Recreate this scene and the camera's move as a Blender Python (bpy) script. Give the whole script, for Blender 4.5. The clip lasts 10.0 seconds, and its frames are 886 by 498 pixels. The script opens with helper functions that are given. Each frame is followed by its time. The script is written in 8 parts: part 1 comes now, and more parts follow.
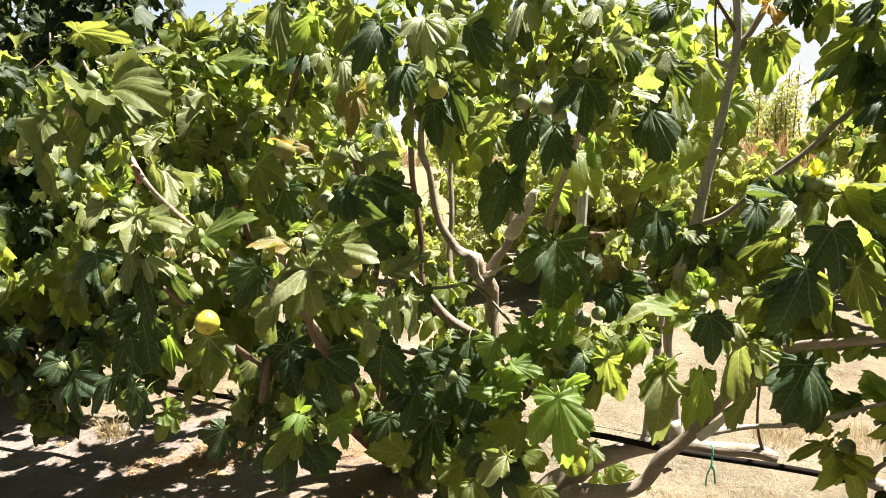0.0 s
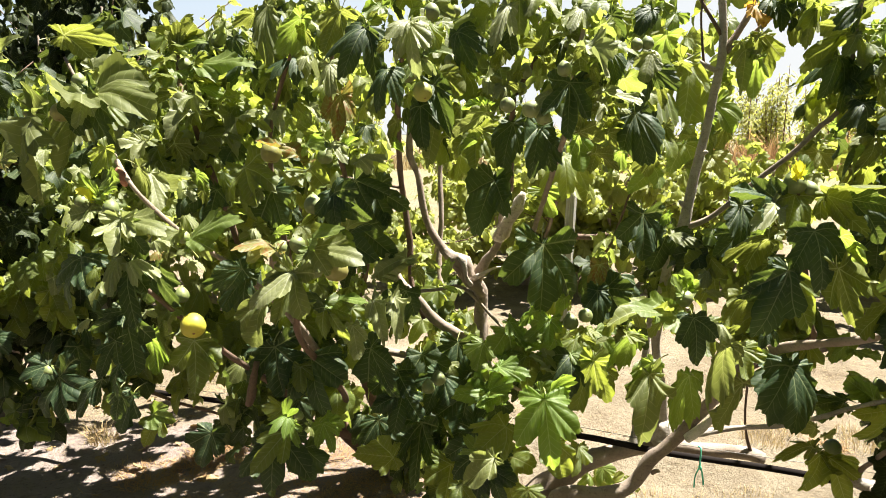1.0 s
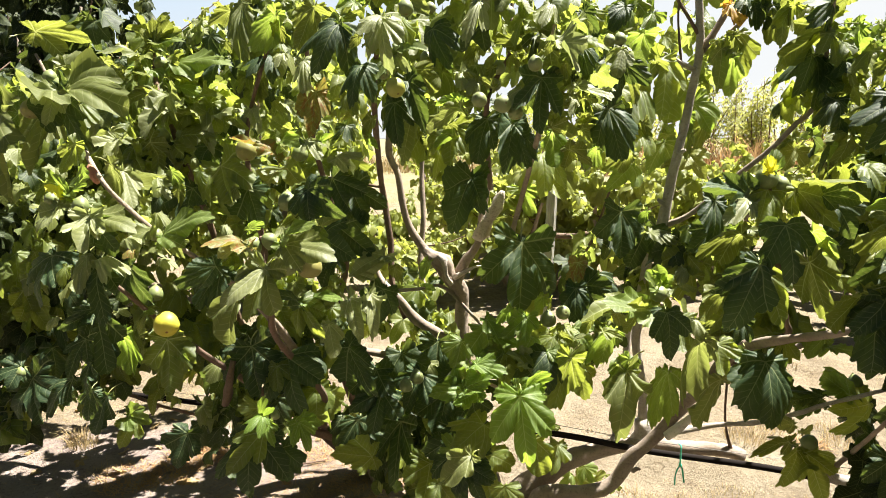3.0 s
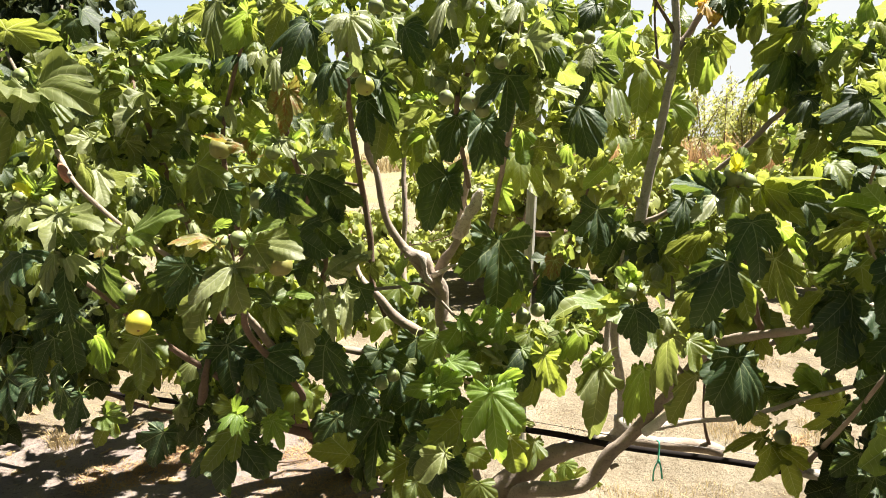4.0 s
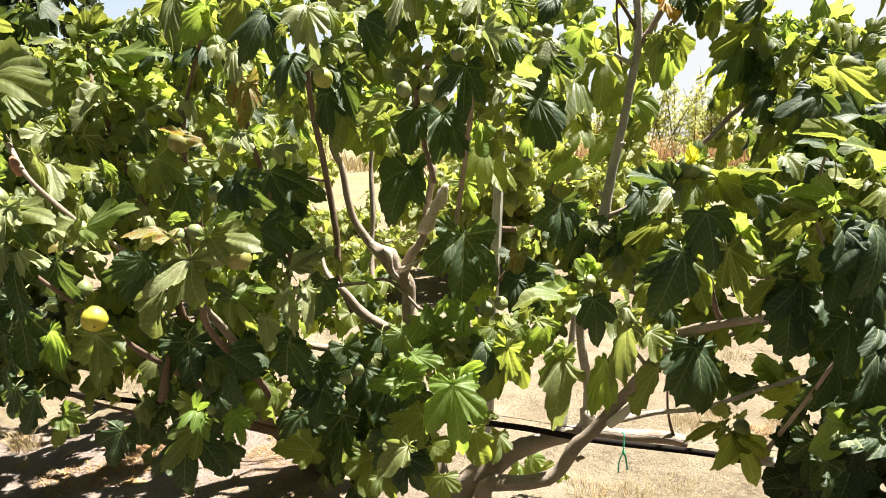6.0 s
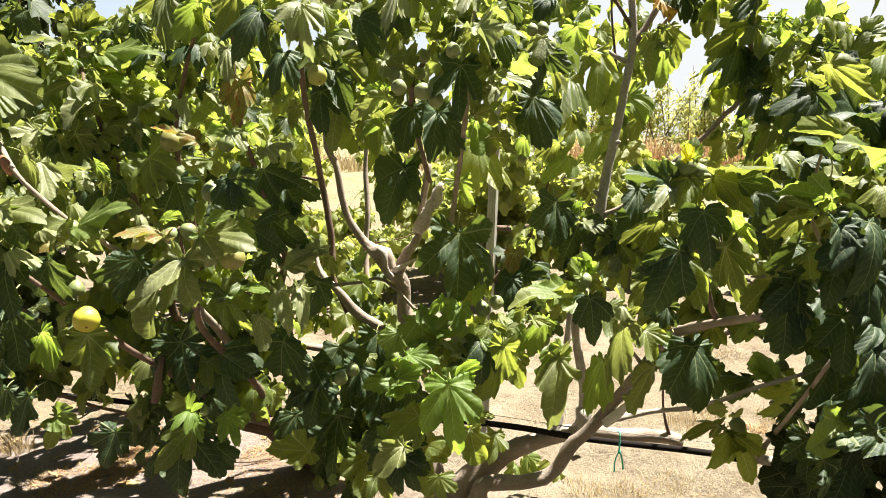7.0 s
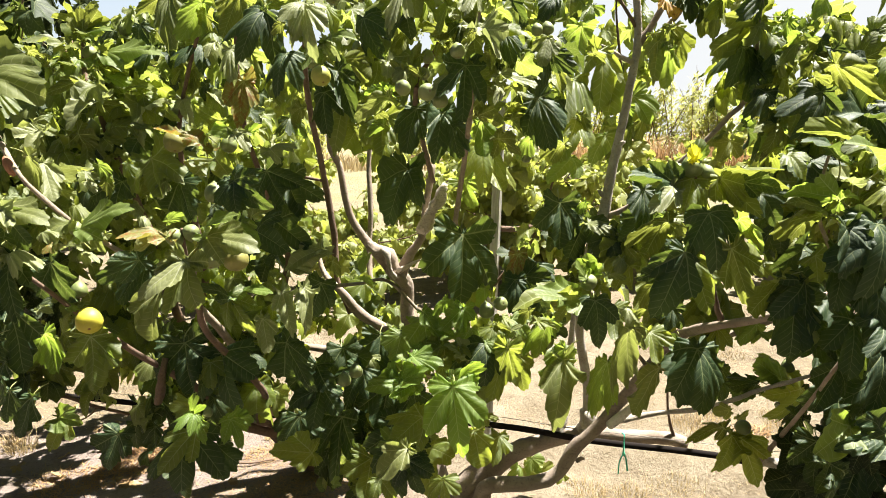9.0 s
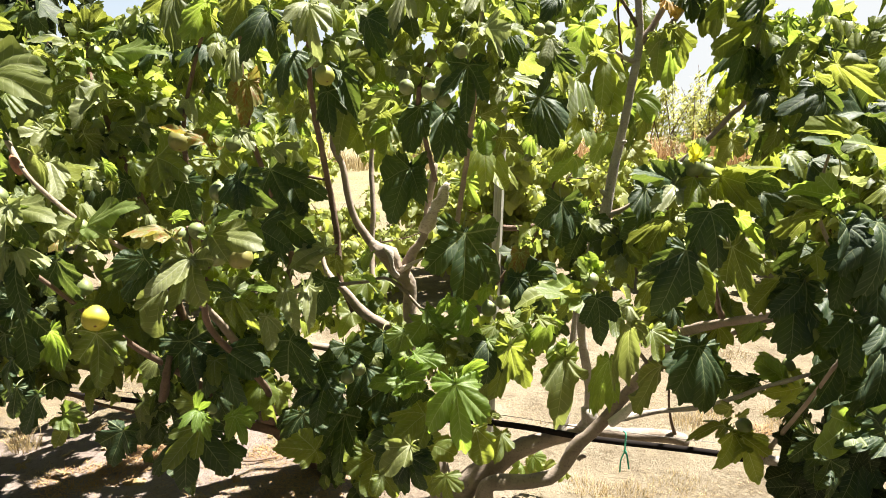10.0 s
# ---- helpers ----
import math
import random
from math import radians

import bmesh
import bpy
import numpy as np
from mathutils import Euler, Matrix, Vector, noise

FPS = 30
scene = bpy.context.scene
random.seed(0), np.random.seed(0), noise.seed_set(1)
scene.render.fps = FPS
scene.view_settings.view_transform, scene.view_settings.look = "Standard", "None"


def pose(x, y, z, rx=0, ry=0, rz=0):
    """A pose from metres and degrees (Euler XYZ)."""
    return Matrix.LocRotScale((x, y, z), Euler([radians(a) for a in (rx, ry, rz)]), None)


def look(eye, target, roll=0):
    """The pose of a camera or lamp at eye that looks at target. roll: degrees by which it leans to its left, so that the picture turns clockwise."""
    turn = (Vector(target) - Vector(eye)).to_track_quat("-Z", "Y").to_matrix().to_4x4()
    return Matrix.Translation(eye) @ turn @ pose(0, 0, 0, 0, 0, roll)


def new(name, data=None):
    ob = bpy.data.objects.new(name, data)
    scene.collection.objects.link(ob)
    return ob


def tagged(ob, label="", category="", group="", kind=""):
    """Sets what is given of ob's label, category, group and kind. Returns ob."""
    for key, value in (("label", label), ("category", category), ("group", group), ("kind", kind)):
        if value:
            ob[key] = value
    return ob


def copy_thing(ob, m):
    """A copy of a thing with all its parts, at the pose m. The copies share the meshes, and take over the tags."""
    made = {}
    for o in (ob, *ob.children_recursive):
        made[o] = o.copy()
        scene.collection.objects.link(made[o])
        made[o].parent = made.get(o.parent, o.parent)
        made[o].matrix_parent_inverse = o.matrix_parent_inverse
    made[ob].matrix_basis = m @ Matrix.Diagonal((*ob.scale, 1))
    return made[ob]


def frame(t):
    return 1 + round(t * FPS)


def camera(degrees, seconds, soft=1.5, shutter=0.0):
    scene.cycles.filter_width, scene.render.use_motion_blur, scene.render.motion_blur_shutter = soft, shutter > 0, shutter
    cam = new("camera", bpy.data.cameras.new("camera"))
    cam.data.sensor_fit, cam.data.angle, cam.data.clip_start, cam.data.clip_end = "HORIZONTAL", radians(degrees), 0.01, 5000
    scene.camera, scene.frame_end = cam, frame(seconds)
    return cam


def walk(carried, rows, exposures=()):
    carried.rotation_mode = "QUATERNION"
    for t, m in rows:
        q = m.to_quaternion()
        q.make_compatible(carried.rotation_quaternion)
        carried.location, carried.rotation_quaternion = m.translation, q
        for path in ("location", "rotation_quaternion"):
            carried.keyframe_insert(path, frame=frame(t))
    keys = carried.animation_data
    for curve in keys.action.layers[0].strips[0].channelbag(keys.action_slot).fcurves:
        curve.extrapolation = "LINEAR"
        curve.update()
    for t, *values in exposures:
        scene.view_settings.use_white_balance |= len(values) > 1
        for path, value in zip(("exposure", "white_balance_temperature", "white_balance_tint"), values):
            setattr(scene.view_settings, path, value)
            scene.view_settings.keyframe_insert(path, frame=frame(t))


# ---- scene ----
cam = camera(67.4, 10.0, soft=0.75)
METRES, EYE, TILT, LEAN, TURN = 0.24, 1.68, -10.4, 0.0, 0.0
ROWS = [
    (0.0, 0.0, 0.0, 0.0, 0.0, 0.0, -0.0),
    (0.5, 0.0388, -0.0138, -0.0151, -0.31, 0.07, 0.05),
    (1.0, 0.0757, -0.0134, -0.0051, -0.59, 0.25, 0.13),
    (1.5, 0.0572, -0.0167, -0.0094, -0.9, 0.57, 0.16),
    (2.0, 0.068, -0.0038, -0.0167, -1.22, 0.58, 0.25),
    (2.5, 0.1169, 0.0078, -0.0577, -1.36, 0.61, 0.29),
    (4.0, 0.4741, -0.026, -0.1027, -2.06, 0.49, 0.53),
    (4.5, 0.5126, -0.0361, -0.1101, -2.59, 0.49, 0.56),
    (5.0, 0.6084, -0.0521, -0.1482, -3.16, 0.46, 0.77),
    (5.5, 0.6322, -0.0512, -0.1714, -3.69, 0.44, 0.83),
    (7.0, 0.622, 0.003, -0.1872, -4.65, 0.4, 1.02),
    (7.5, 0.604, 0.0217, -0.2022, -4.56, 0.44, 0.99),
    (8.0, 0.5731, 0.0312, -0.1768, -4.51, 0.39, 0.97),
    (8.5, 0.5931, 0.0405, -0.1931, -4.46, 0.43, 0.98),
    (9.0, 0.6099, 0.0446, -0.1669, -4.42, 0.37, 0.99),
    (9.5, 0.6185, 0.0091, -0.1776, -4.37, 0.38, 0.98),
    (10.0, 0.5919, -0.0076, -0.185, -4.29, 0.36, 0.96),
]
walk(cam, [(t, pose(0, 0, EYE, TILT, LEAN, TURN) @ pose(METRES * x, METRES * y, METRES * z, 90 + pitch, roll, yaw)) for t, x, y, z, yaw, pitch, roll in ROWS])

# ---- world, sun ----
SUN_FROM = Vector((0.36, 0.18, 0.91)).normalized()
world = bpy.data.worlds.new("sky")
scene.world = world
world.use_nodes = True
wn = world.node_tree.nodes
sky = wn.new("ShaderNodeTexSky")
sky.sky_type, sky.sun_disc = "NISHITA", False
sky.sun_elevation = math.asin(SUN_FROM.z)
sky.sun_rotation = math.atan2(SUN_FROM.x, SUN_FROM.y)
sky.dust_density, sky.air_density, sky.ozone_density = 0.6, 1.3, 1.4
wn["Background"].inputs["Strength"].default_value = 0.026
world.node_tree.links.new(sky.outputs[0], wn["Background"].inputs["Color"])
sun = new("sun", bpy.data.lights.new("sun", "SUN"))
sun.data.energy, sun.data.angle, sun.data.color = 11.6, radians(0.55), (1.0, 0.95, 0.86)
sun.matrix_world = look(SUN_FROM * 30, (0, 0, 0))
scene.view_settings.exposure = 1.0

# ---- materials ----


def material(name):
    m = bpy.data.materials.new(name)
    m.use_nodes = True
    m.node_tree.nodes.clear()
    return m, m.node_tree.nodes, m.node_tree.links


class Net:
    """Small helper round one node tree."""

    def __init__(self, name):
        self.m, self.n, self.l = material(name)

    def add(self, kind, **inputs):
        node = self.n.new(kind)
        for k, v in inputs.items():
            self.set(node.inputs[k.replace("_", " ")], v)
        return node

    def set(self, socket, v):
        if isinstance(v, bpy.types.NodeSocket):
            self.l.new(v, socket)
        else:
            socket.default_value = v

    def math(self, op, a, b=0.0, clamp=False):
        node = self.n.new("ShaderNodeMath")
        node.operation, node.use_clamp = op, clamp
        self.set(node.inputs[0], a)
        self.set(node.inputs[1], b)
        return node.outputs[0]

    def mix(self, f, a, b, blend="MIX"):
        node = self.n.new("ShaderNodeMix")
        node.data_type, node.blend_type = "RGBA", blend
        self.set(node.inputs[0], f)
        self.set(node.inputs[6], a if isinstance(a, bpy.types.NodeSocket) else (*a, 1))
        self.set(node.inputs[7], b if isinstance(b, bpy.types.NodeSocket) else (*b, 1))
        return node.outputs[2]

    def span(self, v, a, b, c=0.0, d=1.0, smooth=False):
        node = self.n.new("ShaderNodeMapRange")
        node.interpolation_type = "SMOOTHSTEP" if smooth else "LINEAR"
        for i, x in enumerate((v, a, b, c, d)):
            self.set(node.inputs[i], x)
        return node.outputs[0]

    def noise(self, scale, detail=4.0, rough=0.55, coords=None):
        node = self.add("ShaderNodeTexNoise", Scale=scale, Detail=detail, Roughness=rough)
        if coords is not None:
            self.l.new(coords, node.inputs["Vector"])
        return node.outputs[0]

    def bump(self, height, strength, distance):
        return self.add("ShaderNodeBump", Height=height, Strength=strength, Distance=distance).outputs[0]

    def out(self, shader):
        self.l.new(shader, self.add("ShaderNodeOutputMaterial").inputs[0])
        return self.m


def leaf_material(name, dark, light, glow, per_object=True, spots=None, rough=0.50, through_light=0.49, vein=(0.30, 0.34, 0.15), clear=0.85, sheen=0.5):
    """Fig leaf: palmate veins from the vein map, quilted green blade that lets sunlight through."""
    t = Net(name)
    uv = t.add("ShaderNodeUVMap")
    uv.uv_map = "vein"
    sep = t.add("ShaderNodeSeparateXYZ", Vector=uv.outputs[0])
    u, v = t.math("ABSOLUTE", sep.outputs[0]), sep.outputs[1]
    rnd = t.add("ShaderNodeObjectInfo").outputs["Random"] if per_object else t.add("ShaderNodeNewGeometry").outputs["Random Per Island"]
    rnd2 = t.math("FRACT", t.math("MULTIPLY", rnd, 17.31))
    width = t.span(v, 0.0, 1.0, 0.017, 0.004)
    main = t.span(u, t.math("MULTIPLY", width, 0.4), width, 1.0, 0.0, True)
    bend = t.math("MULTIPLY", t.math("POWER", u, 0.8), 5.2)
    ph = t.math("FRACT", t.math("SUBTRACT", t.math("MULTIPLY", v, 9.0), bend))
    ridge = t.math("ABSOLUTE", t.math("SUBTRACT", ph, 0.5))
    side = t.math("MULTIPLY", t.span(ridge, 0.01, 0.085, 1.0, 0.0, True), t.span(u, 0.0, 0.26, 1.0, 0.25))
    fine = t.add("ShaderNodeTexVoronoi", Scale=22.0, Vector=uv.outputs[0])
    fine.feature = "DISTANCE_TO_EDGE"
    net = t.span(fine.outputs["Distance"], 0.0, 0.06, 1.0, 0.0)
    veins = t.math("MAXIMUM", main, t.math("MULTIPLY", side, 0.75))
    blotch = t.noise(5.0, 5.0, 0.6, uv.outputs[0])
    base = t.mix(rnd, dark, light)
    base = t.mix(t.span(blotch, 0.3, 0.75), base, t.mix(0.6, base, light), "MIX")
    base = t.mix(t.math("MULTIPLY", net, 0.14), base, vein)
    if spots:
        brown = t.noise(3.4, 5.0, 0.7, uv.outputs[0])
        base = t.mix(t.span(brown, 0.46, 0.57, 0, 1, True), base, spots[0])
        base = t.mix(t.span(brown, 0.57, 0.64, 0, 1, True), base, spots[1])
    col = t.mix(t.math("MULTIPLY", veins, clear), base, vein)
    glowing = t.mix(rnd2, glow, [c * 0.72 for c in glow])
    glowing = t.mix(t.math("MULTIPLY", t.span(blotch, 0.42, 0.7), 0.45), glowing, [c * 0.55 for c in glow])
    glowing = t.mix(t.math("MULTIPLY", net, 0.2), glowing, [c * 0.6 for c in glow])
    glowing = t.mix(t.math("MULTIPLY", veins, 0.55), glowing, (0.60, 0.62, 0.22))
    if spots:
        glowing = t.mix(t.span(brown, 0.46, 0.57, 0, 1, True), glowing, spots[0])
    height = t.math("ADD", t.math("MULTIPLY", t.math("POWER", ridge, 0.6), 0.7), t.math("MULTIPLY", t.noise(26.0, 3.0, 0.6, uv.outputs[0]), 0.5))
    height = t.math("SUBTRACT", height, t.math("MULTIPLY", main, 0.7))
    nrm = t.bump(height, 0.16, 0.006)
    gloss = t.add("ShaderNodeBsdfPrincipled", Base_Color=col, Roughness=t.span(blotch, 0.2, 0.8, rough - 0.06, rough + 0.14), Normal=nrm)
    gloss.inputs["Specular IOR Level"].default_value = sheen
    trans = t.add("ShaderNodeBsdfTranslucent", Color=glowing, Normal=nrm)
    mixed = t.add("ShaderNodeMixShader", Fac=through_light)
    t.l.new(gloss.outputs[0], mixed.inputs[1])
    t.l.new(trans.outputs[0], mixed.inputs[2])
    return t.out(mixed.outputs[0])


def plain_leaf_stalk(name, col):
    t = Net(name)
    n = t.noise(30.0)
    p = t.add("ShaderNodeBsdfPrincipled", Base_Color=t.mix(n, col, [c * 0.6 for c in col]), Roughness=0.5)
    return t.out(p.outputs[0])


def bark_material(name, a, b, c, scale=1.0, bump=0.9):
    """Smooth grey fig bark: pale patches, fine cross rings and dark pores."""
    t = Net(name)
    co = t.add("ShaderNodeTexCoord").outputs["Object"]
    big = t.noise(6.0 * scale, 5.0, 0.6, co)
    fine = t.noise(70.0 * scale, 5.0, 0.65, co)
    pores = t.add("ShaderNodeTexVoronoi", Scale=85.0 * scale, Vector=co)
    dots = t.span(pores.outputs["Distance"], 0.10, 0.28, 1.0, 0.0, True)
    stretched = t.add("ShaderNodeMapping", Vector=co, Scale=(14.0, 14.0, 60.0))
    rings = t.noise(1.0 * scale, 4.0, 0.7, stretched.outputs[0])
    col = t.mix(t.span(big, 0.35, 0.65), a, b)
    col = t.mix(t.span(fine, 0.5, 0.8, 0, 0.7), col, c)
    col = t.mix(t.math("MULTIPLY", t.span(rings, 0.54, 0.68), 0.3), col, c)
    col = t.mix(t.math("MULTIPLY", dots, 0.5), col, c)
    h = t.math("ADD", t.math("MULTIPLY", fine, 0.5), t.math("ADD", t.math("MULTIPLY", rings, 0.35), t.math("MULTIPLY", big, 0.8)))
    p = t.add("ShaderNodeBsdfPrincipled", Base_Color=col, Roughness=0.78, Normal=t.bump(h, bump, 0.006))
    p.inputs["Specular IOR Level"].default_value = 0.25
    return t.out(p.outputs[0])


def fig_material(name, a, b, tip):
    t = Net(name)
    co = t.add("ShaderNodeTexCoord").outputs["Object"]
    sep = t.add("ShaderNodeSeparateXYZ", Vector=co)
    rnd = t.add("ShaderNodeObjectInfo").outputs["Random"]
    col = t.mix(rnd, a, b)
    col = t.mix(t.span(t.noise(55.0, 3.0, 0.6, co), 0.52, 0.75, 0, 0.5), col, [min(1, x * 1.7) for x in b])
    col = t.mix(t.span(t.noise(14.0, 4.0, 0.6, co), 0.5, 0.8, 0, 0.45), col, [x * 0.7 for x in a])
    far = t.math("POWER", t.math("ADD", t.math("POWER", sep.outputs[0], 2.0), t.math("POWER", sep.outputs[1], 2.0)), 0.5)
    eye = t.math("MULTIPLY", t.span(far, 0.0012, 0.0036, 1.0, 0.0, True), t.span(sep.outputs[2], 0.02, 0.03))
    col = t.mix(eye, col, tip)
    p = t.add("ShaderNodeBsdfPrincipled", Base_Color=col, Roughness=0.55, Normal=t.bump(t.noise(90.0, 3.0, 0.6, co), 0.2, 0.002))
    p.inputs["Subsurface Weight"].default_value = 0.15
    p.inputs["Subsurface Radius"].default_value = (0.004, 0.006, 0.001)
    return t.out(p.outputs[0])


def ground_material():
    t = Net("dry sandy soil with straw")
    co = t.add("ShaderNodeTexCoord").outputs["Object"]
    big = t.noise(0.55, 5.0, 0.6, co)
    mid = t.noise(3.5, 6.0, 0.62, co)
    patch = t.noise(1.7, 4.0, 0.55, co)
    clods = t.noise(11.0, 6.0, 0.7, co)
    fine = t.noise(55.0, 6.0, 0.75, co)
    col = t.mix(t.span(mid, 0.34, 0.66), (0.254, 0.215, 0.155), (0.188, 0.151, 0.103))
    col = t.mix(t.span(big, 0.45, 0.7, 0, 0.5), col, (0.178, 0.135, 0.084))
    turned = t.add("ShaderNodeMapping", Vector=co, Scale=(80.0, 20.0, 30.0), Rotation=(0, 0, 0.7))
    fibres = t.noise(1.0, 5.0, 0.8, turned.outputs[0])
    other = t.add("ShaderNodeMapping", Vector=co, Scale=(22.0, 95.0, 30.0), Rotation=(0, 0, 0.35))
    fibres2 = t.noise(1.0, 5.0, 0.8, other.outputs[0])
    straw = t.math("MULTIPLY", t.math("MAXIMUM", t.span(fibres, 0.54, 0.66), t.span(fibres2, 0.55, 0.67)), t.span(patch, 0.46, 0.62, 0.12, 1.0))
    col = t.mix(t.math("MULTIPLY", straw, t.span(clods, 0.4, 0.6, 0.15, 0.8)), col, (0.217, 0.155, 0.080))
    col = t.mix(t.span(clods, 0.53, 0.70, 0, 0.6), col, (0.109, 0.079, 0.051))
    col = t.mix(t.span(fine, 0.55, 0.68, 0, 0.75), col, (0.076, 0.054, 0.033))
    col = t.mix(t.span(fine, 0.44, 0.30, 0, 0.4), col, (0.283, 0.245, 0.180))
    cells = t.add("ShaderNodeTexVoronoi", Scale=34.0, Vector=co)
    col = t.mix(t.span(cells.outputs["Distance"], 0.0, 0.16, 0.45, 0.0), col, (0.083, 0.063, 0.040))
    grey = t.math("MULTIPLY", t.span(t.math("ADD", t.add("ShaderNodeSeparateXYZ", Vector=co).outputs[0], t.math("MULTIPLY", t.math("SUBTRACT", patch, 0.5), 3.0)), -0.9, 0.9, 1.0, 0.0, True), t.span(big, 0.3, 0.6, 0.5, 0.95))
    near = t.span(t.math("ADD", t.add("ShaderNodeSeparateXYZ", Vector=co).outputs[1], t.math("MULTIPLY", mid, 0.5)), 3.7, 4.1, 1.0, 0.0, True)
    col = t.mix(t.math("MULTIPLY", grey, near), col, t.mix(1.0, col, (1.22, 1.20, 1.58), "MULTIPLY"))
    away = t.math("POWER", t.math("ADD", t.math("POWER", t.add("ShaderNodeSeparateXYZ", Vector=co).outputs[1], 2.0), 1.0), 0.5)
    col = t.mix(t.math("MULTIPLY", t.span(away, 9.0, 16.0, 0, 1), t.span(big, 0.38, 0.6, 0.25, 0.75)), col, (0.186, 0.177, 0.086))
    h = t.math("ADD", t.math("MULTIPLY", fine, 0.6), t.math("ADD", t.math("MULTIPLY", straw, 0.3), t.math("MULTIPLY", clods, 1.6)))
    p = t.add("ShaderNodeBsdfPrincipled", Base_Color=col, Roughness=0.95, Normal=t.bump(h, 0.9, 0.03))
    p.inputs["Specular IOR Level"].default_value = 0.1
    return t.out(p.outputs[0])


def straw_material(name, a, b):
    t = Net(name)
    rnd = t.add("ShaderNodeNewGeometry").outputs["Random Per Island"]
    p = t.add("ShaderNodeBsdfPrincipled", Base_Color=t.mix(rnd, a, b), Roughness=0.7)
    tr = t.add("ShaderNodeBsdfTranslucent", Color=(*[min(1, x * 1.1) for x in a], 1))
    mx = t.add("ShaderNodeMixShader", Fac=0.3)
    t.l.new(p.outputs[0], mx.inputs[1])
    t.l.new(tr.outputs[0], mx.inputs[2])
    return t.out(mx.outputs[0])


def plastic(name, col, rough, dusty=(0.3, 0.26, 0.2), shine=0.5):
    t = Net(name)
    co = t.add("ShaderNodeTexCoord").outputs["Object"]
    n = t.noise(11.0, 6.0, 0.7, co)
    p = t.add("ShaderNodeBsdfPrincipled", Base_Color=t.mix(t.span(n, 0.5, 0.8, 0, 0.4), col, dusty), Roughness=rough,
              Normal=t.bump(t.noise(150.0, 3.0, 0.5, co), 0.15, 0.002))
    p.inputs["Specular IOR Level"].default_value = shine
    return t.out(p.outputs[0])


def weathered_wood():
    t = Net("weathered grey wood")
    co = t.add("ShaderNodeTexCoord").outputs["Object"]
    grain = t.add("ShaderNodeMapping", Vector=co, Scale=(160.0, 160.0, 5.0))
    g = t.noise(1.0, 6.0, 0.7, grain.outputs[0])
    col = t.mix(t.span(g, 0.35, 0.65), (0.60, 0.585, 0.55), (0.38, 0.355, 0.31))
    col = t.mix(t.span(t.noise(7.0, 4.0, 0.6, co), 0.5, 0.75, 0, 0.5), col, (0.30, 0.26, 0.20))
    p = t.add("ShaderNodeBsdfPrincipled", Base_Color=col, Roughness=0.85, Normal=t.bump(g, 0.7, 0.004))
    return t.out(p.outputs[0])


GREEN = dict(dark=(0.032, 0.056, 0.012), light=(0.110, 0.142, 0.030), glow=(0.52, 0.60, 0.07))
M_LEAF = leaf_material("fig leaf green", **GREEN)
M_LEAF_MASS = leaf_material("fig leaf green, mass", per_object=False, **GREEN)
# Darker blue-green copy for leaves under others: their shade is in the colour.
M_LEAF_SHADE = leaf_material("fig leaf blue green, shade in the colour", dark=(0.008, 0.021, 0.008), light=(0.021, 0.046, 0.016), glow=(0.26, 0.36, 0.05), through_light=0.24, clear=0.42, rough=0.56, sheen=0.32)
# Young leaves, and others whose backlight is put into this yellower colour.
M_LEAF_YOUNG_LIT = leaf_material("fig leaf young and backlit", dark=(0.105, 0.135, 0.016), light=(0.165, 0.185, 0.030), glow=(0.34, 0.38, 0.055), vein=(0.36, 0.42, 0.14), through_light=0.48)
M_LEAF_FRESH = leaf_material("fig leaf fresh green", dark=(0.072, 0.108, 0.021), light=(0.130, 0.165, 0.038), glow=(0.44, 0.60, 0.07), vein=(0.28, 0.36, 0.14), through_light=0.46)
# Olive leaves; part of the sun on their tops is painted in.
M_LEAF_OLIVE = leaf_material("fig leaf olive, sunlight in the colour", dark=(0.092, 0.116, 0.030), light=(0.165, 0.185, 0.060), glow=(0.38, 0.43, 0.09), vein=(0.30, 0.32, 0.15))
M_LEAF_VIVID = leaf_material("fig leaf vivid green", dark=(0.075, 0.130, 0.018), light=(0.115, 0.170, 0.026), glow=(0.42, 0.60, 0.06), vein=(0.30, 0.42, 0.12), through_light=0.5)
# Pale undersides, and sunlit tops with their silvery sheen painted in.
M_LEAF_PALE_LIT = leaf_material("fig leaf pale underside, sunlit sheen in the colour", dark=(0.165, 0.190, 0.070), light=(0.235, 0.255, 0.105), glow=(0.42, 0.48, 0.14), vein=(0.38, 0.40, 0.26), through_light=0.4)
M_LEAF_OLD = leaf_material("fig leaf ageing", dark=(0.120, 0.143, 0.034), light=(0.195, 0.180, 0.038), glow=(0.330, 0.290, 0.050), spots=((0.26, 0.13, 0.03), (0.14, 0.055, 0.02)))
M_LEAF_YELLOW = leaf_material("fig leaf yellow", dark=(0.62, 0.60, 0.03), light=(0.70, 0.66, 0.04), glow=(0.9, 0.85, 0.05), vein=(0.7, 0.66, 0.15), through_light=0.5)
M_LEAF_ORANGE = leaf_material("fig leaf orange", dark=(0.45, 0.26, 0.03), light=(0.5, 0.30, 0.04), glow=(0.8, 0.45, 0.04), spots=((0.35, 0.17, 0.03), (0.2, 0.08, 0.02)))
M_STALK = plain_leaf_stalk("leaf stalk", (0.36, 0.38, 0.13))
M_BARK = bark_material("fig bark grey", (0.34, 0.28, 0.228), (0.24, 0.188, 0.145), (0.13, 0.10, 0.075))
M_BARK_PALE = bark_material("fig bark pale, rough", (0.48, 0.44, 0.385), (0.35, 0.305, 0.255), (0.16, 0.12, 0.09), 1.6, 1.0)
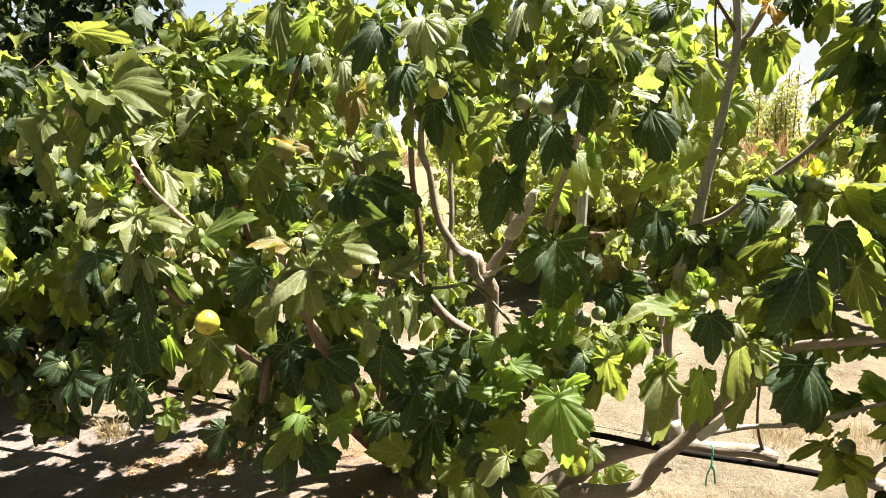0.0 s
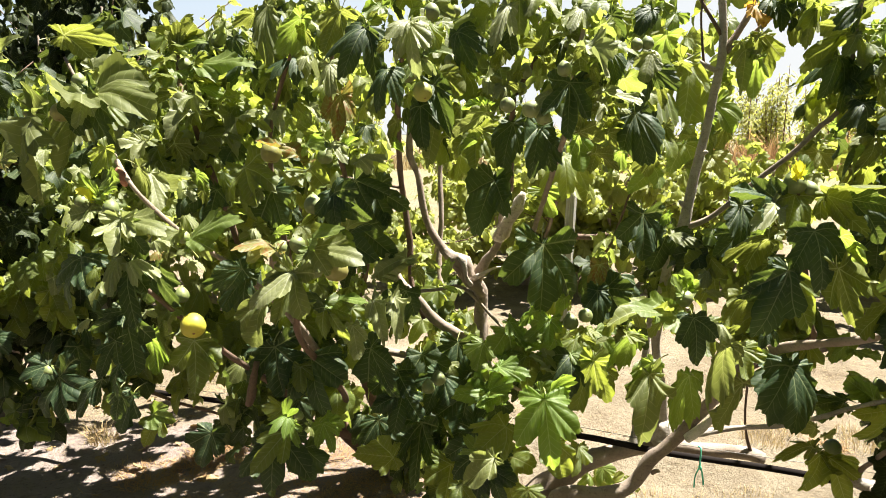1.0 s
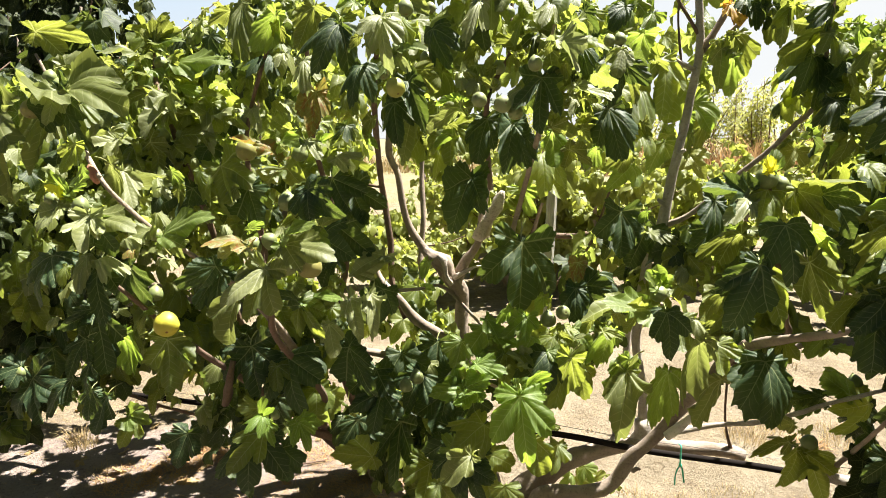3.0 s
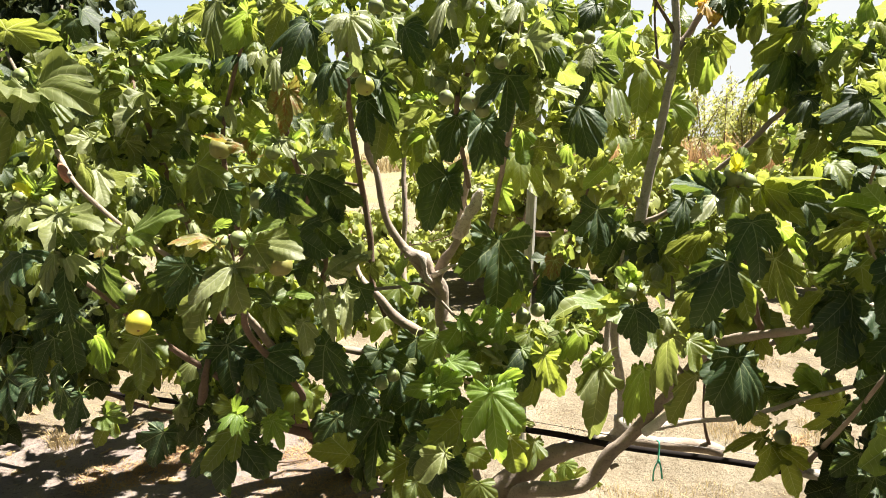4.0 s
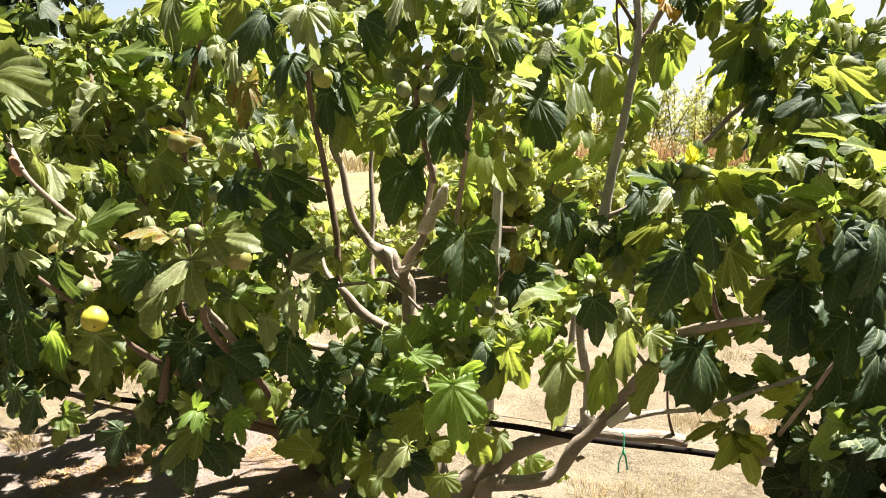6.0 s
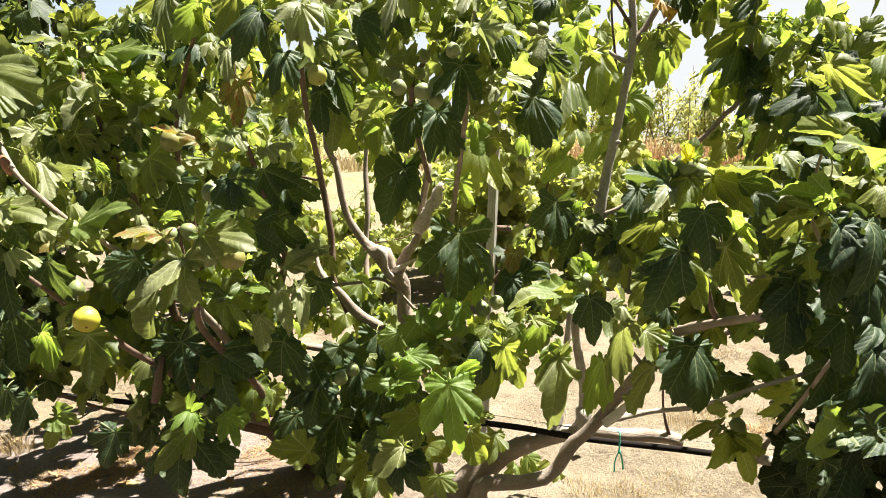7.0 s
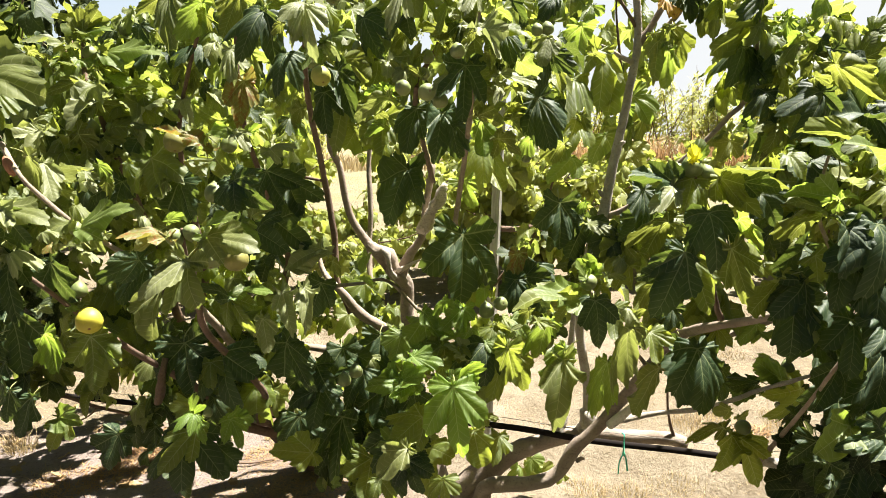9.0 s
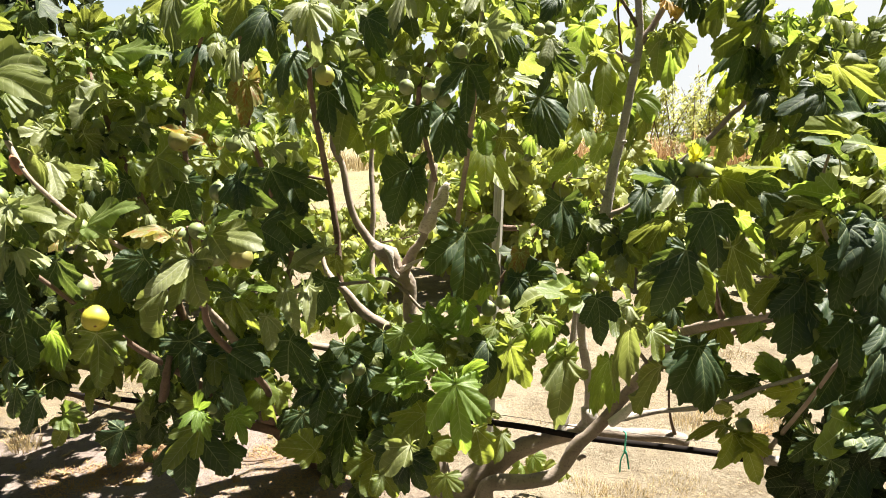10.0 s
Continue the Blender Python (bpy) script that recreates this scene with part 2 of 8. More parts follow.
M_FLAKY = bark_material("dead flaking bark", (0.66, 0.60, 0.52), (0.40, 0.32, 0.25), (0.10, 0.075, 0.055), 1.3, 1.0)
M_BARE = bark_material("bare weathered fig wood", (0.72, 0.69, 0.64), (0.6, 0.56, 0.5), (0.3, 0.25, 0.2), 1.6, 0.8)
M_TWIG = bark_material("fig twig brown", (0.17, 0.11, 0.075), (0.13, 0.09, 0.065), (0.07, 0.045, 0.03), 2.0)
M_TORN = bark_material("torn reddish bark", (0.42, 0.20, 0.12), (0.33, 0.15, 0.09), (0.16, 0.07, 0.04), 2.0)
M_SHOOT = bark_material("fig shoot tan", (0.34, 0.275, 0.21), (0.24, 0.185, 0.135), (0.14, 0.10, 0.065), 2.0)
M_FIG = fig_material("unripe fig skin", (0.145, 0.175, 0.060), (0.20, 0.23, 0.085), (0.16, 0.11, 0.04))
M_FIG_RIPE = fig_material("ripe fig skin", (0.43, 0.39, 0.035), (0.47, 0.42, 0.045), (0.16, 0.07, 0.015))
M_FIG_TURNING = fig_material("turning fig skin", (0.27, 0.28, 0.045), (0.31, 0.31, 0.055), (0.14, 0.08, 0.02))
M_FIG_DULL = fig_material("overripe fig skin", (0.20, 0.19, 0.05), (0.24, 0.21, 0.06), (0.12, 0.06, 0.02))
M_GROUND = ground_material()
M_STRAW = straw_material("dry grass", (0.42, 0.33, 0.17), (0.27, 0.18, 0.08))
M_RUST = straw_material("dry reddish weeds", (0.44, 0.28, 0.13), (0.27, 0.165, 0.08))
M_PIPE = plastic("black drip pipe", (0.014, 0.011, 0.010), 0.95, (0.035, 0.028, 0.024), 0.12)
M_TIE = plastic("green plastic tie", (0.10, 0.62, 0.42), 0.5, (0.16, 0.6, 0.44))
M_WIRE = plastic("grey steel wire", (0.22, 0.20, 0.18), 0.5)
M_POST = weathered_wood()

# ---- shape helpers ----


def part(name, bm, mat, parent=None, label="", smooth=True):
    """Links a bmesh as one mesh object under a thing or a part."""
    me = bpy.data.meshes.new(name)
    bm.to_mesh(me)
    bm.free()
    for m in mat if isinstance(mat, (list, tuple)) else [mat]:
        me.materials.append(m)
    if smooth:
        me.polygons.foreach_set("use_smooth", [True] * len(me.polygons))
    ob = new(name, me)
    ob.parent = parent
    return tagged(ob, label)


def smooth_line(points, step):
    """Points (x, y, z, r) joined by a rounded curve, resampled every step metres or so."""
    p = [Vector(q) for q in points]
    p = [p[0] * 2 - p[1]] + p + [p[-1] * 2 - p[-2]]
    made = []
    for i in range(1, len(p) - 2):
        a, b, c, d = p[i - 1:i + 3]
        n = max(2, int((c - b).to_3d().length / step))
        for k in range(n):
            s = k / n
            made.append(0.5 * ((2 * b) + (c - a) * s + (2 * a - 5 * b + 4 * c - d) * s * s + (3 * b - a - 3 * c + d) * s ** 3))
    made.append(p[-2].copy())
    return made


def tube(bm, line, sides=10, knobby=0.0, seed=0.0, caps=True):
    """A tapered, slightly uneven tube along smooth_line()'s points."""
    rings, up = [], Vector((0.31, 0.17, 0.93))
    for i, q in enumerate(line):
        c, r = q.to_3d(), q[3]
        way = (line[min(i + 1, len(line) - 1)].to_3d() - line[max(i - 1, 0)].to_3d()).normalized()
        side = way.cross(up)
        if side.length < 0.05:
            side = way.cross(Vector((1, 0, 0)))
        side.normalize()
        other = way.cross(side)
        ring = []
        for k in range(sides):
            a = k / sides * math.tau
            d = side * math.cos(a) + other * math.sin(a)
            rr = r * (1 + knobby * noise.noise(c * 14 + d * 0.7 + Vector((seed, 0, 0))) + 0.5 * knobby * noise.noise(c * 55 + d * 1.5))
            ring.append(bm.verts.new(c + d * rr))
        rings.append(ring)
    for a, b in zip(rings, rings[1:]):
        for k in range(sides):
            bm.faces.new((a[k], a[(k + 1) % sides], b[(k + 1) % sides], b[k]))
    if caps:
        bm.faces.new(rings[0][::-1])
        bm.faces.new(rings[-1])


def branch(tree, name, points, mat=None, label="", knobby=0.2, sides=12):
    bm = bmesh.new()
    tube(bm, smooth_line(points, 0.025), sides, knobby, points[0][0] * 9)
    return part(name, bm, mat or M_BARK, tree, label)


# ---- fig leaves ----
SHAPES = {
    "five": [(0, 1.0, 0.255), (45, 0.85, 0.230), (-45, 0.85, 0.230), (98, 0.54, 0.185), (-98, 0.54, 0.185)],
    "deep": [(0, 1.0, 0.195), (42, 0.88, 0.170), (-42, 0.84, 0.170), (90, 0.57, 0.145), (-90, 0.57, 0.145)],
    "three": [(0, 1.0, 0.285), (47, 0.76, 0.240), (-47, 0.76, 0.240), (101, 0.42, 0.185), (-101, 0.42, 0.185)],
    "broad": [(0, 1.0, 0.37), (42, 0.78, 0.29), (-42, 0.78, 0.29), (98, 0.45, 0.23), (-98, 0.45, 0.23)],
    "slim": [(0, 1.0, 0.225), (32, 0.64, 0.150), (-32, 0.64, 0.150), (100, 0.24, 0.11), (-100, 0.24, 0.11)],
}


def leaf_geometry(shape, seed, segs, rings, droop, fold, wave, curl, stalk=True):
    """One leaf of length 1 along +y, stalk joint at the origin, upper side +z: round-tipped lobes with scalloped edges.
    Gives verts, faces, vein coordinates, the count of blade faces and the tip."""
    rnd = random.Random(seed)
    lobes = [(radians(a + rnd.uniform(-6, 6)), L * rnd.uniform(0.90, 1.06), b * rnd.uniform(0.88, 1.1)) for a, L, b in SHAPES[shape]]
    lobes[0] = (lobes[0][0] * 0.5, 1.0, lobes[0][2])
    body = {"five": 0.275, "deep": 0.22, "three": 0.28, "broad": 0.32, "slim": 0.19}[shape]
    ph = [rnd.uniform(0, math.tau) for _ in range(6)]
    valley = rnd.uniform(-0.1, 0.3)
    teeth = segs // 3
    rim = rnd.choice((0.12, 0.09, -0.08))
    hang = [rnd.uniform(-0.25, 0.75) for _ in range(5)]

    def gap(a, b):
        return (a - b + math.pi) % math.tau - math.pi

    def lobe_reach(d, L, b):
        """The far edge of a lobe, an oval along its vein, at the angle d from the vein."""
        c, a = 0.67 * L, 0.33 * L
        most = math.atan(b / math.sqrt(c * c - a * a))
        e = min(d, most)
        p, q = math.cos(e) / a, math.sin(e) / b
        k = p * c / a
        r = (k + math.sqrt(max(0.0, k * k - (p * p + q * q) * (c * c / (a * a) - 1)))) / (p * p + q * q)
        return r * max(0.0, 1 - max(0.0, d - most) / 0.16)

    def reach(th):
        total = sum(lobe_reach(abs(gap(th, a)), L, b) ** 9 for a, L, b in lobes)
        y0 = body * 0.62
        c = math.cos(th)
        total += (y0 * c + math.sqrt(max(0.0, body * body - y0 * y0 * (1 - c * c)))) ** 9
        r = total ** (1 / 9)
        return r + 0.044 * min(1.0, 2.2 * r) * (abs(math.sin(th * teeth / 2 + ph[0])) - 0.6) + r * (0.024 * math.sin(th * 13 + ph[1]) + 0.016 * math.sin(th * 29 + ph[3]))

    def lift(x, y, s, th, u):
        rho = math.hypot(x, y)
        near = min(range(5), key=lambda i: abs(gap(th, lobes[i][0])))
        z = fold * abs(u) * (1.0 - 0.35 * s) + valley * abs(x) + 0.014 * math.sin(8 * abs(u) / 0.3) * s + 0.006 * math.sin(34 * rho + ph[2]) * min(1.0, 6 * abs(u))
        z += wave * s * s * (math.sin(3 * th + ph[2]) + 0.6 * math.sin(7 * th + ph[3]) + 0.4 * math.sin(19 * th + ph[0]) * s)
        z -= curl * x * x * (1.2 if x > 0 else 0.8 + 0.8 * math.sin(ph[4])) + hang[near] * max(0.0, rho - 0.3) ** 2
        z += 0.02 * math.sin(9 * rho + ph[5]) + rim * s ** 5 * (0.5 + 0.5 * math.sin(2 * th + ph[4]))
        k = droop
        return Vector((x, math.sin(k * y) / k if y > 0 else y, z - (1 - math.cos(k * y)) / k))

    order = sorted(range(5), key=lambda i: lobes[i][0])
    verts, veins = [Vector((0, 0, 0))], [None]
    levels = [((i + 1) / rings) ** 0.85 for i in range(rings)]
    ring_at = lambda i, k: 1 + i * segs + k % segs
    flat = [(0.0, 0.0)]
    for s in levels:
        for k in range(segs):
            th = -math.pi + (k + 0.5) / segs * math.tau
            r = reach(th) * s
            x, y = math.sin(th) * r, math.cos(th) * r
            near = min(order, key=lambda i: abs(gap(th, lobes[i][0])) * (1.0 if i < 3 else 1.1))
            u = r * math.sin(gap(th, lobes[near][0]))
            flat.append((x, y))
            verts.append(lift(x, y, s, th, u))
    faces, uvs = [], []

    def coords(face):
        cx = sum(flat[i][0] for i in face) / len(face)
        cy = sum(flat[i][1] for i in face) / len(face)
        th = math.atan2(cx, cy)
        near = min(order, key=lambda i: abs(gap(th, lobes[i][0])) * (1.0 if i < 3 else 1.1))
        a = lobes[near][0]
        return [(x * math.cos(a) - y * math.sin(a), x * math.sin(a) + y * math.cos(a)) for x, y in (flat[i] for i in face)]

    for k in range(segs):
        faces.append((0, ring_at(0, k + 1), ring_at(0, k)))
        for i in range(rings - 1):
            faces.append((ring_at(i, k), ring_at(i, k + 1), ring_at(i + 1, k + 1), ring_at(i + 1, k)))
    uvs = [coords(f) for f in faces]
    blade = len(faces)
    if stalk:
        sides, at = 5, len(verts)
        steps = 4
        bend, reach_back = rnd.uniform(0.12, 0.3), rnd.uniform(0.22, 0.42)
        for i in range(steps + 1):
            s = i / steps
            c = Vector((0.03 * math.sin(3 * s + ph[1]), -reach_back * s, -bend * s * s - 0.006))
            for k in range(sides):
                a = k / sides * math.tau
                verts.append(c + Vector((math.cos(a), 0, math.sin(a))) * (0.011 + 0.005 * s))
        for i in range(steps):
            for k in range(sides):
                f = (at + i * sides + k, at + i * sides + (k + 1) % sides, at + (i + 1) * sides + (k + 1) % sides, at + (i + 1) * sides + k)
                faces.append(f)
                uvs.append([(0.4, 0.5)] * 4)
    return verts, faces, uvs, blade, lift(0.0, 1.0, 0.0, 0.0, 0.0)


def fill_mesh(name, verts, faces, uvs, slots, mats):
    me = bpy.data.meshes.new(name)
    me.from_pydata([tuple(v) for v in verts], [], faces)
    for m in mats:
        me.materials.append(m)
    me.polygons.foreach_set("material_index", slots)
    me.polygons.foreach_set("use_smooth", [True] * len(faces))
    layer = me.uv_layers.new(name="vein")
    layer.data.foreach_set("uv", [c for f in uvs for q in f for c in q])
    return me


KINDS = {"green": M_LEAF, "dusky": M_LEAF_SHADE, "young": M_LEAF_YOUNG_LIT, "fresh": M_LEAF_FRESH, "olive": M_LEAF_OLIVE, "old": M_LEAF_OLD,
         "vivid": M_LEAF_VIVID, "pale": M_LEAF_PALE_LIT, "yellow": M_LEAF_YELLOW, "orange": M_LEAF_ORANGE}
FORMS = {}
pick = random.Random(77)
for number in range(25):
    shape = ("five", "deep", "three", "broad", "slim")[number % 5]
    FORMS.setdefault(shape, []).append(leaf_geometry(shape, 40 + number, 132, 6, pick.uniform(0.3, 1.0), pick.uniform(0.06, 0.32), pick.uniform(0.055, 0.115),
                                                     pick.uniform(-0.3, 0.6)))
SMALL = [leaf_geometry(s, 80 + i, 26, 3, d, 0.5, 0.07, 0.4, i % 2 == 0) for i, (s, d) in enumerate(
    [("five", 0.8), ("three", 1.2), ("broad", 1.0), ("deep", 1.0), ("three", 0.6), ("five", 1.5)])]
LEAF_MESHES = {}
LEAVES_OF = {}


def leaf_mesh(kind, shape, which):
    key = kind, shape, which
    if key not in LEAF_MESHES:
        verts, faces, uvs, blade, _ = FORMS[shape][which]
        LEAF_MESHES[key] = fill_mesh("leaf", verts[:min(faces[blade])], faces[:blade], uvs[:blade], [0] * blade, [KINDS[kind]])
    return LEAF_MESHES[key]


def stalk_mesh(shape, which):
    key = "stalk", shape, which
    if key not in LEAF_MESHES:
        verts, faces, uvs, blade, _ = FORMS[shape][which]
        at = min(faces[blade])
        LEAF_MESHES[key] = fill_mesh("stalk", verts[at:], [tuple(i - at for i in f) for f in faces[blade:]], uvs[blade:], [0] * (len(faces) - blade), [M_STALK])
    return LEAF_MESHES[key]


def leaf_pose(base, axis, normal, size, wide=1.0):
    y = axis.normalized()
    z = normal - y * normal.dot(y)
    z = z.normalized() if z.length > 1e-4 else y.orthogonal().normalized()
    x = y.cross(z)
    m = Matrix((x * size * wide, y * size, z * size)).transposed().to_4x4()
    m.translation = base
    return m


FACES = {"front": (-0.12, -1.0, -0.02), "top": (0.12, -0.55, 0.9), "under": (0.1, 0.85, 0.55)}


def leaf(tree, base, tip, roll=0.0, kind="green", shape="five", wide=1.0, which=None, face="front"):
    """A single leaf from its stalk joint to its tip; face says where its upper side turns: to the alley, up, or away from it."""
    base, axis = Vector(base), Vector(tip) - Vector(base)
    which = int(abs(base.x * 977 + base.z * 613)) % 5 if which is None else which
    y = axis.normalized()
    hint = Vector(FACES[face])
    normal = Matrix.Rotation(radians(roll), 3, y) @ (hint - y * hint.dot(y)).normalized()
    ob = new("leaf", leaf_mesh(kind, shape, which))
    ob.parent = tree
    LEAVES_OF[tree] = LEAVES_OF.get(tree, 0) + 1
    end = FORMS[shape][which][4]
    ob.matrix_basis = leaf_pose(base, axis, normal, axis.length / end.length, wide) @ Matrix.Rotation(-math.atan2(end.z, end.y), 4, 'X')
    new("stalk", stalk_mesh(shape, which)).parent = ob
    return ob


def random_leaf_pose(rnd, at, size, outward=None, hang=0.5):
    """Leaves stand off from their shoot, droop and turn their upper side up and to the light."""
    a = rnd.uniform(0, math.tau)
    axis = Vector((math.cos(a), math.sin(a), -rnd.uniform(0.0, 2.0) * hang - 0.1))
    if outward is not None:
        axis += outward * 0.8
    normal = Vector((rnd.uniform(-0.5, 0.6), rnd.uniform(-1.2, 0.2), 0.9)) + Vector((axis.x, axis.y, 0)) * 0.45
    return leaf_pose(at, axis, normal, size * rnd.uniform(0.7, 1.15), rnd.uniform(0.68, 1.0))


class Mass:
    """Collects many leaves into one mesh."""

    def __init__(self):
        self.v, self.f, self.u, self.s, self.n = [], [], [], [], 0

    def put(self, form, m):
        verts, faces, uvs, blade, _ = form
        arr = np.array([tuple(v) for v in verts])
        m3 = np.array(m)
        self.v.append(arr @ m3[:3, :3].T + m3[:3, 3])
        self.f.append([tuple(i + self.n for i in f) for f in faces])
        self.u.append(uvs)
        self.s.append([0 if i < blade else 1 for i in range(len(faces))])
        self.n += len(verts)

    def done(self, name, tree, mat, label):
        me = fill_mesh(name, np.concatenate(self.v).tolist(), [f for g in self.f for f in g], [q for g in self.u for q in g],
                       [x for g in self.s for x in g], [mat, M_STALK])
        ob = new(name, me)
        ob.parent = tree
        return tagged(ob, label, kind="stuff")


def fig_mesh(mat):
    """Pear-shaped fruit, stalk end at the origin, eye at +z; about 45 mm across."""
    bm = bmesh.new()
    prof = [(0.0030, -0.005), (0.0036, -0.002), (0.0085, 0.001), (0.0135, 0.006), (0.0190, 0.013), (0.0220, 0.022), (0.0225, 0.030), (0.0208, 0.037),
            (0.0160, 0.043), (0.0085, 0.0466), (0.0030, 0.0472), (0.0015, 0.0466)]
    n, rings = 20, []
    for r, z in prof:
        rings.append([bm.verts.new((math.cos(k / n * math.tau) * r * (1 + 0.018 * math.cos(k / n * math.tau * 7)),
                                    math.sin(k / n * math.tau) * r * (1 + 0.018 * math.cos(k / n * math.tau * 5)), z)) for k in range(n)])
    for a, b in zip(rings, rings[1:]):
        for k in range(n):
            bm.faces.new((a[k], a[(k + 1) % n], b[(k + 1) % n], b[k]))
    bm.faces.new(rings[0][::-1])
    bm.faces.new(rings[-1])
    me = bpy.data.meshes.new("fig")
    bm.to_mesh(me)
    bm.free()
    me.materials.append(mat)
    me.polygons.foreach_set("use_smooth", [True] * len(me.polygons))
    return me


FIGS = {"green": fig_mesh(M_FIG), "ripe": fig_mesh(M_FIG_RIPE), "dull": fig_mesh(M_FIG_DULL), "turning": fig_mesh(M_FIG_TURNING)}


def fig(tree, centre, across, way=(0, -0.4, -1), kind="green"):
    """A fig of the given width round its centre, its eye turned along way."""
    z = Vector(way).normalized()
    s = across / 0.045
    ob = new("fig", FIGS[kind])
    ob.parent = tree
    ob.matrix_basis = Matrix.Translation(Vector(centre) - z * 0.029 * s) @ z.to_track_quat("Z", "Y").to_matrix().to_4x4() @ Matrix.Scale(s, 4)
    return tagged(ob, {"ripe": "ripe yellow fig", "dull": "overripe brownish fig", "turning": "yellow-green fig, nearly ripe"}.get(kind, ""))


def thing(name, at, label, category, group="", kind=""):
    ob = new(name)
    ob.location = at
    ob.empty_display_size = 0.1
    return tagged(ob, label, category, group, kind)


# ---- ground ----


def ground_height(x, y):
    near = math.exp(-((x * x + (y - 3) ** 2) / 90.0))
    h = near * (0.035 * noise.noise(Vector((x * 1.3, y * 1.3, 0))) + 0.018 * noise.noise(Vector((x * 5, y * 5, 3))))
    return h - 0.01


def build_ground():
    bm = bmesh.new()
    xs = sorted({round(s * v, 3) for s in (-1, 1) for v in [0.06 * i for i in range(95)] + [5.7 * 1.22 ** i for i in range(1, 24)]})
    ys = [round(1.0 + 0.06 * i, 3) for i in range(110)] + [7.6 * 1.16 ** i for i in range(0, 30)]
    ys = sorted([-420, -120, -40, -15, -6, -2.5, -1, -0.2, 0.4] + ys)
    grid = [[bm.verts.new((x, y, ground_height(x, y))) for x in xs] for y in ys]
    for a, b in zip(grid, grid[1:]):
        for i in range(len(xs) - 1):
            bm.faces.new((a[i], a[i + 1], b[i + 1], b[i]))
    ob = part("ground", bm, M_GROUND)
    return tagged(ob, "pale dry sandy soil with straw and cracks", "ground", kind="structure")


build_ground()


def sky_backdrop():
    """Pale hazy sky low over the horizon, far behind the field."""
    bm = bmesh.new()
    rows = []
    for z in (-5, 20, 45, 75, 110):
        rows.append([bm.verts.new((260 * math.sin(radians(a)), 260 * math.cos(radians(a)), z)) for a in range(-62, 63, 4)])
    for lower, upper in zip(rows, rows[1:]):
        for i in range(len(lower) - 1):
            bm.faces.new((lower[i + 1], lower[i], upper[i], upper[i + 1]))
    t = Net("hazy sky")
    sep = t.add("ShaderNodeSeparateXYZ", Vector=t.add("ShaderNodeTexCoord").outputs["Object"])
    side = t.span(sep.outputs[0], -190.0, 120.0)
    high = t.span(sep.outputs[2], 5.0, 62.0)
    col = t.mix(side, (0.53, 0.76, 1.0), (0.95, 0.98, 1.0))
    col = t.mix(high, (0.95, 0.97, 0.98), col)
    light = t.add("ShaderNodeEmission", Color=col, Strength=0.49)
    tagged(part("backdrop", bm, t.out(light.outputs[0])), "pale blue to white hazy sky over the horizon", "sky", kind="structure")


sky_backdrop()


def grass_blades(bm, rnd, x, y, n, radius, height, lean=0.6, width=0.0022, lift=1.0):
    for _ in range(n):
        a, d = rnd.uniform(0, math.tau), radius * math.sqrt(rnd.random())
        px, py = x + d * math.cos(a), y + d * math.sin(a)
        p = Vector((px, py, ground_height(px, py) - 0.005))
        b = rnd.uniform(0, math.tau)
        out = Vector((math.cos(b), math.sin(b), 0)) * lean * rnd.uniform(0.2, 1.3) + Vector((math.cos(a), math.sin(a), 0)) * 0.35
        h = height * rnd.uniform(0.4, 1.1)
        side = Vector((-math.sin(b), math.cos(b), 0)) * width
        q1 = p + out * h * 0.35 + Vector((0, 0, h * 0.6 * lift))
        q2 = p + out * h * 1.0 + Vector((0, 0, h * rnd.uniform(0.7, 1.0) * lift))
        v = [bm.verts.new(c) for c in (p - side, p + side, q1 + side * 0.8, q1 - side * 0.8, q2)]
        bm.faces.new((v[0], v[1], v[2], v[3]))
        bm.faces.new((v[3], v[2], v[4]))


def tuft(x, y, n, radius, height, mat=None, seed=1, lean=0.85, lift=1.0):
    bm = bmesh.new()
    grass_blades(bm, random.Random(seed), x, y, n, radius, height, lean, 0.0015 if lift == 1 else 0.0028, lift)
    ob = part("grass_tuft", bm, mat or M_STRAW, smooth=False)
    return tagged(ob, "dry yellowed grass tuft on sandy soil", "grass", "dry tufts on the ground", "stuff")


tuft(-1.80, 3.42, 144, 0.07, 0.1, seed=1)
tuft(-1.90, 3.52, 96, 0.06, 0.08, seed=2)
tuft(-1.16, 3.29, 528, 0.14, 0.06, M_RUST, seed=3, lean=1.3, lift=0.5)
tuft(-1.41, 3.07, 484, 0.16, 0.05, M_RUST, seed=4, lean=1.3, lift=0.5)
tuft(-1.24, 3.12, 352, 0.12, 0.05, M_RUST, seed=5, lean=1.3, lift=0.5)
tuft(-1.09, 3.35, 352, 0.1, 0.06, M_RUST, seed=6, lean=1.3, lift=0.5)
tuft(-1.59, 3.12, 64, 0.08, 0.04, seed=7)
tuft(-0.51, 3.29, 198, 0.1, 0.05, M_RUST, seed=8, lean=1.3, lift=0.5)
tuft(-0.47, 3.45, 96, 0.08, 0.05, seed=9)
tuft(-0.10, 3.33, 80, 0.07, 0.05, seed=10)
tuft(2.64, 4.54, 96, 0.1, 0.05, seed=11)
tuft(1.82, 3.41, 176, 0.12, 0.1, seed=12)
tuft(2.02, 3.55, 128, 0.1, 0.09, seed=13)
tuft(2.34, 3.35, 144, 0.1, 0.09, seed=14)
tuft(2.38, 3.53, 96, 0.08, 0.08, seed=15)
tuft(1.03, 2.81, 144, 0.1, 0.06, seed=16)
tuft(1.46, 2.80, 144, 0.14, 0.05, seed=17)
tuft(1.19, 2.72, 192, 0.12, 0.06, seed=18)
tuft(0.98, 3.49, 48, 0.06, 0.03, seed=19)
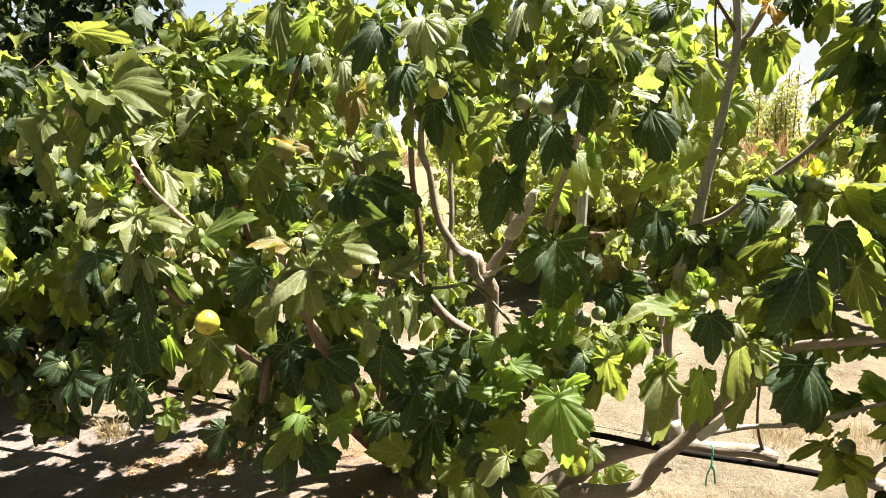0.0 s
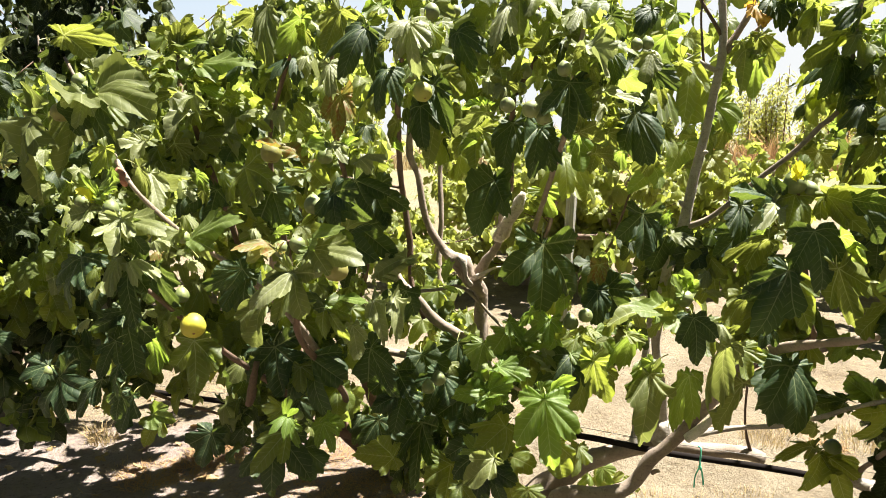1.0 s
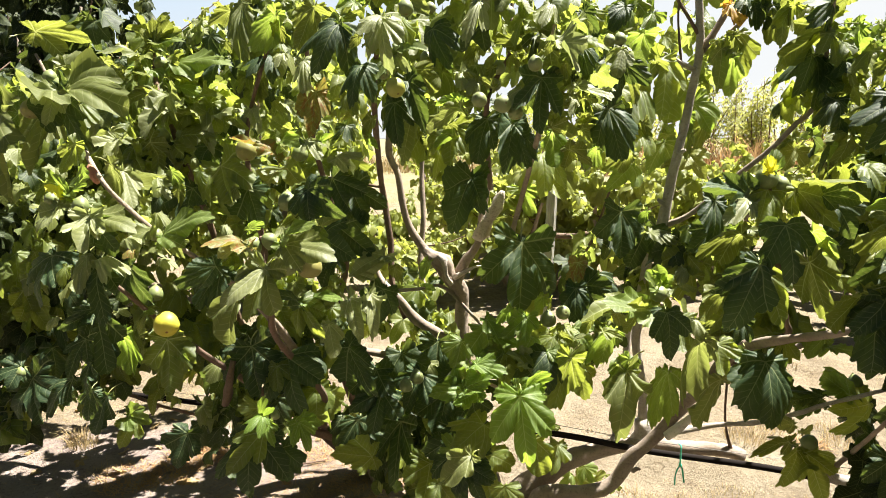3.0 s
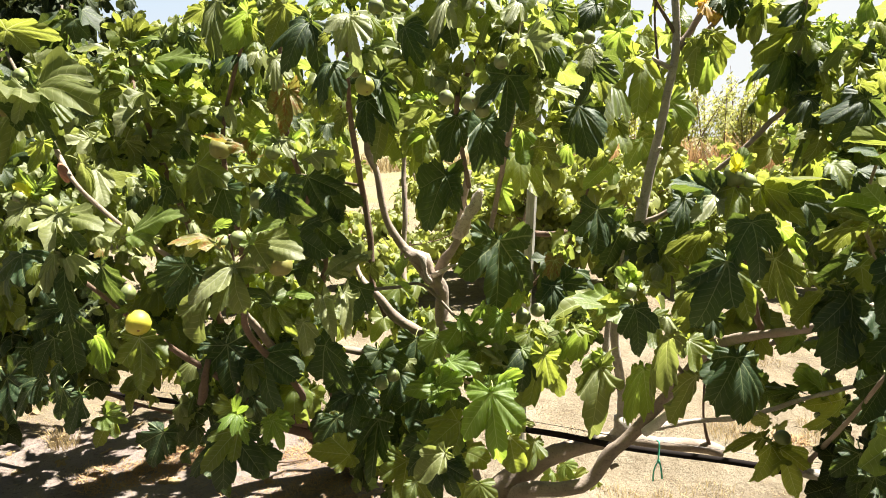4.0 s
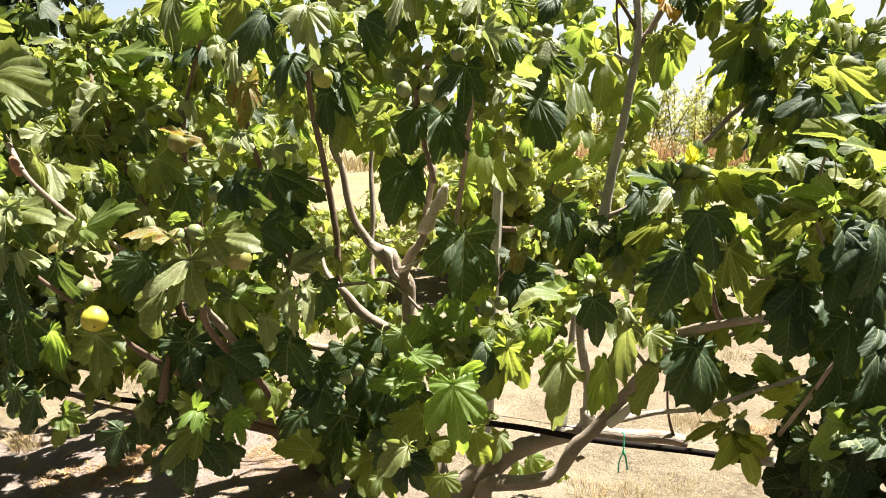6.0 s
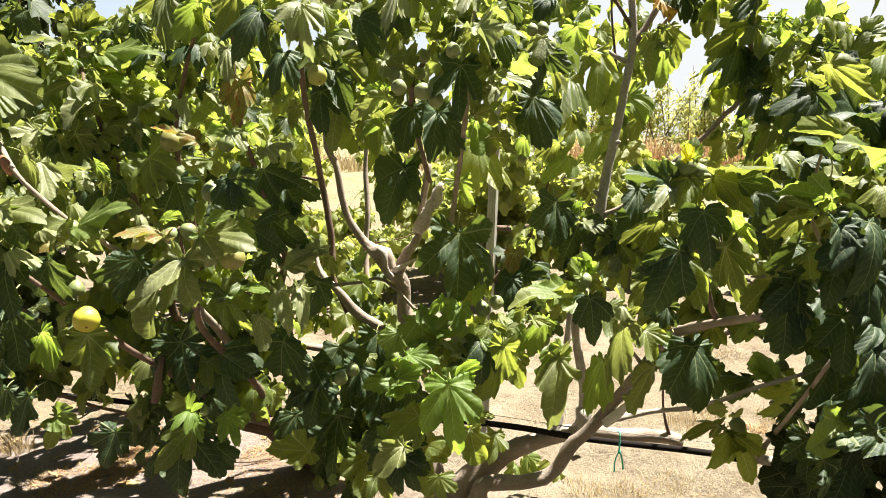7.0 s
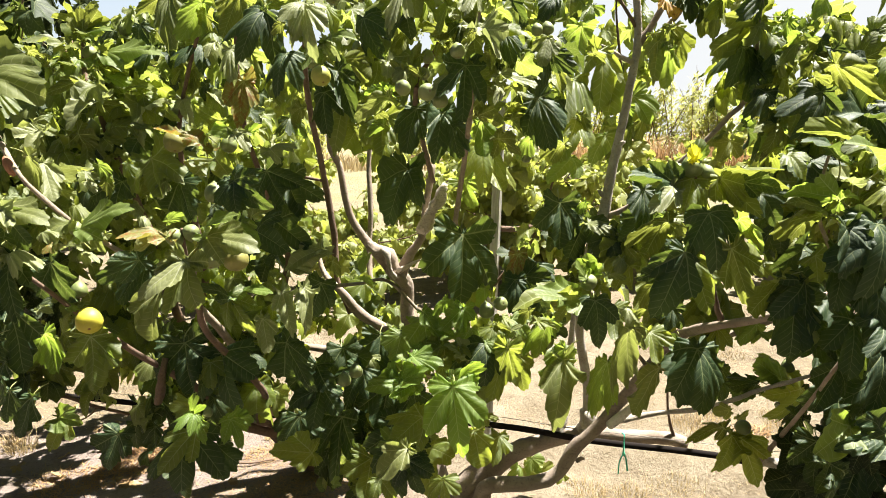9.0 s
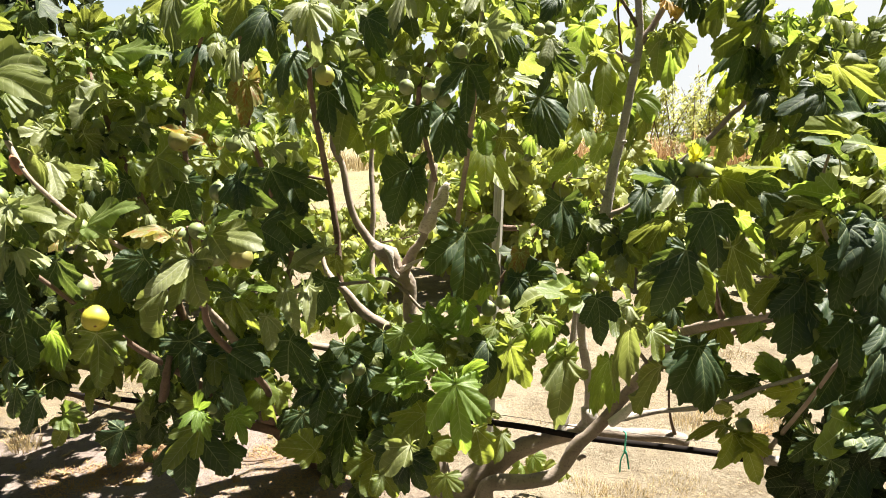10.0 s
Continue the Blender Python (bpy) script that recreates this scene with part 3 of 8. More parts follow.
tuft(2.15, 3.36, 154, 0.1, 0.08, M_RUST, seed=20, lean=1.3, lift=0.5)
tuft(0.84, 3.81, 48, 0.08, 0.03, seed=21)


def straw_cover(seed, x0, x1, y0, y1, n, height, label, mat=None):
    bm = bmesh.new()
    rnd = random.Random(seed)
    for _ in range(n):
        x, y = rnd.uniform(x0, x1), rnd.uniform(y0, y1)
        if noise.noise(Vector((x * 1.1, y * 1.1, 7))) > rnd.uniform(-0.35, 0.4):
            grass_blades(bm, rnd, x, y, 6, 0.07, height, 1.4, 0.0016, 0.16 + 0.25 * (rnd.random() < 0.12))
    ob = part("dry_grass", bm, mat or M_STRAW, smooth=False)
    return tagged(ob, label, "grass", kind="stuff")


straw_cover(5, -0.6, 3.4, 2.5, 4.8, 5200, 0.045, "short flattened dry straw on the soil")
straw_cover(6, -4.0, 5.0, 4.8, 9.5, 5200, 0.07, "thin dry grass between the rows")
straw_cover(7, -2.6, -0.3, 2.6, 4.2, 1900, 0.045, "sparse dry straw under the trees")


straw_cover(9, -2.3, -0.8, 3.65, 4.6, 1900, 0.05, "golden flattened straw beyond the pipe")
straw_cover(8, -1.8, 0.0, 2.5, 3.3, 2600, 0.06, "brown dry weeds matted on the soil", M_RUST)


def litter():
    """Curled fallen leaves and twigs below the row."""
    rnd = random.Random(12)
    mass = Mass()
    for _ in range(60):
        x, y = rnd.uniform(-2.4, 0.3), rnd.uniform(2.4, 4.2)
        a = rnd.uniform(0, math.tau)
        axis = Vector((math.cos(a), math.sin(a), rnd.uniform(-0.1, 0.35)))
        m = leaf_pose(Vector((x, y, ground_height(x, y) + 0.012)), axis, Vector((rnd.uniform(-.5, .5), rnd.uniform(-.5, .5), 1)), rnd.uniform(0.035, 0.07))
        mass.put(SMALL[rnd.choice((1, 3, 5))], m)
    ob = mass.done("leaf_litter", None, M_LITTER, "fallen brown curled fig leaves on the soil")
    ob["category"] = "leaf litter"


M_LITTER = leaf_material("fallen leaf", dark=(0.176, 0.104, 0.048), light=(0.320, 0.224, 0.104), glow=(0.320, 0.200, 0.064), per_object=False, vein=(0.4, 0.3, 0.16), through_light=0.2)
litter()

# ---- irrigation line, wire, tie, stake ----


def line_object(name, points, radius, mat, label, category, sides=10, step=0.04, knobby=0.0):
    bm = bmesh.new()
    tube(bm, smooth_line([(*p, radius) for p in points], step), sides, knobby)
    return tagged(part(name, bm, mat), label, category)


line_object("drip_pipe", [(-6.975, 4.45, 0.425), (-2.542, 3.457, 0.388), (-1.655, 3.259, 0.38), (-0.981, 3.086, 0.361), (-0.385, 2.924, 0.356), (0.038, 2.802, 0.38), (0.408, 2.685, 0.406), (0.664, 2.601, 0.406), (0.899, 2.526, 0.386), (1.057, 2.473, 0.381), (1.34, 2.375, 0.38), (1.609, 2.285, 0.367), (1.925, 2.169, 0.367), (6.988, 0.32, 0.374)], 0.013, M_PIPE, "black plastic irrigation pipe slung low along the row", "pipe", 12, 0.03, 0.03)
line_object("wire", [(-6.975, 4.47, 0.46), (-2.542, 3.477, 0.423), (-0.385, 2.944, 0.391), (0.408, 2.705, 0.441), (0.899, 2.546, 0.421), (1.34, 2.395, 0.415), (6.988, 0.34, 0.409)], 0.0013, M_WIRE, "thin steel wire that carries the pipe", "wire", 6, 0.1)
TIE = (1.066, 2.46, 0.385)
STAKE, STAKE_LEAN = (0.559, 2.838), (0.0415, 0.0573)
line_object("fallen_twig", [(-0.78, 3.156, 0.006), (-0.696, 3.181, 0.006), (-0.578, 3.164, 0.006), (-0.464, 3.2, 0.006)], 0.004, M_TWIG, "dry brown twig lying on the soil", "twig", 6, 0.03, 0.3)


def build_tie():
    tie = thing("plastic_tie", TIE, "green plastic tie knotted round the pipe", "tie")
    x, y, z = TIE
    for name, pts in (("loop", [(0, 0.02, 0.05), (0.004, -0.012, 0.045), (0.002, -0.018, 0.0), (0.004, -0.016, -0.035)]),
                      ("end", [(0.004, -0.016, -0.03), (-0.006, -0.022, -0.045), (-0.014, -0.02, -0.075), (-0.015, -0.02, -0.118)]),
                      ("end", [(0.004, -0.016, -0.03), (0.012, -0.02, -0.05), (0.017, -0.024, -0.08), (0.022, -0.02, -0.108)]),
                      ("knot", [(0.0, -0.014, -0.026), (0.004, -0.018, -0.032), (0.008, -0.016, -0.04)])):
        bm = bmesh.new()
        tube(bm, smooth_line([(*p, 0.005 if name == "knot" else 0.0032) for p in pts], 0.008), 6, 0.3, 3)
        bmesh.ops.scale(bm, vec=(1, 0.5, 1), verts=bm.verts, space=Matrix.Translation((0, 0.016, 0)))
        part(name, bm, M_TIE, tie)


build_tie()


def build_stake(x, y, height, across, lean):
    stake = bmesh.new()
    rings = []
    for i in range(30):
        z = -0.2 + (height + 0.2) * i / 29
        ring = []
        for k in range(8):
            a = (k + 0.5) / 8 * math.tau
            r = across / 2 * 1.12 * (1 + 0.05 * noise.noise(Vector((math.cos(a) * 3, math.sin(a) * 3, z * 4))))
            cx, cy = max(-0.92, min(0.92, math.cos(a))), max(-0.92, min(0.92, math.sin(a)))
            ring.append(stake.verts.new((cx * r + lean[0] * z, cy * r + lean[1] * z, z)))
        rings.append(ring)
    for a, b in zip(rings, rings[1:]):
        for k in range(8):
            stake.faces.new((a[k], a[(k + 1) % 8], b[(k + 1) % 8], b[k]))
    stake.faces.new(rings[-1])
    ob = part("wooden_stake", stake, M_POST, smooth=False)
    ob.location = (x, y, 0)
    return tagged(ob, "weathered grey wooden stake in the soil", "stake")


build_stake(STAKE[0], STAKE[1], 1.84, 0.042, STAKE_LEAN)


# ---- fig trees of the row ----
left_tree = thing("fig_tree", (-0.17, 3.05, 0), "fig tree with broad leaves, green and ripe yellow figs", "tree", "fig trees of the front row")
centre_tree = thing("fig_tree", (0.38, 2.62, 0), "several-stemmed fig tree with grey limbs and unripe figs", "tree", "fig trees of the front row")
right_tree = thing("fig_tree", (2.3, 2.05, 0), "fig tree with dense leaves over the path, shade put into their colour", "tree", "fig trees of the front row")


def under(ob, tree):
    ob.parent = tree
    ob.matrix_parent_inverse = Matrix.Translation(-tree.location)


MEDIUM = [leaf_geometry(s, 120 + i, 48, 4, d, 0.15 + 0.06 * i, 0.1, 0.3 * (i - 2)) for i, (s, d) in enumerate(
    [("five", 0.8), ("three", 1.2), ("broad", 1.0), ("deep", 1.1), ("three", 0.7), ("five", 1.4), ("broad", 1.4)])]
MEDIUM_MESHES = {}
MASSES = {}


def cluster(tree, centre, half, count, size, kind, hang):
    """Leaves scattered through one part of a crown, on short hidden shoots."""
    rnd = random.Random(int(abs(centre[0]) * 1000 + centre[2] * 77 + count))
    c, h = Vector(centre), Vector(half)
    count, done = int(count * 1.4), 0
    while done < count:
        q = Vector((rnd.uniform(-1, 1), rnd.uniform(-1, 1), rnd.uniform(-1, 1)))
        if sum(abs(v) ** 3 for v in q) > 1.15:
            continue
        start = c + Vector((q.x * h.x, q.y * h.y, q.z * h.z))
        if start.z < 0.12:
            done += 1
            continue
        up = Vector((rnd.uniform(-0.5, 0.5), rnd.uniform(-0.5, 0.3), 1.0)).normalized()
        for k in range(rnd.randint(3, 5)):
            at = start + up * (k * 0.035)
            m = random_leaf_pose(rnd, at, size * 0.8, None, hang)
            m.translation = m.translation + (m.to_3x3() @ Vector((0, 0.3, 0)))
            which = rnd.randrange(len(MEDIUM))
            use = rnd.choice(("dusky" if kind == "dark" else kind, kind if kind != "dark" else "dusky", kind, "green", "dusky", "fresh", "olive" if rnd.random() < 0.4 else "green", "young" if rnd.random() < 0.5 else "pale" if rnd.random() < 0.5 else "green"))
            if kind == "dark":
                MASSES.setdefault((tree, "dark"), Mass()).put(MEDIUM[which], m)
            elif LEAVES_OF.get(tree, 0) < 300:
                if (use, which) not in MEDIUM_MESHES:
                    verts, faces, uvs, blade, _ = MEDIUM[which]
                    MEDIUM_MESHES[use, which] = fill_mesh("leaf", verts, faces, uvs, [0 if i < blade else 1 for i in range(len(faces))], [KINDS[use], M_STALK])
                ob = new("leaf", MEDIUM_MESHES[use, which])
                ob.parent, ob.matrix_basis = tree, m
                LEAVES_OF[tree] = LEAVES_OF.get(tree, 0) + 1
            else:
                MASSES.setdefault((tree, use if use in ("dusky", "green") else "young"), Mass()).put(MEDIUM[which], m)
            done += 1


# Same shaded copy for massed leaves; crown shade is painted into the green.
M_SHADE_MASS = leaf_material("fig leaf blue green, shade in the colour, mass", dark=(0.008, 0.020, 0.008), light=(0.024, 0.042, 0.014), glow=(0.26, 0.35, 0.05), per_object=False, through_light=0.26, clear=0.4, rough=0.56, sheen=0.32)
# Lighter, yellower copy for massed leaves, with some sunlight in the colour.
M_YOUNG_LIT_MASS = leaf_material("fig leaf yellow green, sunlight in the colour, mass", dark=(0.090, 0.118, 0.020), light=(0.175, 0.192, 0.058), glow=(0.43, 0.52, 0.085), per_object=False)
# Near-black leaf copy: the deep shade of crowns is put into its colour.
M_DEEP_SHADE = leaf_material("leaf with deep shade in the colour", dark=(0.012, 0.020, 0.008), light=(0.028, 0.040, 0.014), glow=(0.14, 0.17, 0.04), per_object=False, through_light=0.2, clear=0.3, sheen=0.15)

# limbs of the tree in the middle of the row
branch(centre_tree, "trunk", [(0.36, 2.62, -0.03, 0.075), (0.33, 2.63, 0.15, 0.055), (0.261, 2.68, 0.432, 0.042), (0.219, 2.72, 0.687, 0.034), (0.208, 2.74, 0.883, 0.028), (0.206, 2.73, 1.009, 0.028), (0.167, 2.7, 1.072, 0.03)])
branch(centre_tree, "limb", [(0.182, 2.71, 1.038, 0.027), (0.121, 2.7, 1.109, 0.024), (0.038, 2.7, 1.21, 0.018), (-0.021, 2.7, 1.316, 0.015), (-0.058, 2.7, 1.512, 0.013), (-0.088, 2.69, 1.58, 0.013), (-0.074, 2.68, 1.757, 0.012), (-0.006, 2.64, 1.968, 0.01), (0.046, 2.6, 2.147, 0.008), (0.069, 2.6, 2.287, 0.005)])
branch(centre_tree, "limb", [(0.172, 2.71, 1.039, 0.03), (0.226, 2.69, 1.15, 0.02), (0.268, 2.68, 1.211, 0.016), (0.284, 2.67, 1.329, 0.014), (0.301, 2.66, 1.426, 0.013), (0.317, 2.66, 1.512, 0.011)])
branch(centre_tree, "stub", [(0.269, 2.65, 1.239, 0.018), (0.294, 2.62, 1.298, 0.025), (0.32, 2.6, 1.355, 0.024), (0.346, 2.59, 1.405, 0.02), (0.361, 2.59, 1.441, 0.008)], M_FLAKY, label="broken dead stub with pale flaking bark", knobby=0.95, sides=14)
branch(centre_tree, "knot", [(0.047, 2.69, 1.188, 0.016), (0.079, 2.68, 1.17, 0.024), (0.121, 2.67, 1.136, 0.031), (0.158, 2.67, 1.086, 0.031), (0.186, 2.68, 1.036, 0.024), (0.2, 2.69, 0.999, 0.024)], M_BARK, label="swollen knot of healed bark", knobby=0.9, sides=16)
branch(centre_tree, "scar", [(0.107, 2.64, 1.177, 0.008), (0.123, 2.63, 1.153, 0.011), (0.132, 2.624, 1.115, 0.012), (0.146, 2.624, 1.082, 0.011), (0.161, 2.63, 1.057, 0.006)], M_BARK_PALE, label="bare pale wood of a torn limb", knobby=1.2)
branch(centre_tree, "spur", [(0.171, 2.66, 1.083, 0.012), (0.213, 2.64, 1.106, 0.008), (0.249, 2.63, 1.126, 0.005), (0.281, 2.63, 1.135, 0.003)], M_FLAKY, knobby=0.8)
branch(centre_tree, "limb", [(0.214, 2.73, 0.734, 0.024), (0.13, 2.73, 0.806, 0.022), (0.023, 2.72, 0.878, 0.021), (-0.058, 2.7, 0.983, 0.017), (-0.103, 2.7, 1.032, 0.014), (-0.146, 2.75, 1.087, 0.01), (-0.167, 2.8, 1.195, 0.006)])
branch(centre_tree, "limb", [(-0.032, 2.76, 0.88, 0.012), (-0.087, 2.8, 1.021, 0.012), (-0.096, 2.82, 1.216, 0.014), (-0.127, 2.75, 1.486, 0.012), (-0.105, 2.2, 1.703, 0.01), (-0.084, 1.92, 1.821, 0.008), (-0.049, 1.72, 1.94, 0.005)], M_TWIG)
branch(centre_tree, "limb", [(0.215, 2.75, 0.676, 0.022), (0.042, 2.8, 0.688, 0.02), (-0.106, 2.8, 0.703, 0.018), (-0.303, 2.8, 0.74, 0.012)])
branch(centre_tree, "twig", [(-0.089, 2.66, 1.024, 0.008), (0.027, 2.67, 1.03, 0.007), (0.132, 2.68, 1.034, 0.007), (0.282, 2.64, 0.885, 0.006), (0.349, 2.6, 0.824, 0.005)])
branch(centre_tree, "limb", [(0.154, 2.78, 0.641, 0.016), (0.077, 3.1, 0.784, 0.016), (0.034, 3.3, 0.995, 0.015), (0.045, 3.35, 1.248, 0.013), (0.039, 3.4, 1.474, 0.012), (0.058, 3.4, 1.644, 0.01), (0.1, 3.4, 1.867, 0.008)])
branch(centre_tree, "limb", [(0.38, 2.62, -0.03, 0.07), (0.42, 2.61, 0.12, 0.058), (0.522, 2.6, 0.214, 0.05), (0.662, 2.58, 0.314, 0.042), (0.81, 2.6, 0.351, 0.034), (0.962, 2.62, 0.364, 0.036), (1.16, 2.62, 0.338, 0.03), (1.322, 2.62, 0.324, 0.03), (1.407, 2.6, 0.301, 0.026)], label="low horizontal limb with a sawn end")
branch(centre_tree, "limb", [(0.962, 2.62, 0.359, 0.028), (0.968, 2.61, 0.486, 0.022), (0.95, 2.605, 0.64, 0.02), (0.918, 2.6, 0.815, 0.019), (0.922, 2.58, 1.012, 0.019), (0.943, 2.56, 1.202, 0.02), (0.98, 2.54, 1.322, 0.021), (1.009, 2.55, 1.494, 0.019), (1.044, 2.56, 1.656, 0.017), (1.082, 2.58, 1.839, 0.016), (1.107, 2.6, 1.989, 0.016), (1.094, 2.6, 2.154, 0.014), (1.062, 2.6, 2.336, 0.012)], M_BARK_PALE)
branch(centre_tree, "limb", [(1.112, 2.6, 1.978, 0.014), (1.16, 2.6, 2.041, 0.013), (1.213, 2.6, 2.145, 0.012), (1.243, 2.6, 2.278, 0.008)])
branch(centre_tree, "twig", [(1.122, 2.6, 1.972, 0.011), (1.174, 2.575, 2.002, 0.01), (1.225, 2.55, 2.055, 0.009), (1.237, 2.5, 2.087, 0.006)])
branch(centre_tree, "twig", [(1.091, 2.59, 1.899, 0.01), (1.031, 2.56, 1.917, 0.009), (0.98, 2.53, 1.938, 0.007), (0.935, 2.5, 1.951, 0.006)], M_BARK_PALE)
branch(centre_tree, "twig", [(0.984, 2.54, 1.306, 0.013), (1.072, 2.5, 1.357, 0.01), (1.174, 2.42, 1.484, 0.009), (1.286, 2.36, 1.602, 0.009), (1.357, 2.33, 1.695, 0.009), (1.397, 2.3, 1.747, 0.009), (1.409, 2.28, 1.875, 0.007), (1.377, 2.22, 2.014, 0.007), (1.383, 2.2, 2.151, 0.005)])
branch(centre_tree, "twig", [(0.834, 2.6, 0.356, 0.024), (0.862, 2.62, 0.42, 0.02), (0.881, 2.66, 0.569, 0.018), (0.914, 2.7, 0.783, 0.014), (0.931, 2.72, 0.978, 0.009)], M_BARK_PALE)
branch(centre_tree, "twig", [(1.356, 2.61, 0.323, 0.009), (1.326, 2.6, 0.406, 0.006), (1.302, 2.583, 0.516, 0.005), (1.294, 2.567, 0.673, 0.005), (1.3, 2.55, 0.764, 0.004)], M_TWIG)
branch(centre_tree, "limb", [(0.42, 2.58, -0.03, 0.06), (0.5, 2.53, 0.08, 0.045), (0.512, 2.45, 0.232, 0.032), (0.694, 2.44, 0.243, 0.03), (0.798, 2.43, 0.29, 0.028), (0.855, 2.42, 0.393, 0.026), (0.936, 2.4, 0.485, 0.025), (1.035, 2.38, 0.621, 0.023), (1.09, 2.29, 0.769, 0.022), (1.103, 2.2, 0.872, 0.022), (1.067, 2, 0.991, 0.018), (1.043, 1.72, 1.105, 0.013), (1.064, 1.58, 1.16, 0.011), (1.105, 1.52, 1.197, 0.009), (1.214, 1.5, 1.251, 0.006)], label="low limb rising in a bend")
branch(centre_tree, "spur", [(0.869, 2.42, 0.342, 0.009), (0.886, 2.41, 0.359, 0.009), (0.894, 2.4, 0.359, 0.004)])
branch(centre_tree, "twig", [(1.203, 2.24, 0.878, 0.01), (1.342, 2.2, 0.92, 0.009), (1.449, 2.1, 1.004, 0.008), (1.52, 2, 1.099, 0.005)])
branch(centre_tree, "stub", [(0.975, 2.36, 0.515, 0.019), (1.015, 2.345, 0.560, 0.015), (1.05, 2.335, 0.60, 0.012), (1.085, 2.33, 0.645, 0.007), (1.098, 2.33, 0.668, 0.002)], M_BARE, label="torn stub with bare pale wood", knobby=0.6)
branch(centre_tree, "knot", [(0.945, 2.61, 0.352, 0.030), (0.955, 2.60, 0.385, 0.040), (0.965, 2.60, 0.425, 0.034), (0.962, 2.605, 0.48, 0.024)], M_BARK_PALE, label="wrinkled collar of grey bark", knobby=0.7, sides=16)
branch(centre_tree, "twig", [(0.987, 2.37, 0.529, 0.014), (1.142, 2.36, 0.558, 0.011), (1.301, 2.24, 0.63, 0.009), (1.41, 2.08, 0.761, 0.008), (1.51, 2, 0.833, 0.007), (1.591, 1.94, 0.893, 0.005)], M_BARK_PALE, knobby=0.45)
branch(centre_tree, "twig", [(0.565, 2.73, 0.98, 0.007), (0.648, 2.73, 1.082, 0.007), (0.73, 2.73, 1.174, 0.006), (0.782, 2.715, 1.32, 0.005), (0.834, 2.7, 1.508, 0.004)], M_TWIG)
branch(centre_tree, "twig", [(1.047, 2.6, 1.872, 0.005), (1.03, 2.6, 1.988, 0.005), (1.017, 2.6, 2.113, 0.004), (1.029, 2.6, 2.215, 0.004)], M_TWIG)
branch(centre_tree, "twig", [(1.101, 2.6, 2.03, 0.008), (1.058, 2.6, 2.092, 0.007), (1.015, 2.6, 2.154, 0.006), (0.986, 2.6, 2.215, 0.005)], M_TWIG)
branch(centre_tree, "twig", [(0.313, 2.6, 1.449, 0.01), (0.243, 2, 1.615, 0.008), (0.212, 1.72, 1.714, 0.007), (0.226, 1.72, 1.777, 0.006), (0.275, 1.75, 1.864, 0.006), (0.277, 1.765, 1.95, 0.005), (0.288, 1.78, 2.036, 0.004)], M_TWIG)
branch(centre_tree, "twig", [(0.393, 2.6, 1.246, 0.01), (0.367, 2, 1.547, 0.008), (0.347, 1.66, 1.705, 0.007), (0.339, 1.57, 1.818, 0.006), (0.351, 1.55, 1.903, 0.005)], M_SHOOT)
branch(centre_tree, "twig", [(1.149, 2.3, 0.819, 0.012), (1.161, 1.95, 1.035, 0.01), (1.108, 1.85, 1.119, 0.009), (1.013, 1.72, 1.253, 0.008), (0.936, 1.64, 1.42, 0.007), (0.904, 1.62, 1.551, 0.006)], M_TWIG)
branch(centre_tree, "twig", [(1.109, 2.33, 0.755, 0.008), (0.899, 2, 0.967, 0.006), (0.712, 1.72, 1.129, 0.005), (0.666, 1.65, 1.227, 0.005)], M_SHOOT)
branch(centre_tree, "twig", [(0.28, 2.6, 0.329, 0.008), (0.296, 2.2, 0.617, 0.007), (0.312, 1.95, 0.847, 0.006), (0.238, 1.9, 0.923, 0.005)], M_SHOOT)
# limbs of the tree on its left
branch(left_tree, "limb", [(-0.17, 3.02, -0.03, 0.035), (-0.3, 2.92, 0.3, 0.03), (-0.53, 2.72, 0.62, 0.022), (-0.435, 2.5, 0.776, 0.016), (-0.461, 2.15, 1.058, 0.013), (-0.53, 1.85, 1.274, 0.008), (-0.644, 1.75, 1.401, 0.006), (-0.731, 1.755, 1.477, 0.006), (-0.782, 1.76, 1.533, 0.006), (-0.862, 1.85, 1.598, 0.008), (-0.933, 1.9, 1.705, 0.007), (-0.975, 1.92, 1.789, 0.005), (-1.03, 1.95, 1.882, 0.004)], M_SHOOT)
branch(left_tree, "limb", [(-0.22, 2.98, 0.2, 0.03), (-0.52, 2.66, 0.45, 0.018), (-0.518, 2.3, 0.72, 0.013), (-0.616, 1.95, 1.001, 0.009), (-0.696, 1.83, 1.143, 0.007), (-0.748, 1.79, 1.218, 0.006), (-0.786, 1.75, 1.278, 0.005)], M_TWIG)
branch(left_tree, "stub", [(-0.58, 2, 0.814, 0.01), (-0.568, 2, 0.863, 0.013), (-0.561, 2, 0.904, 0.011), (-0.553, 2.02, 0.956, 0.009)], M_TWIG, label="bare reddish stub", knobby=0.8)
branch(left_tree, "limb", [(-0.23, 2.98, 0.25, 0.03), (-0.44, 2.66, 0.47, 0.018), (-0.315, 2.3, 0.716, 0.012), (-0.381, 1.9, 1.058, 0.01), (-0.35, 1.7, 1.213, 0.009), (-0.337, 1.6, 1.31, 0.007), (-0.333, 1.56, 1.387, 0.006), (-0.33, 1.55, 1.423, 0.004)], M_TWIG)
branch(left_tree, "limb", [(-0.22, 3.1, -0.03, 0.035), (-0.72, 2.98, 0.6, 0.025), (-0.78, 2.65, 1.225, 0.013), (-0.799, 2.48, 1.485, 0.011), (-0.823, 2.44, 1.589, 0.01), (-0.848, 2.42, 1.718, 0.009), (-0.909, 2.48, 1.848, 0.008), (-0.931, 2.55, 2.013, 0.004)], M_TWIG)
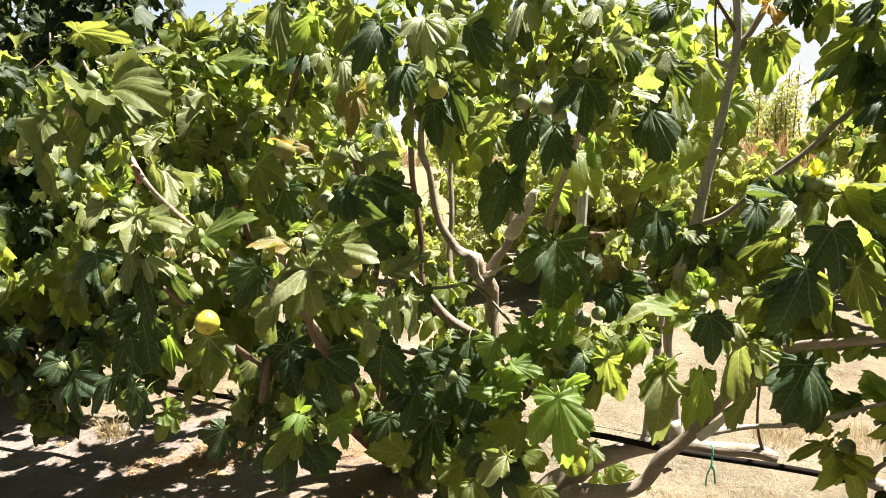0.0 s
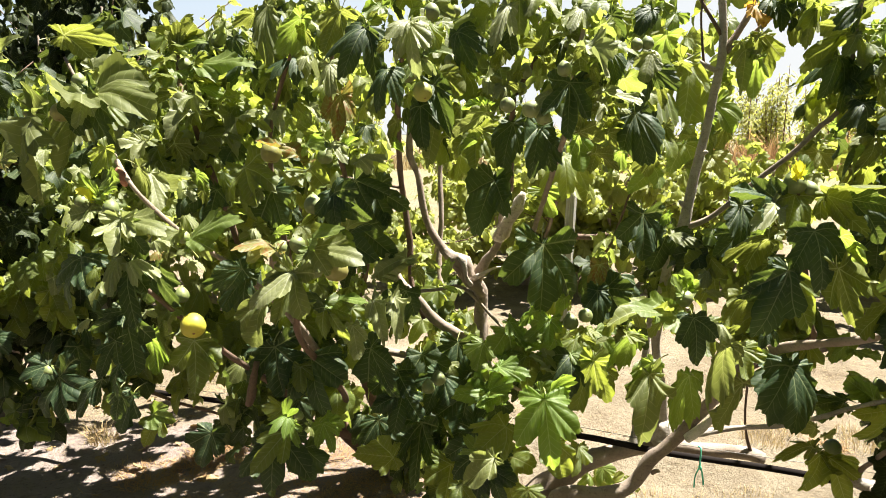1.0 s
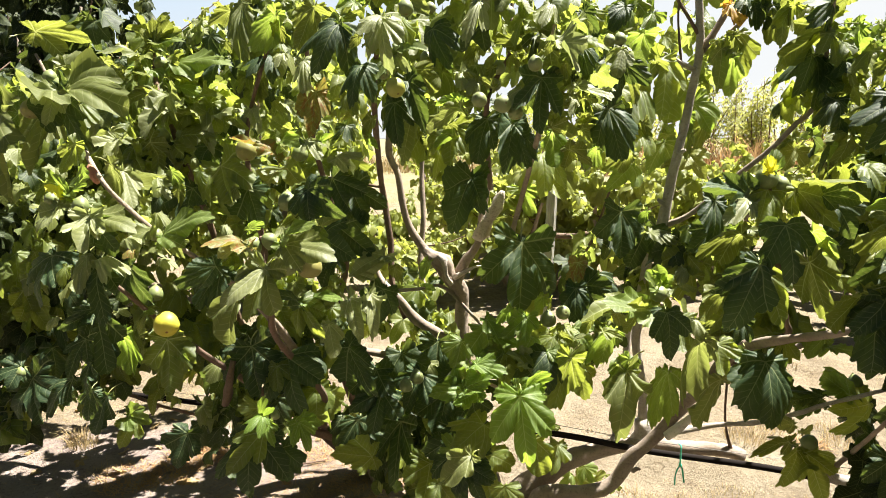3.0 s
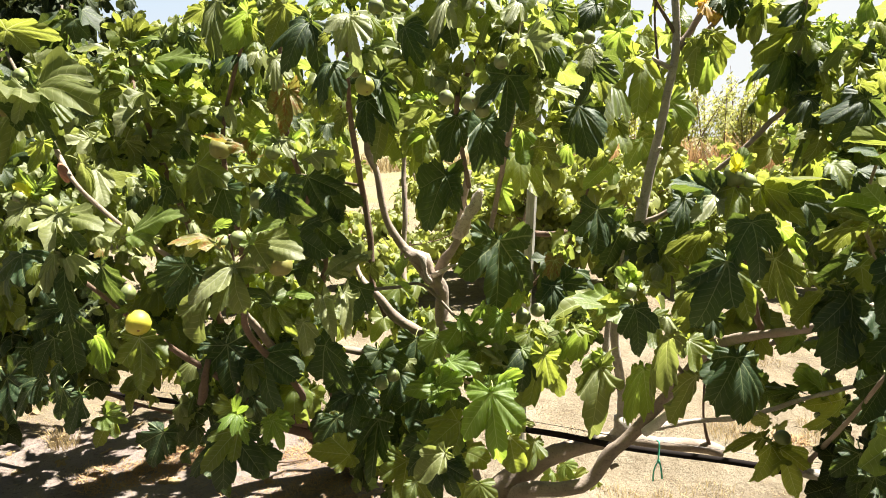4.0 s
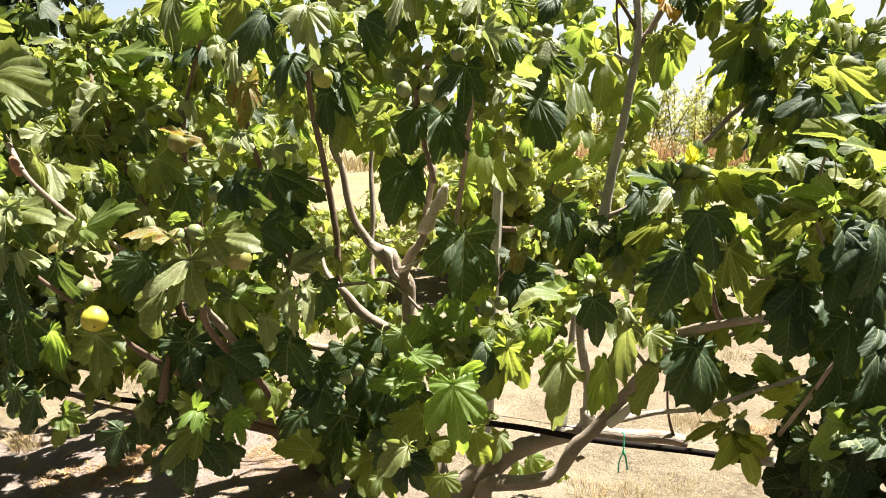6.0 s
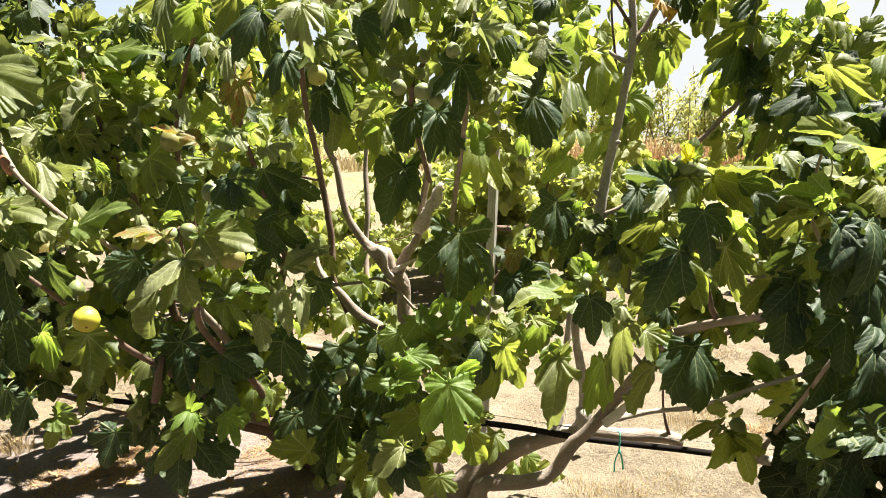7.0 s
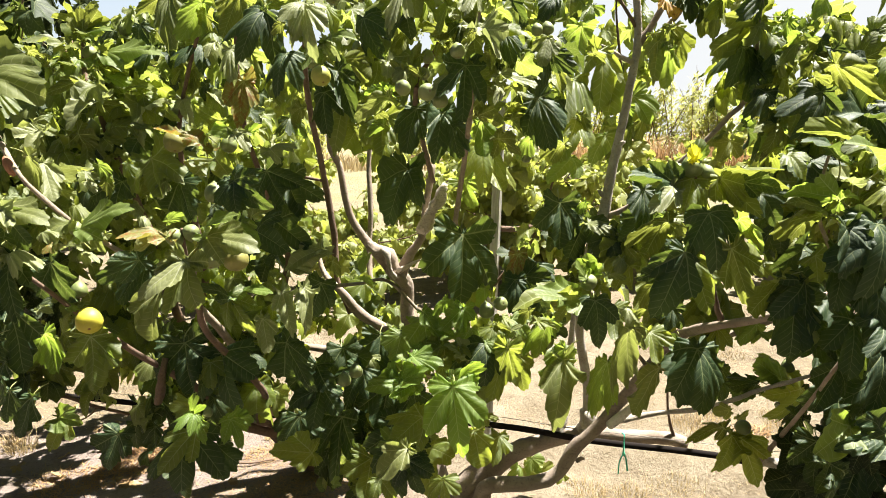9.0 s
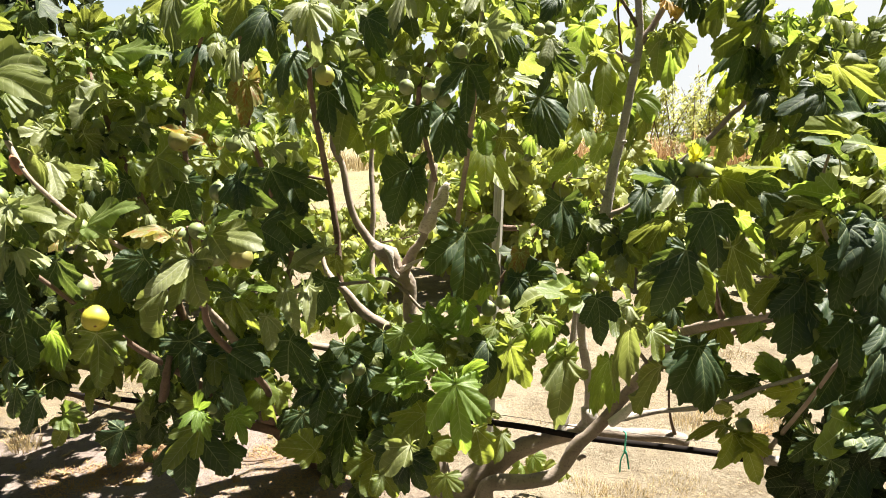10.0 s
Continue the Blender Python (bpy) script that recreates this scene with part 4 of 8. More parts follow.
branch(left_tree, "limb", [(-0.14, 3.12, -0.03, 0.035), (-0.6, 2.95, 0.62, 0.022), (-0.534, 2.4, 1.264, 0.011), (-0.557, 2.35, 1.493, 0.009), (-0.546, 2.3, 1.668, 0.007), (-0.466, 2.2, 1.862, 0.006), (-0.356, 2, 2, 0.004)], M_TWIG)
branch(left_tree, "limb", [(-0.15, 3.08, -0.02, 0.035), (-0.36, 2.95, 0.7, 0.02), (-0.26, 2.6, 1.161, 0.012), (-0.285, 2.3, 1.476, 0.009), (-0.285, 2.05, 1.666, 0.008), (-0.284, 2, 1.891, 0.006), (-0.254, 1.95, 2.052, 0.004)], M_TWIG)
branch(left_tree, "twig", [(-0.383, 2.8, 1.487, 0.006), (-0.253, 2.79, 1.465, 0.006), (-0.131, 2.78, 1.442, 0.006)], M_TWIG)
branch(left_tree, "twig", [(-1.27, 2.75, 0.57, 0.008), (-1.198, 2.75, 0.544, 0.008), (-1.114, 2.75, 0.507, 0.007), (-1.024, 2.75, 0.48, 0.007), (-0.894, 2.75, 0.441, 0.006)], M_TWIG)
branch(left_tree, "twig", [(-1.102, 2.75, 0.502, 0.004), (-1.118, 2.75, 0.48, 0.003), (-1.155, 2.75, 0.454, 0.003), (-1.206, 2.75, 0.433, 0.002)], M_TWIG)
# limbs of the tree on its right
branch(right_tree, "limb", [(2.3, 2.05, -0.03, 0.07), (2.15, 2.05, 0.5, 0.035), (1.346, 1.5, 1.214, 0.01), (1.154, 1.36, 1.131, 0.005), (1.143, 1.42, 1.022, 0.005), (1.223, 1.62, 0.854, 0.006), (1.349, 1.88, 0.666, 0.008), (1.453, 2.1, 0.506, 0.01), (1.48, 2.17, 0.448, 0.011)], M_SHOOT)
branch(right_tree, "limb", [(2.3, 2.08, -0.02, 0.06), (2, 2.15, 0.18, 0.03), (1.863, 2.2, 0.351, 0.022), (1.685, 2.2, 0.393, 0.02), (1.576, 2.2, 0.409, 0.022), (1.486, 2.18, 0.445, 0.018)], M_BARK_PALE)
branch(right_tree, "limb", [(1.58, 2.2, 0.414, 0.012), (1.586, 2.15, 0.387, 0.012), (1.625, 2.1, 0.349, 0.013), (1.714, 2.1, 0.296, 0.016)])
branch(right_tree, "limb", [(2.28, 2, 0.1, 0.05), (2.1, 2.1, 0.9, 0.022), (1.8, 2.2, 1.45, 0.009), (1.70, 2.24, 1.56, 0.006)], M_SHOOT)
branch(right_tree, "limb", [(2.25, 1.98, 0.1, 0.045), (1.8, 1.75, 0.7, 0.02), (1.408, 1.6, 1.093, 0.010), (1.227, 1.5, 1.311, 0.006), (1.157, 1.5, 1.458, 0.004), (1.179, 1.5, 1.611, 0.003)], M_SHOOT)
# leaves that stand out singly, tree on the left
leaf(left_tree, (-1.002, 1.95, 1.729), (-1.023, 1.852, 1.561), 0, "olive", "three", 0.56)
leaf(left_tree, (-0.936, 2.55, 2.033), (-0.956, 2.5, 2.094), -34, "young", "three", 0.95)
leaf(left_tree, (-0.924, 2.55, 2.029), (-0.859, 2.55, 2.092), -24, "young", "three", 0.95)
leaf(left_tree, (-0.916, 2.52, 1.993), (-0.798, 2.47, 2.006), -39, "young", "five", 0.85)
leaf(left_tree, (-0.925, 2.45, 1.932), (-0.947, 2.347, 1.86), 33, "young", "three", 0.83)
leaf(left_tree, (-0.902, 2.42, 1.885), (-0.959, 2.348, 1.847), 26, "fresh", "five", 0.87)
leaf(left_tree, (-0.809, 2.33, 1.8), (-0.761, 2.229, 1.713), -3, "olive", "three", 0.55)
leaf(left_tree, (-0.843, 2.42, 1.633), (-0.659, 2.32, 1.642), -43, "young", "broad", 0.66)
leaf(left_tree, (-0.443, 2.2, 1.966), (-0.462, 2.189, 1.878), 3, "green", "slim", 0.84)
leaf(left_tree, (-0.428, 2.2, 1.906), (-0.489, 2.126, 1.835), 30, "dusky", "five", 0.86)
leaf(left_tree, (-0.487, 2.3, 1.816), (-0.503, 2.26, 1.756), 12, "young", "broad", 0.66)
leaf(left_tree, (-0.363, 1.95, 1.634), (-0.262, 1.848, 1.619), -36, "fresh", "slim", 0.84)
leaf(left_tree, (-0.758, 1.62, 1.225), (-0.731, 1.586, 1.076), -7, "dusky", "slim", 0.95)
leaf(left_tree, (-0.228, 1.8, 1.413), (-0.158, 1.75, 1.444), -41, "olive", "slim", 1.12)
leaf(left_tree, (-0.852, 1.68, 1.525), (-0.892, 1.678, 1.519), 57, "yellow", "slim", 1.15)
leaf(left_tree, (-0.83, 1.68, 1.532), (-0.76, 1.65, 1.573), -57, "fresh", "broad", 0.76)
leaf(left_tree, (-0.859, 1.68, 1.539), (-0.879, 1.68, 1.575), 12, "fresh", "broad", 0.76)
leaf(left_tree, (-0.832, 1.66, 1.508), (-0.83, 1.601, 1.46), 15, "olive", "three", 0.77)
leaf(left_tree, (-0.405, 1.6, 1.271), (-0.435, 1.582, 1.148), 22, "olive", "slim", 0.81)
leaf(left_tree, (-0.648, 1.72, 1.422), (-0.665, 1.637, 1.363), 34, "olive", "three", 0.79)
leaf(left_tree, (-0.606, 1.74, 1.418), (-0.569, 1.686, 1.353), -4, "olive", "five", 0.8)
leaf(left_tree, (-0.603, 1.78, 1.382), (-0.665, 1.761, 1.348), 16, "olive", "three", 0.83)
leaf(left_tree, (-0.649, 1.8, 1.094), (-0.583, 1.747, 1.046), -9, "fresh", "three", 0.66)
leaf(left_tree, (-0.779, 1.6, 1.101), (-0.768, 1.577, 1.01), 24, "dusky", "slim", 1.04)
leaf(left_tree, (-0.836, 1.62, 1.053), (-0.894, 1.604, 0.947), 32, "dusky", "slim", 0.99)
leaf(left_tree, (-0.834, 1.7, 0.988), (-0.847, 1.686, 0.909), -11, "dusky", "slim", 1.06)
leaf(left_tree, (-0.945, 2, 0.852), (-0.978, 1.968, 0.736), 23, "dusky", "slim", 1.11)
leaf(left_tree, (-0.953, 2.2, 0.692), (-1.009, 2.178, 0.591), 2, "green", "slim", 1.24)
leaf(left_tree, (-0.979, 2.2, 0.698), (-0.886, 2.15, 0.698), -34, "fresh", "three", 0.76)
leaf(left_tree, (-0.616, 2.1, 0.921), (-0.649, 2.073, 0.847), 7, "olive", "three", 1.05)
leaf(left_tree, (-0.414, 1.8, 0.865), (-0.449, 1.747, 0.838), 33, "vivid", "five", 0.8)
leaf(left_tree, (-0.42, 1.82, 0.86), (-0.400, 1.820, 0.924), -16, "vivid", "three", 0.8)
leaf(left_tree, (-0.457, 1.92, 0.838), (-0.523, 1.89, 0.849), 26, "green", "three", 0.95)
leaf(left_tree, (-0.396, 1.8, 0.846), (-0.369, 1.76, 0.787), 1, "vivid", "slim", 0.96)
leaf(left_tree, (-0.32, 1.8, 0.842), (-0.242, 1.78, 0.857), -38, "vivid", "broad", 0.76)
leaf(left_tree, (-0.438, 1.9, 0.774), (-0.548, 1.867, 0.655), 8, "green", "slim", 0.93)
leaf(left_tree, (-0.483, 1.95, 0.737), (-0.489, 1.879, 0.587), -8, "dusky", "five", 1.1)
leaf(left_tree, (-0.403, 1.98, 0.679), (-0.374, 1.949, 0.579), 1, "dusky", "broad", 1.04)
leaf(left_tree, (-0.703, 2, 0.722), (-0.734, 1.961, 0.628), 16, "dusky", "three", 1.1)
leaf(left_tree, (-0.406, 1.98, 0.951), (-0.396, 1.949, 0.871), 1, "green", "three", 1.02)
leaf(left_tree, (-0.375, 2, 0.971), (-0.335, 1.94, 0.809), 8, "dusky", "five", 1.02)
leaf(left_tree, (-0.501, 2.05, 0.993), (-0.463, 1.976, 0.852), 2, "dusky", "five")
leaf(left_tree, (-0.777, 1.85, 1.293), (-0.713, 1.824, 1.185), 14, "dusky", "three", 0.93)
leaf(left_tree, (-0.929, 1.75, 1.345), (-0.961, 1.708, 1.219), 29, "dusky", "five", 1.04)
leaf(left_tree, (-0.849, 1.7, 1.294), (-0.854, 1.646, 1.227), 32, "olive", "three", 0.79)
leaf(left_tree, (-0.874, 2.1, 1.512), (-0.727, 1.987, 1.469), -49, "young", "three", 0.89)
leaf(left_tree, (-0.61, 2.2, 1.559), (-0.541, 2.07, 1.443), -9, "green", "five", 0.71)
leaf(left_tree, (-0.706, 2.2, 1.486), (-0.723, 2.136, 1.364), -2, "dusky", "five", 0.93)
leaf(left_tree, (-0.51, 2.15, 1.489), (-0.461, 2.08, 1.379), 4, "dusky", "three", 0.89)
leaf(left_tree, (-0.935, 2.15, 1.668), (-0.888, 2.105, 1.573), -4, "olive", "deep", 0.83)
leaf(left_tree, (-0.665, 2.4, 1.727), (-0.646, 2.209, 1.613), 16, "pale", "five", 0.66)
leaf(left_tree, (-0.362, 2, 1.567), (-0.285, 1.858, 1.511), -28, "green", "five", 0.75)
leaf(left_tree, (-0.274, 2.1, 1.33), (-0.17, 1.987, 1.294), -33, "dusky", "five", 0.89)
leaf(left_tree, (-1.105, 1.9, 1.719), (-1.042, 1.776, 1.494), 18, "olive", "three", 0.43)
leaf(left_tree, (-1.095, 1.95, 1.72), (-1.122, 1.9, 1.796), 34, "fresh", "three", 0.76)
leaf(left_tree, (-1.298, 2.1, 1.909), (-1.224, 2.1, 1.959), -39, "olive", "slim", 1.05)
leaf(left_tree, (-1.272, 2, 1.589), (-1.214, 2, 1.656), -40, "olive", "five", 0.95)
leaf(left_tree, (-1.488, 2.2, 0.981), (-1.397, 2.169, 0.931), -23, "dusky", "three", 0.82)
leaf(left_tree, (-1.263, 2.1, 0.915), (-1.347, 2.077, 0.885), 27, "dusky", "five", 1.09)
leaf(left_tree, (-1.23, 2.1, 0.876), (-1.155, 2.008, 0.758), 2, "dusky", "five", 0.92)
# leaves that stand out singly, tree in the middle
leaf(centre_tree, (0.289, 1.7, 1.891), (0.346, 1.649, 1.868), -27, "young", "three", 0.88)
leaf(centre_tree, (0.274, 1.68, 1.853), (0.286, 1.623, 1.815), 15, "young", "five", 0.66)
leaf(centre_tree, (0.283, 1.75, 1.906), (0.3, 1.75, 1.961), -14, "young", "three", 0.95)
leaf(centre_tree, (0.163, 1.7, 1.762), (0.191, 1.7, 1.806), -34, "young", "slim", 1.12)
leaf(centre_tree, (0.335, 1.52, 1.845), (0.342, 1.504, 1.782), 20, "young", "slim", 1.07)
leaf(centre_tree, (0.405, 1.58, 1.755), (0.368, 1.543, 1.701), 37, "olive", "slim", 1.06)
leaf(centre_tree, (0.481, 1.8, 1.98), (0.5, 1.756, 1.902), 6, "green", "broad", 0.8)
leaf(centre_tree, (0.569, 1.9, 1.941), (0.633, 1.9, 2.025), -20, "green", "three", 0.95)
leaf(centre_tree, (0.614, 1.9, 2.01), (0.567, 1.864, 1.921), 10, "fresh", "broad", 0.66)
leaf(centre_tree, (0.133, 1.85, 1.68), (0.124, 1.799, 1.574), 17, "green", "five", 0.87)
leaf(centre_tree, (0.005, 1.9, 2.015), (0.068, 1.833, 1.974), -21, "olive", "three", 0.84)
leaf(centre_tree, (-0.126, 1.85, 2.004), (-0.165, 1.805, 1.954), 30, "fresh", "three", 0.86)
leaf(centre_tree, (-0.004, 1.7, 1.937), (0.033, 1.631, 1.868), -33, "green", "broad", 0.48)
leaf(centre_tree, (0.199, 1.75, 1.892), (0.169, 1.725, 1.833), 13, "young", "three", 0.86)
leaf(centre_tree, (0.313, 1.6, 1.769), (0.269, 1.551, 1.734), 34, "olive", "three", 0.71)
leaf(centre_tree, (0.325, 1.6, 1.936), (0.353, 1.562, 1.88), -27, "olive", "three", 0.79)
leaf(centre_tree, (-0.041, 1.85, 1.86), (-0.084, 1.813, 1.798), 5, "fresh", "three", 0.68)
leaf(centre_tree, (0.599, 2.2, 1.149), (0.663, 2.158, 1.035), -4, "dusky", "broad", 1.02)
leaf(centre_tree, (0.35, 1.96, 1.096), (0.286, 1.907, 1.059), 20, "fresh", "three", 0.86)
leaf(centre_tree, (0.482, 1.98, 1.07), (0.497, 1.934, 1.022), -11, "young", "three", 0.94)
leaf(centre_tree, (-0.235, 2.2, 1.356), (-0.114, 2.131, 1.264), -20, "dusky", "five", 0.91)
leaf(centre_tree, (-0.189, 2.2, 1.483), (-0.131, 2.145, 1.37), -5, "dusky", "five", 0.91)
leaf(centre_tree, (-0.243, 2.15, 1.52), (-0.183, 2.11, 1.415), 6, "dusky", "five", 0.91)
leaf(centre_tree, (0.836, 2.3, 1.329), (0.762, 2.27, 1.193), 10, "dusky", "five", 0.94)
leaf(centre_tree, (-0.081, 2.1, 1.165), (-0.12, 2.069, 1.064), -10, "dusky", "broad")
leaf(centre_tree, (0.513, 2.6, 1.515), (0.572, 2.476, 1.411), -31, "young", "five", 0.78)
leaf(centre_tree, (0.424, 2.5, 1.456), (0.462, 2.456, 1.354), 16, "fresh", "five", 0.94)
leaf(centre_tree, (1.137, 2.5, 1.996), (1.161, 2.47, 1.884), 4, "green", "slim", 1.17)
leaf(centre_tree, (1.208, 2.5, 2.021), (1.214, 2.472, 1.86), 9, "green", "slim", 1.1)
leaf(centre_tree, (0.902, 2.42, 1.926), (0.87, 2.379, 1.698), -13, "green", "slim", 1.03)
leaf(centre_tree, (1.059, 2.7, 1.891), (1.01, 2.65, 1.699), 8, "green", "slim")
leaf(centre_tree, (0.802, 2.4, 1.826), (0.743, 2.259, 1.601), 17, "green", "three", 0.6)
leaf(centre_tree, (1.21, 2.45, 2.142), (1.224, 2.415, 2.024), -10, "dusky", "broad", 0.81)
leaf(centre_tree, (1.163, 2.48, 2.117), (1.185, 2.424, 2.037), -13, "orange", "broad", 0.73)
leaf(centre_tree, (1.49, 2.28, 2.024), (1.533, 2.264, 1.918), -17, "fresh", "slim", 1.35)
leaf(centre_tree, (1.24, 2.3, 2.081), (1.306, 2.3, 2.118), -40, "dusky", "slim", 1.34)
leaf(centre_tree, (0.921, 2.6, 2.112), (0.834, 2.576, 2.046), 8, "fresh", "five", 0.86)
leaf(centre_tree, (0.836, 2.6, 2.173), (0.812, 2.569, 2.025), -13, "green", "slim", 1.06)
leaf(centre_tree, (1.134, 2.7, 1.78), (1.196, 2.663, 1.667), -8, "fresh", "five", 0.97)
leaf(centre_tree, (0.848, 2.5, 1.688), (0.767, 2.414, 1.544), 2, "green", "five", 0.81)
leaf(centre_tree, (1.059, 2.8, 1.621), (1.095, 2.744, 1.481), -3, "fresh", "five", 0.94)
leaf(centre_tree, (1.122, 2.7, 1.576), (1.167, 2.62, 1.489), -16, "young", "five", 0.87)
leaf(centre_tree, (0.833, 2.5, 1.54), (0.735, 2.446, 1.459), 8, "fresh", "five", 0.83)
leaf(centre_tree, (1.165, 1.76, 1.467), (1.206, 1.735, 1.383), -9, "dusky", "five", 1.03)
leaf(centre_tree, (0.903, 1.62, 1.565), (0.924, 1.62, 1.618), -16, "fresh", "broad", 0.76)
leaf(centre_tree, (0.89, 1.6, 1.569), (0.888, 1.58, 1.606), 6, "yellow", "broad", 0.66)
leaf(centre_tree, (0.89, 1.6, 1.569), (0.861, 1.58, 1.6), 36, "yellow", "slim", 1.26)
leaf(centre_tree, (0.89, 1.6, 1.569), (0.907, 1.58, 1.584), -14, "yellow", "slim", 1.26)
leaf(centre_tree, (0.902, 1.62, 1.523), (0.863, 1.58, 1.443), 11, "green", "five", 0.86)
leaf(centre_tree, (0.951, 2.2, 1.352), (0.981, 2.165, 1.28), -5, "fresh", "five")
leaf(centre_tree, (0.838, 1.75, 1.406), (0.767, 1.74, 1.346), 27, "dusky", "three", 0.93)
leaf(centre_tree, (0.931, 1.8, 1.398), (0.967, 1.784, 1.352), 7, "young", "three", 1.03)
leaf(centre_tree, (0.654, 1.64, 1.272), (0.618, 1.64, 1.317), 26, "fresh", "slim", 1.12)
leaf(centre_tree, (0.657, 1.64, 1.275), (0.644, 1.64, 1.332), 17, "fresh", "slim", 1.12)
leaf(centre_tree, (0.661, 1.64, 1.275), (0.689, 1.64, 1.307), -8, "fresh", "slim", 1.12)
leaf(centre_tree, (0.936, 2.2, 1.264), (0.88, 2.135, 1.16), 9, "green", "three", 0.87)
leaf(centre_tree, (0.926, 1.75, 1.15), (0.907, 1.729, 1.091), 15, "dusky", "five", 0.97)
leaf(centre_tree, (0.3, 1.7, 0.982), (0.373, 1.666, 0.978), -30, "vivid", "broad", 0.75)
leaf(centre_tree, (0.195, 1.86, 0.912), (0.072, 1.82, 0.919), 47, "vivid", "three", 0.76)
leaf(centre_tree, (0.196, 1.87, 0.921), (0.162, 1.87, 0.982), 25, "young", "broad", 0.76)
leaf(centre_tree, (0.204, 1.84, 0.911), (0.131, 1.803, 0.887), 26, "vivid", "slim", 1.1)
leaf(centre_tree, (0.187, 1.92, 0.97), (0.139, 1.878, 0.958), 57, "fresh", "broad", 0.61)
leaf(centre_tree, (0.3, 1.95, 0.994), (0.286, 1.855, 0.925), -18, "young", "five", 0.8)
leaf(centre_tree, (0.299, 1.97, 0.984), (0.233, 1.94, 1.006), 53, "young", "three", 0.95)
leaf(centre_tree, (0.304, 1.95, 0.987), (0.366, 1.908, 0.971), -38, "young", "three", 0.91)
leaf(centre_tree, (0.424, 1.92, 1.006), (0.414, 1.874, 0.887), -13, "dusky", "five")
leaf(centre_tree, (0.426, 1.92, 1.009), (0.483, 1.889, 1.005), -53, "fresh", "slim", 1.12)
leaf(centre_tree, (0.232, 1.92, 0.777), (0.126, 1.847, 0.703), 23, "green", "three", 0.93)
leaf(centre_tree, (0.181, 1.75, 0.761), (0.097, 1.719, 0.698), 28, "olive", "slim", 1.06)
leaf(centre_tree, (0.143, 1.95, 0.68), (0.099, 1.95, 0.738), 38, "fresh", "three", 0.95)
leaf(centre_tree, (-0.13, 2.1, 0.582), (-0.25, 2.05, 0.62), 48, "green", "three", 0.76)
leaf(centre_tree, (0.286, 1.8, 0.635), (0.294, 1.769, 0.562), 17, "green", "five", 1.1)
leaf(centre_tree, (0.401, 2, 0.688), (0.417, 1.959, 0.579), -3, "green", "slim", 1.27)
leaf(centre_tree, (0.366, 1.95, 0.799), (0.424, 1.915, 0.757), -14, "young", "slim", 1.12)
leaf(centre_tree, (0.101, 2.4, 0.891), (0.087, 2.363, 0.762), -1, "dusky", "five", 1.01)
leaf(centre_tree, (0.039, 2.2, 0.833), (-0.021, 2.175, 0.72), 22, "dusky", "five", 1.01)
leaf(centre_tree, (-0.117, 2.2, 0.856), (-0.152, 2.128, 0.722), 22, "dusky", "three", 1.04)
leaf(centre_tree, (0.186, 1.9, 0.648), (0.219, 1.879, 0.545), 7, "dusky", "five", 1.04)
leaf(centre_tree, (-0.195, 2.3, 0.626), (-0.15, 2.229, 0.484), 4, "dusky", "five", 1.05)
leaf(centre_tree, (-0.043, 1.9, 0.578), (-0.016, 1.9, 0.606), -40, "fresh", "three", 0.95)
leaf(centre_tree, (0.096, 2, 0.538), (0.141, 1.957, 0.482), -15, "green", "three", 1.06)
leaf(centre_tree, (0.502, 2.1, 0.618), (0.473, 2.032, 0.551), -1, "green", "three", 0.8)
leaf(centre_tree, (1.246, 2.1, 0.968), (1.215, 2.087, 0.893), 2, "dusky", "broad", 0.96)
leaf(centre_tree, (1.457, 2.2, 0.731), (1.315, 2.17, 0.749), 75, "dusky", "three", 0.71)
leaf(centre_tree, (1.484, 2.1, 0.827), (1.378, 2.07, 0.84), 36, "fresh", "broad", 0.85)
leaf(centre_tree, (1.512, 2.1, 0.826), (1.522, 2.056, 0.799), -28, "green", "broad", 0.88)
leaf(centre_tree, (1.337, 2.15, 0.659), (1.265, 2.13, 0.659), 41, "olive", "slim", 1.05)
leaf(centre_tree, (1.37, 2.15, 0.626), (1.409, 2.15, 0.657), -15, "olive", "slim", 1.05)
leaf(centre_tree, (1.356, 2.05, 1.005), (1.26, 2.006, 0.955), 25, "fresh", "broad", 0.59)
leaf(centre_tree, (1.344, 2, 0.988), (1.399, 1.951, 0.979), -63, "fresh", "broad", 0.52)
leaf(centre_tree, (1.468, 2.3, 0.679), (1.426, 2.292, 0.616), 9, "dusky", "broad", 0.95)
leaf(centre_tree, (0.751, 2.7, 0.212), (0.775, 2.635, 0.167), 8, "fresh", "five", 1.04)
leaf(centre_tree, (0.893, 2.7, 0.127), (0.817, 2.7, 0.129), 48, "young", "three", 0.95)
# leaves that stand out singly, tree on the right
leaf(right_tree, (1.387, 2.2, 1.78), (1.426, 2.144, 1.712), -12, "fresh", "three", 0.9)
leaf(right_tree, (1.382, 2.15, 1.766), (1.353, 2.101, 1.603), 0, "dusky", "three", 0.67)
leaf(right_tree, (1.182, 1.6, 1.366), (1.185, 1.573, 1.313), 3, "young", "broad", 0.8)
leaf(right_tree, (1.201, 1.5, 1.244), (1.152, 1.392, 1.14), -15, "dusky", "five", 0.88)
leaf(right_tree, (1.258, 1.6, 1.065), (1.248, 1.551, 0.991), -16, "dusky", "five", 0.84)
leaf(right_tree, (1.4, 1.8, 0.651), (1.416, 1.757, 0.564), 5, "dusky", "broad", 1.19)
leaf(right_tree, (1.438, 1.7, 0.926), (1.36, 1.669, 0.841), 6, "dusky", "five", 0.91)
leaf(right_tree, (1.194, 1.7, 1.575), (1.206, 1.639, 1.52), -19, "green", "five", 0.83)
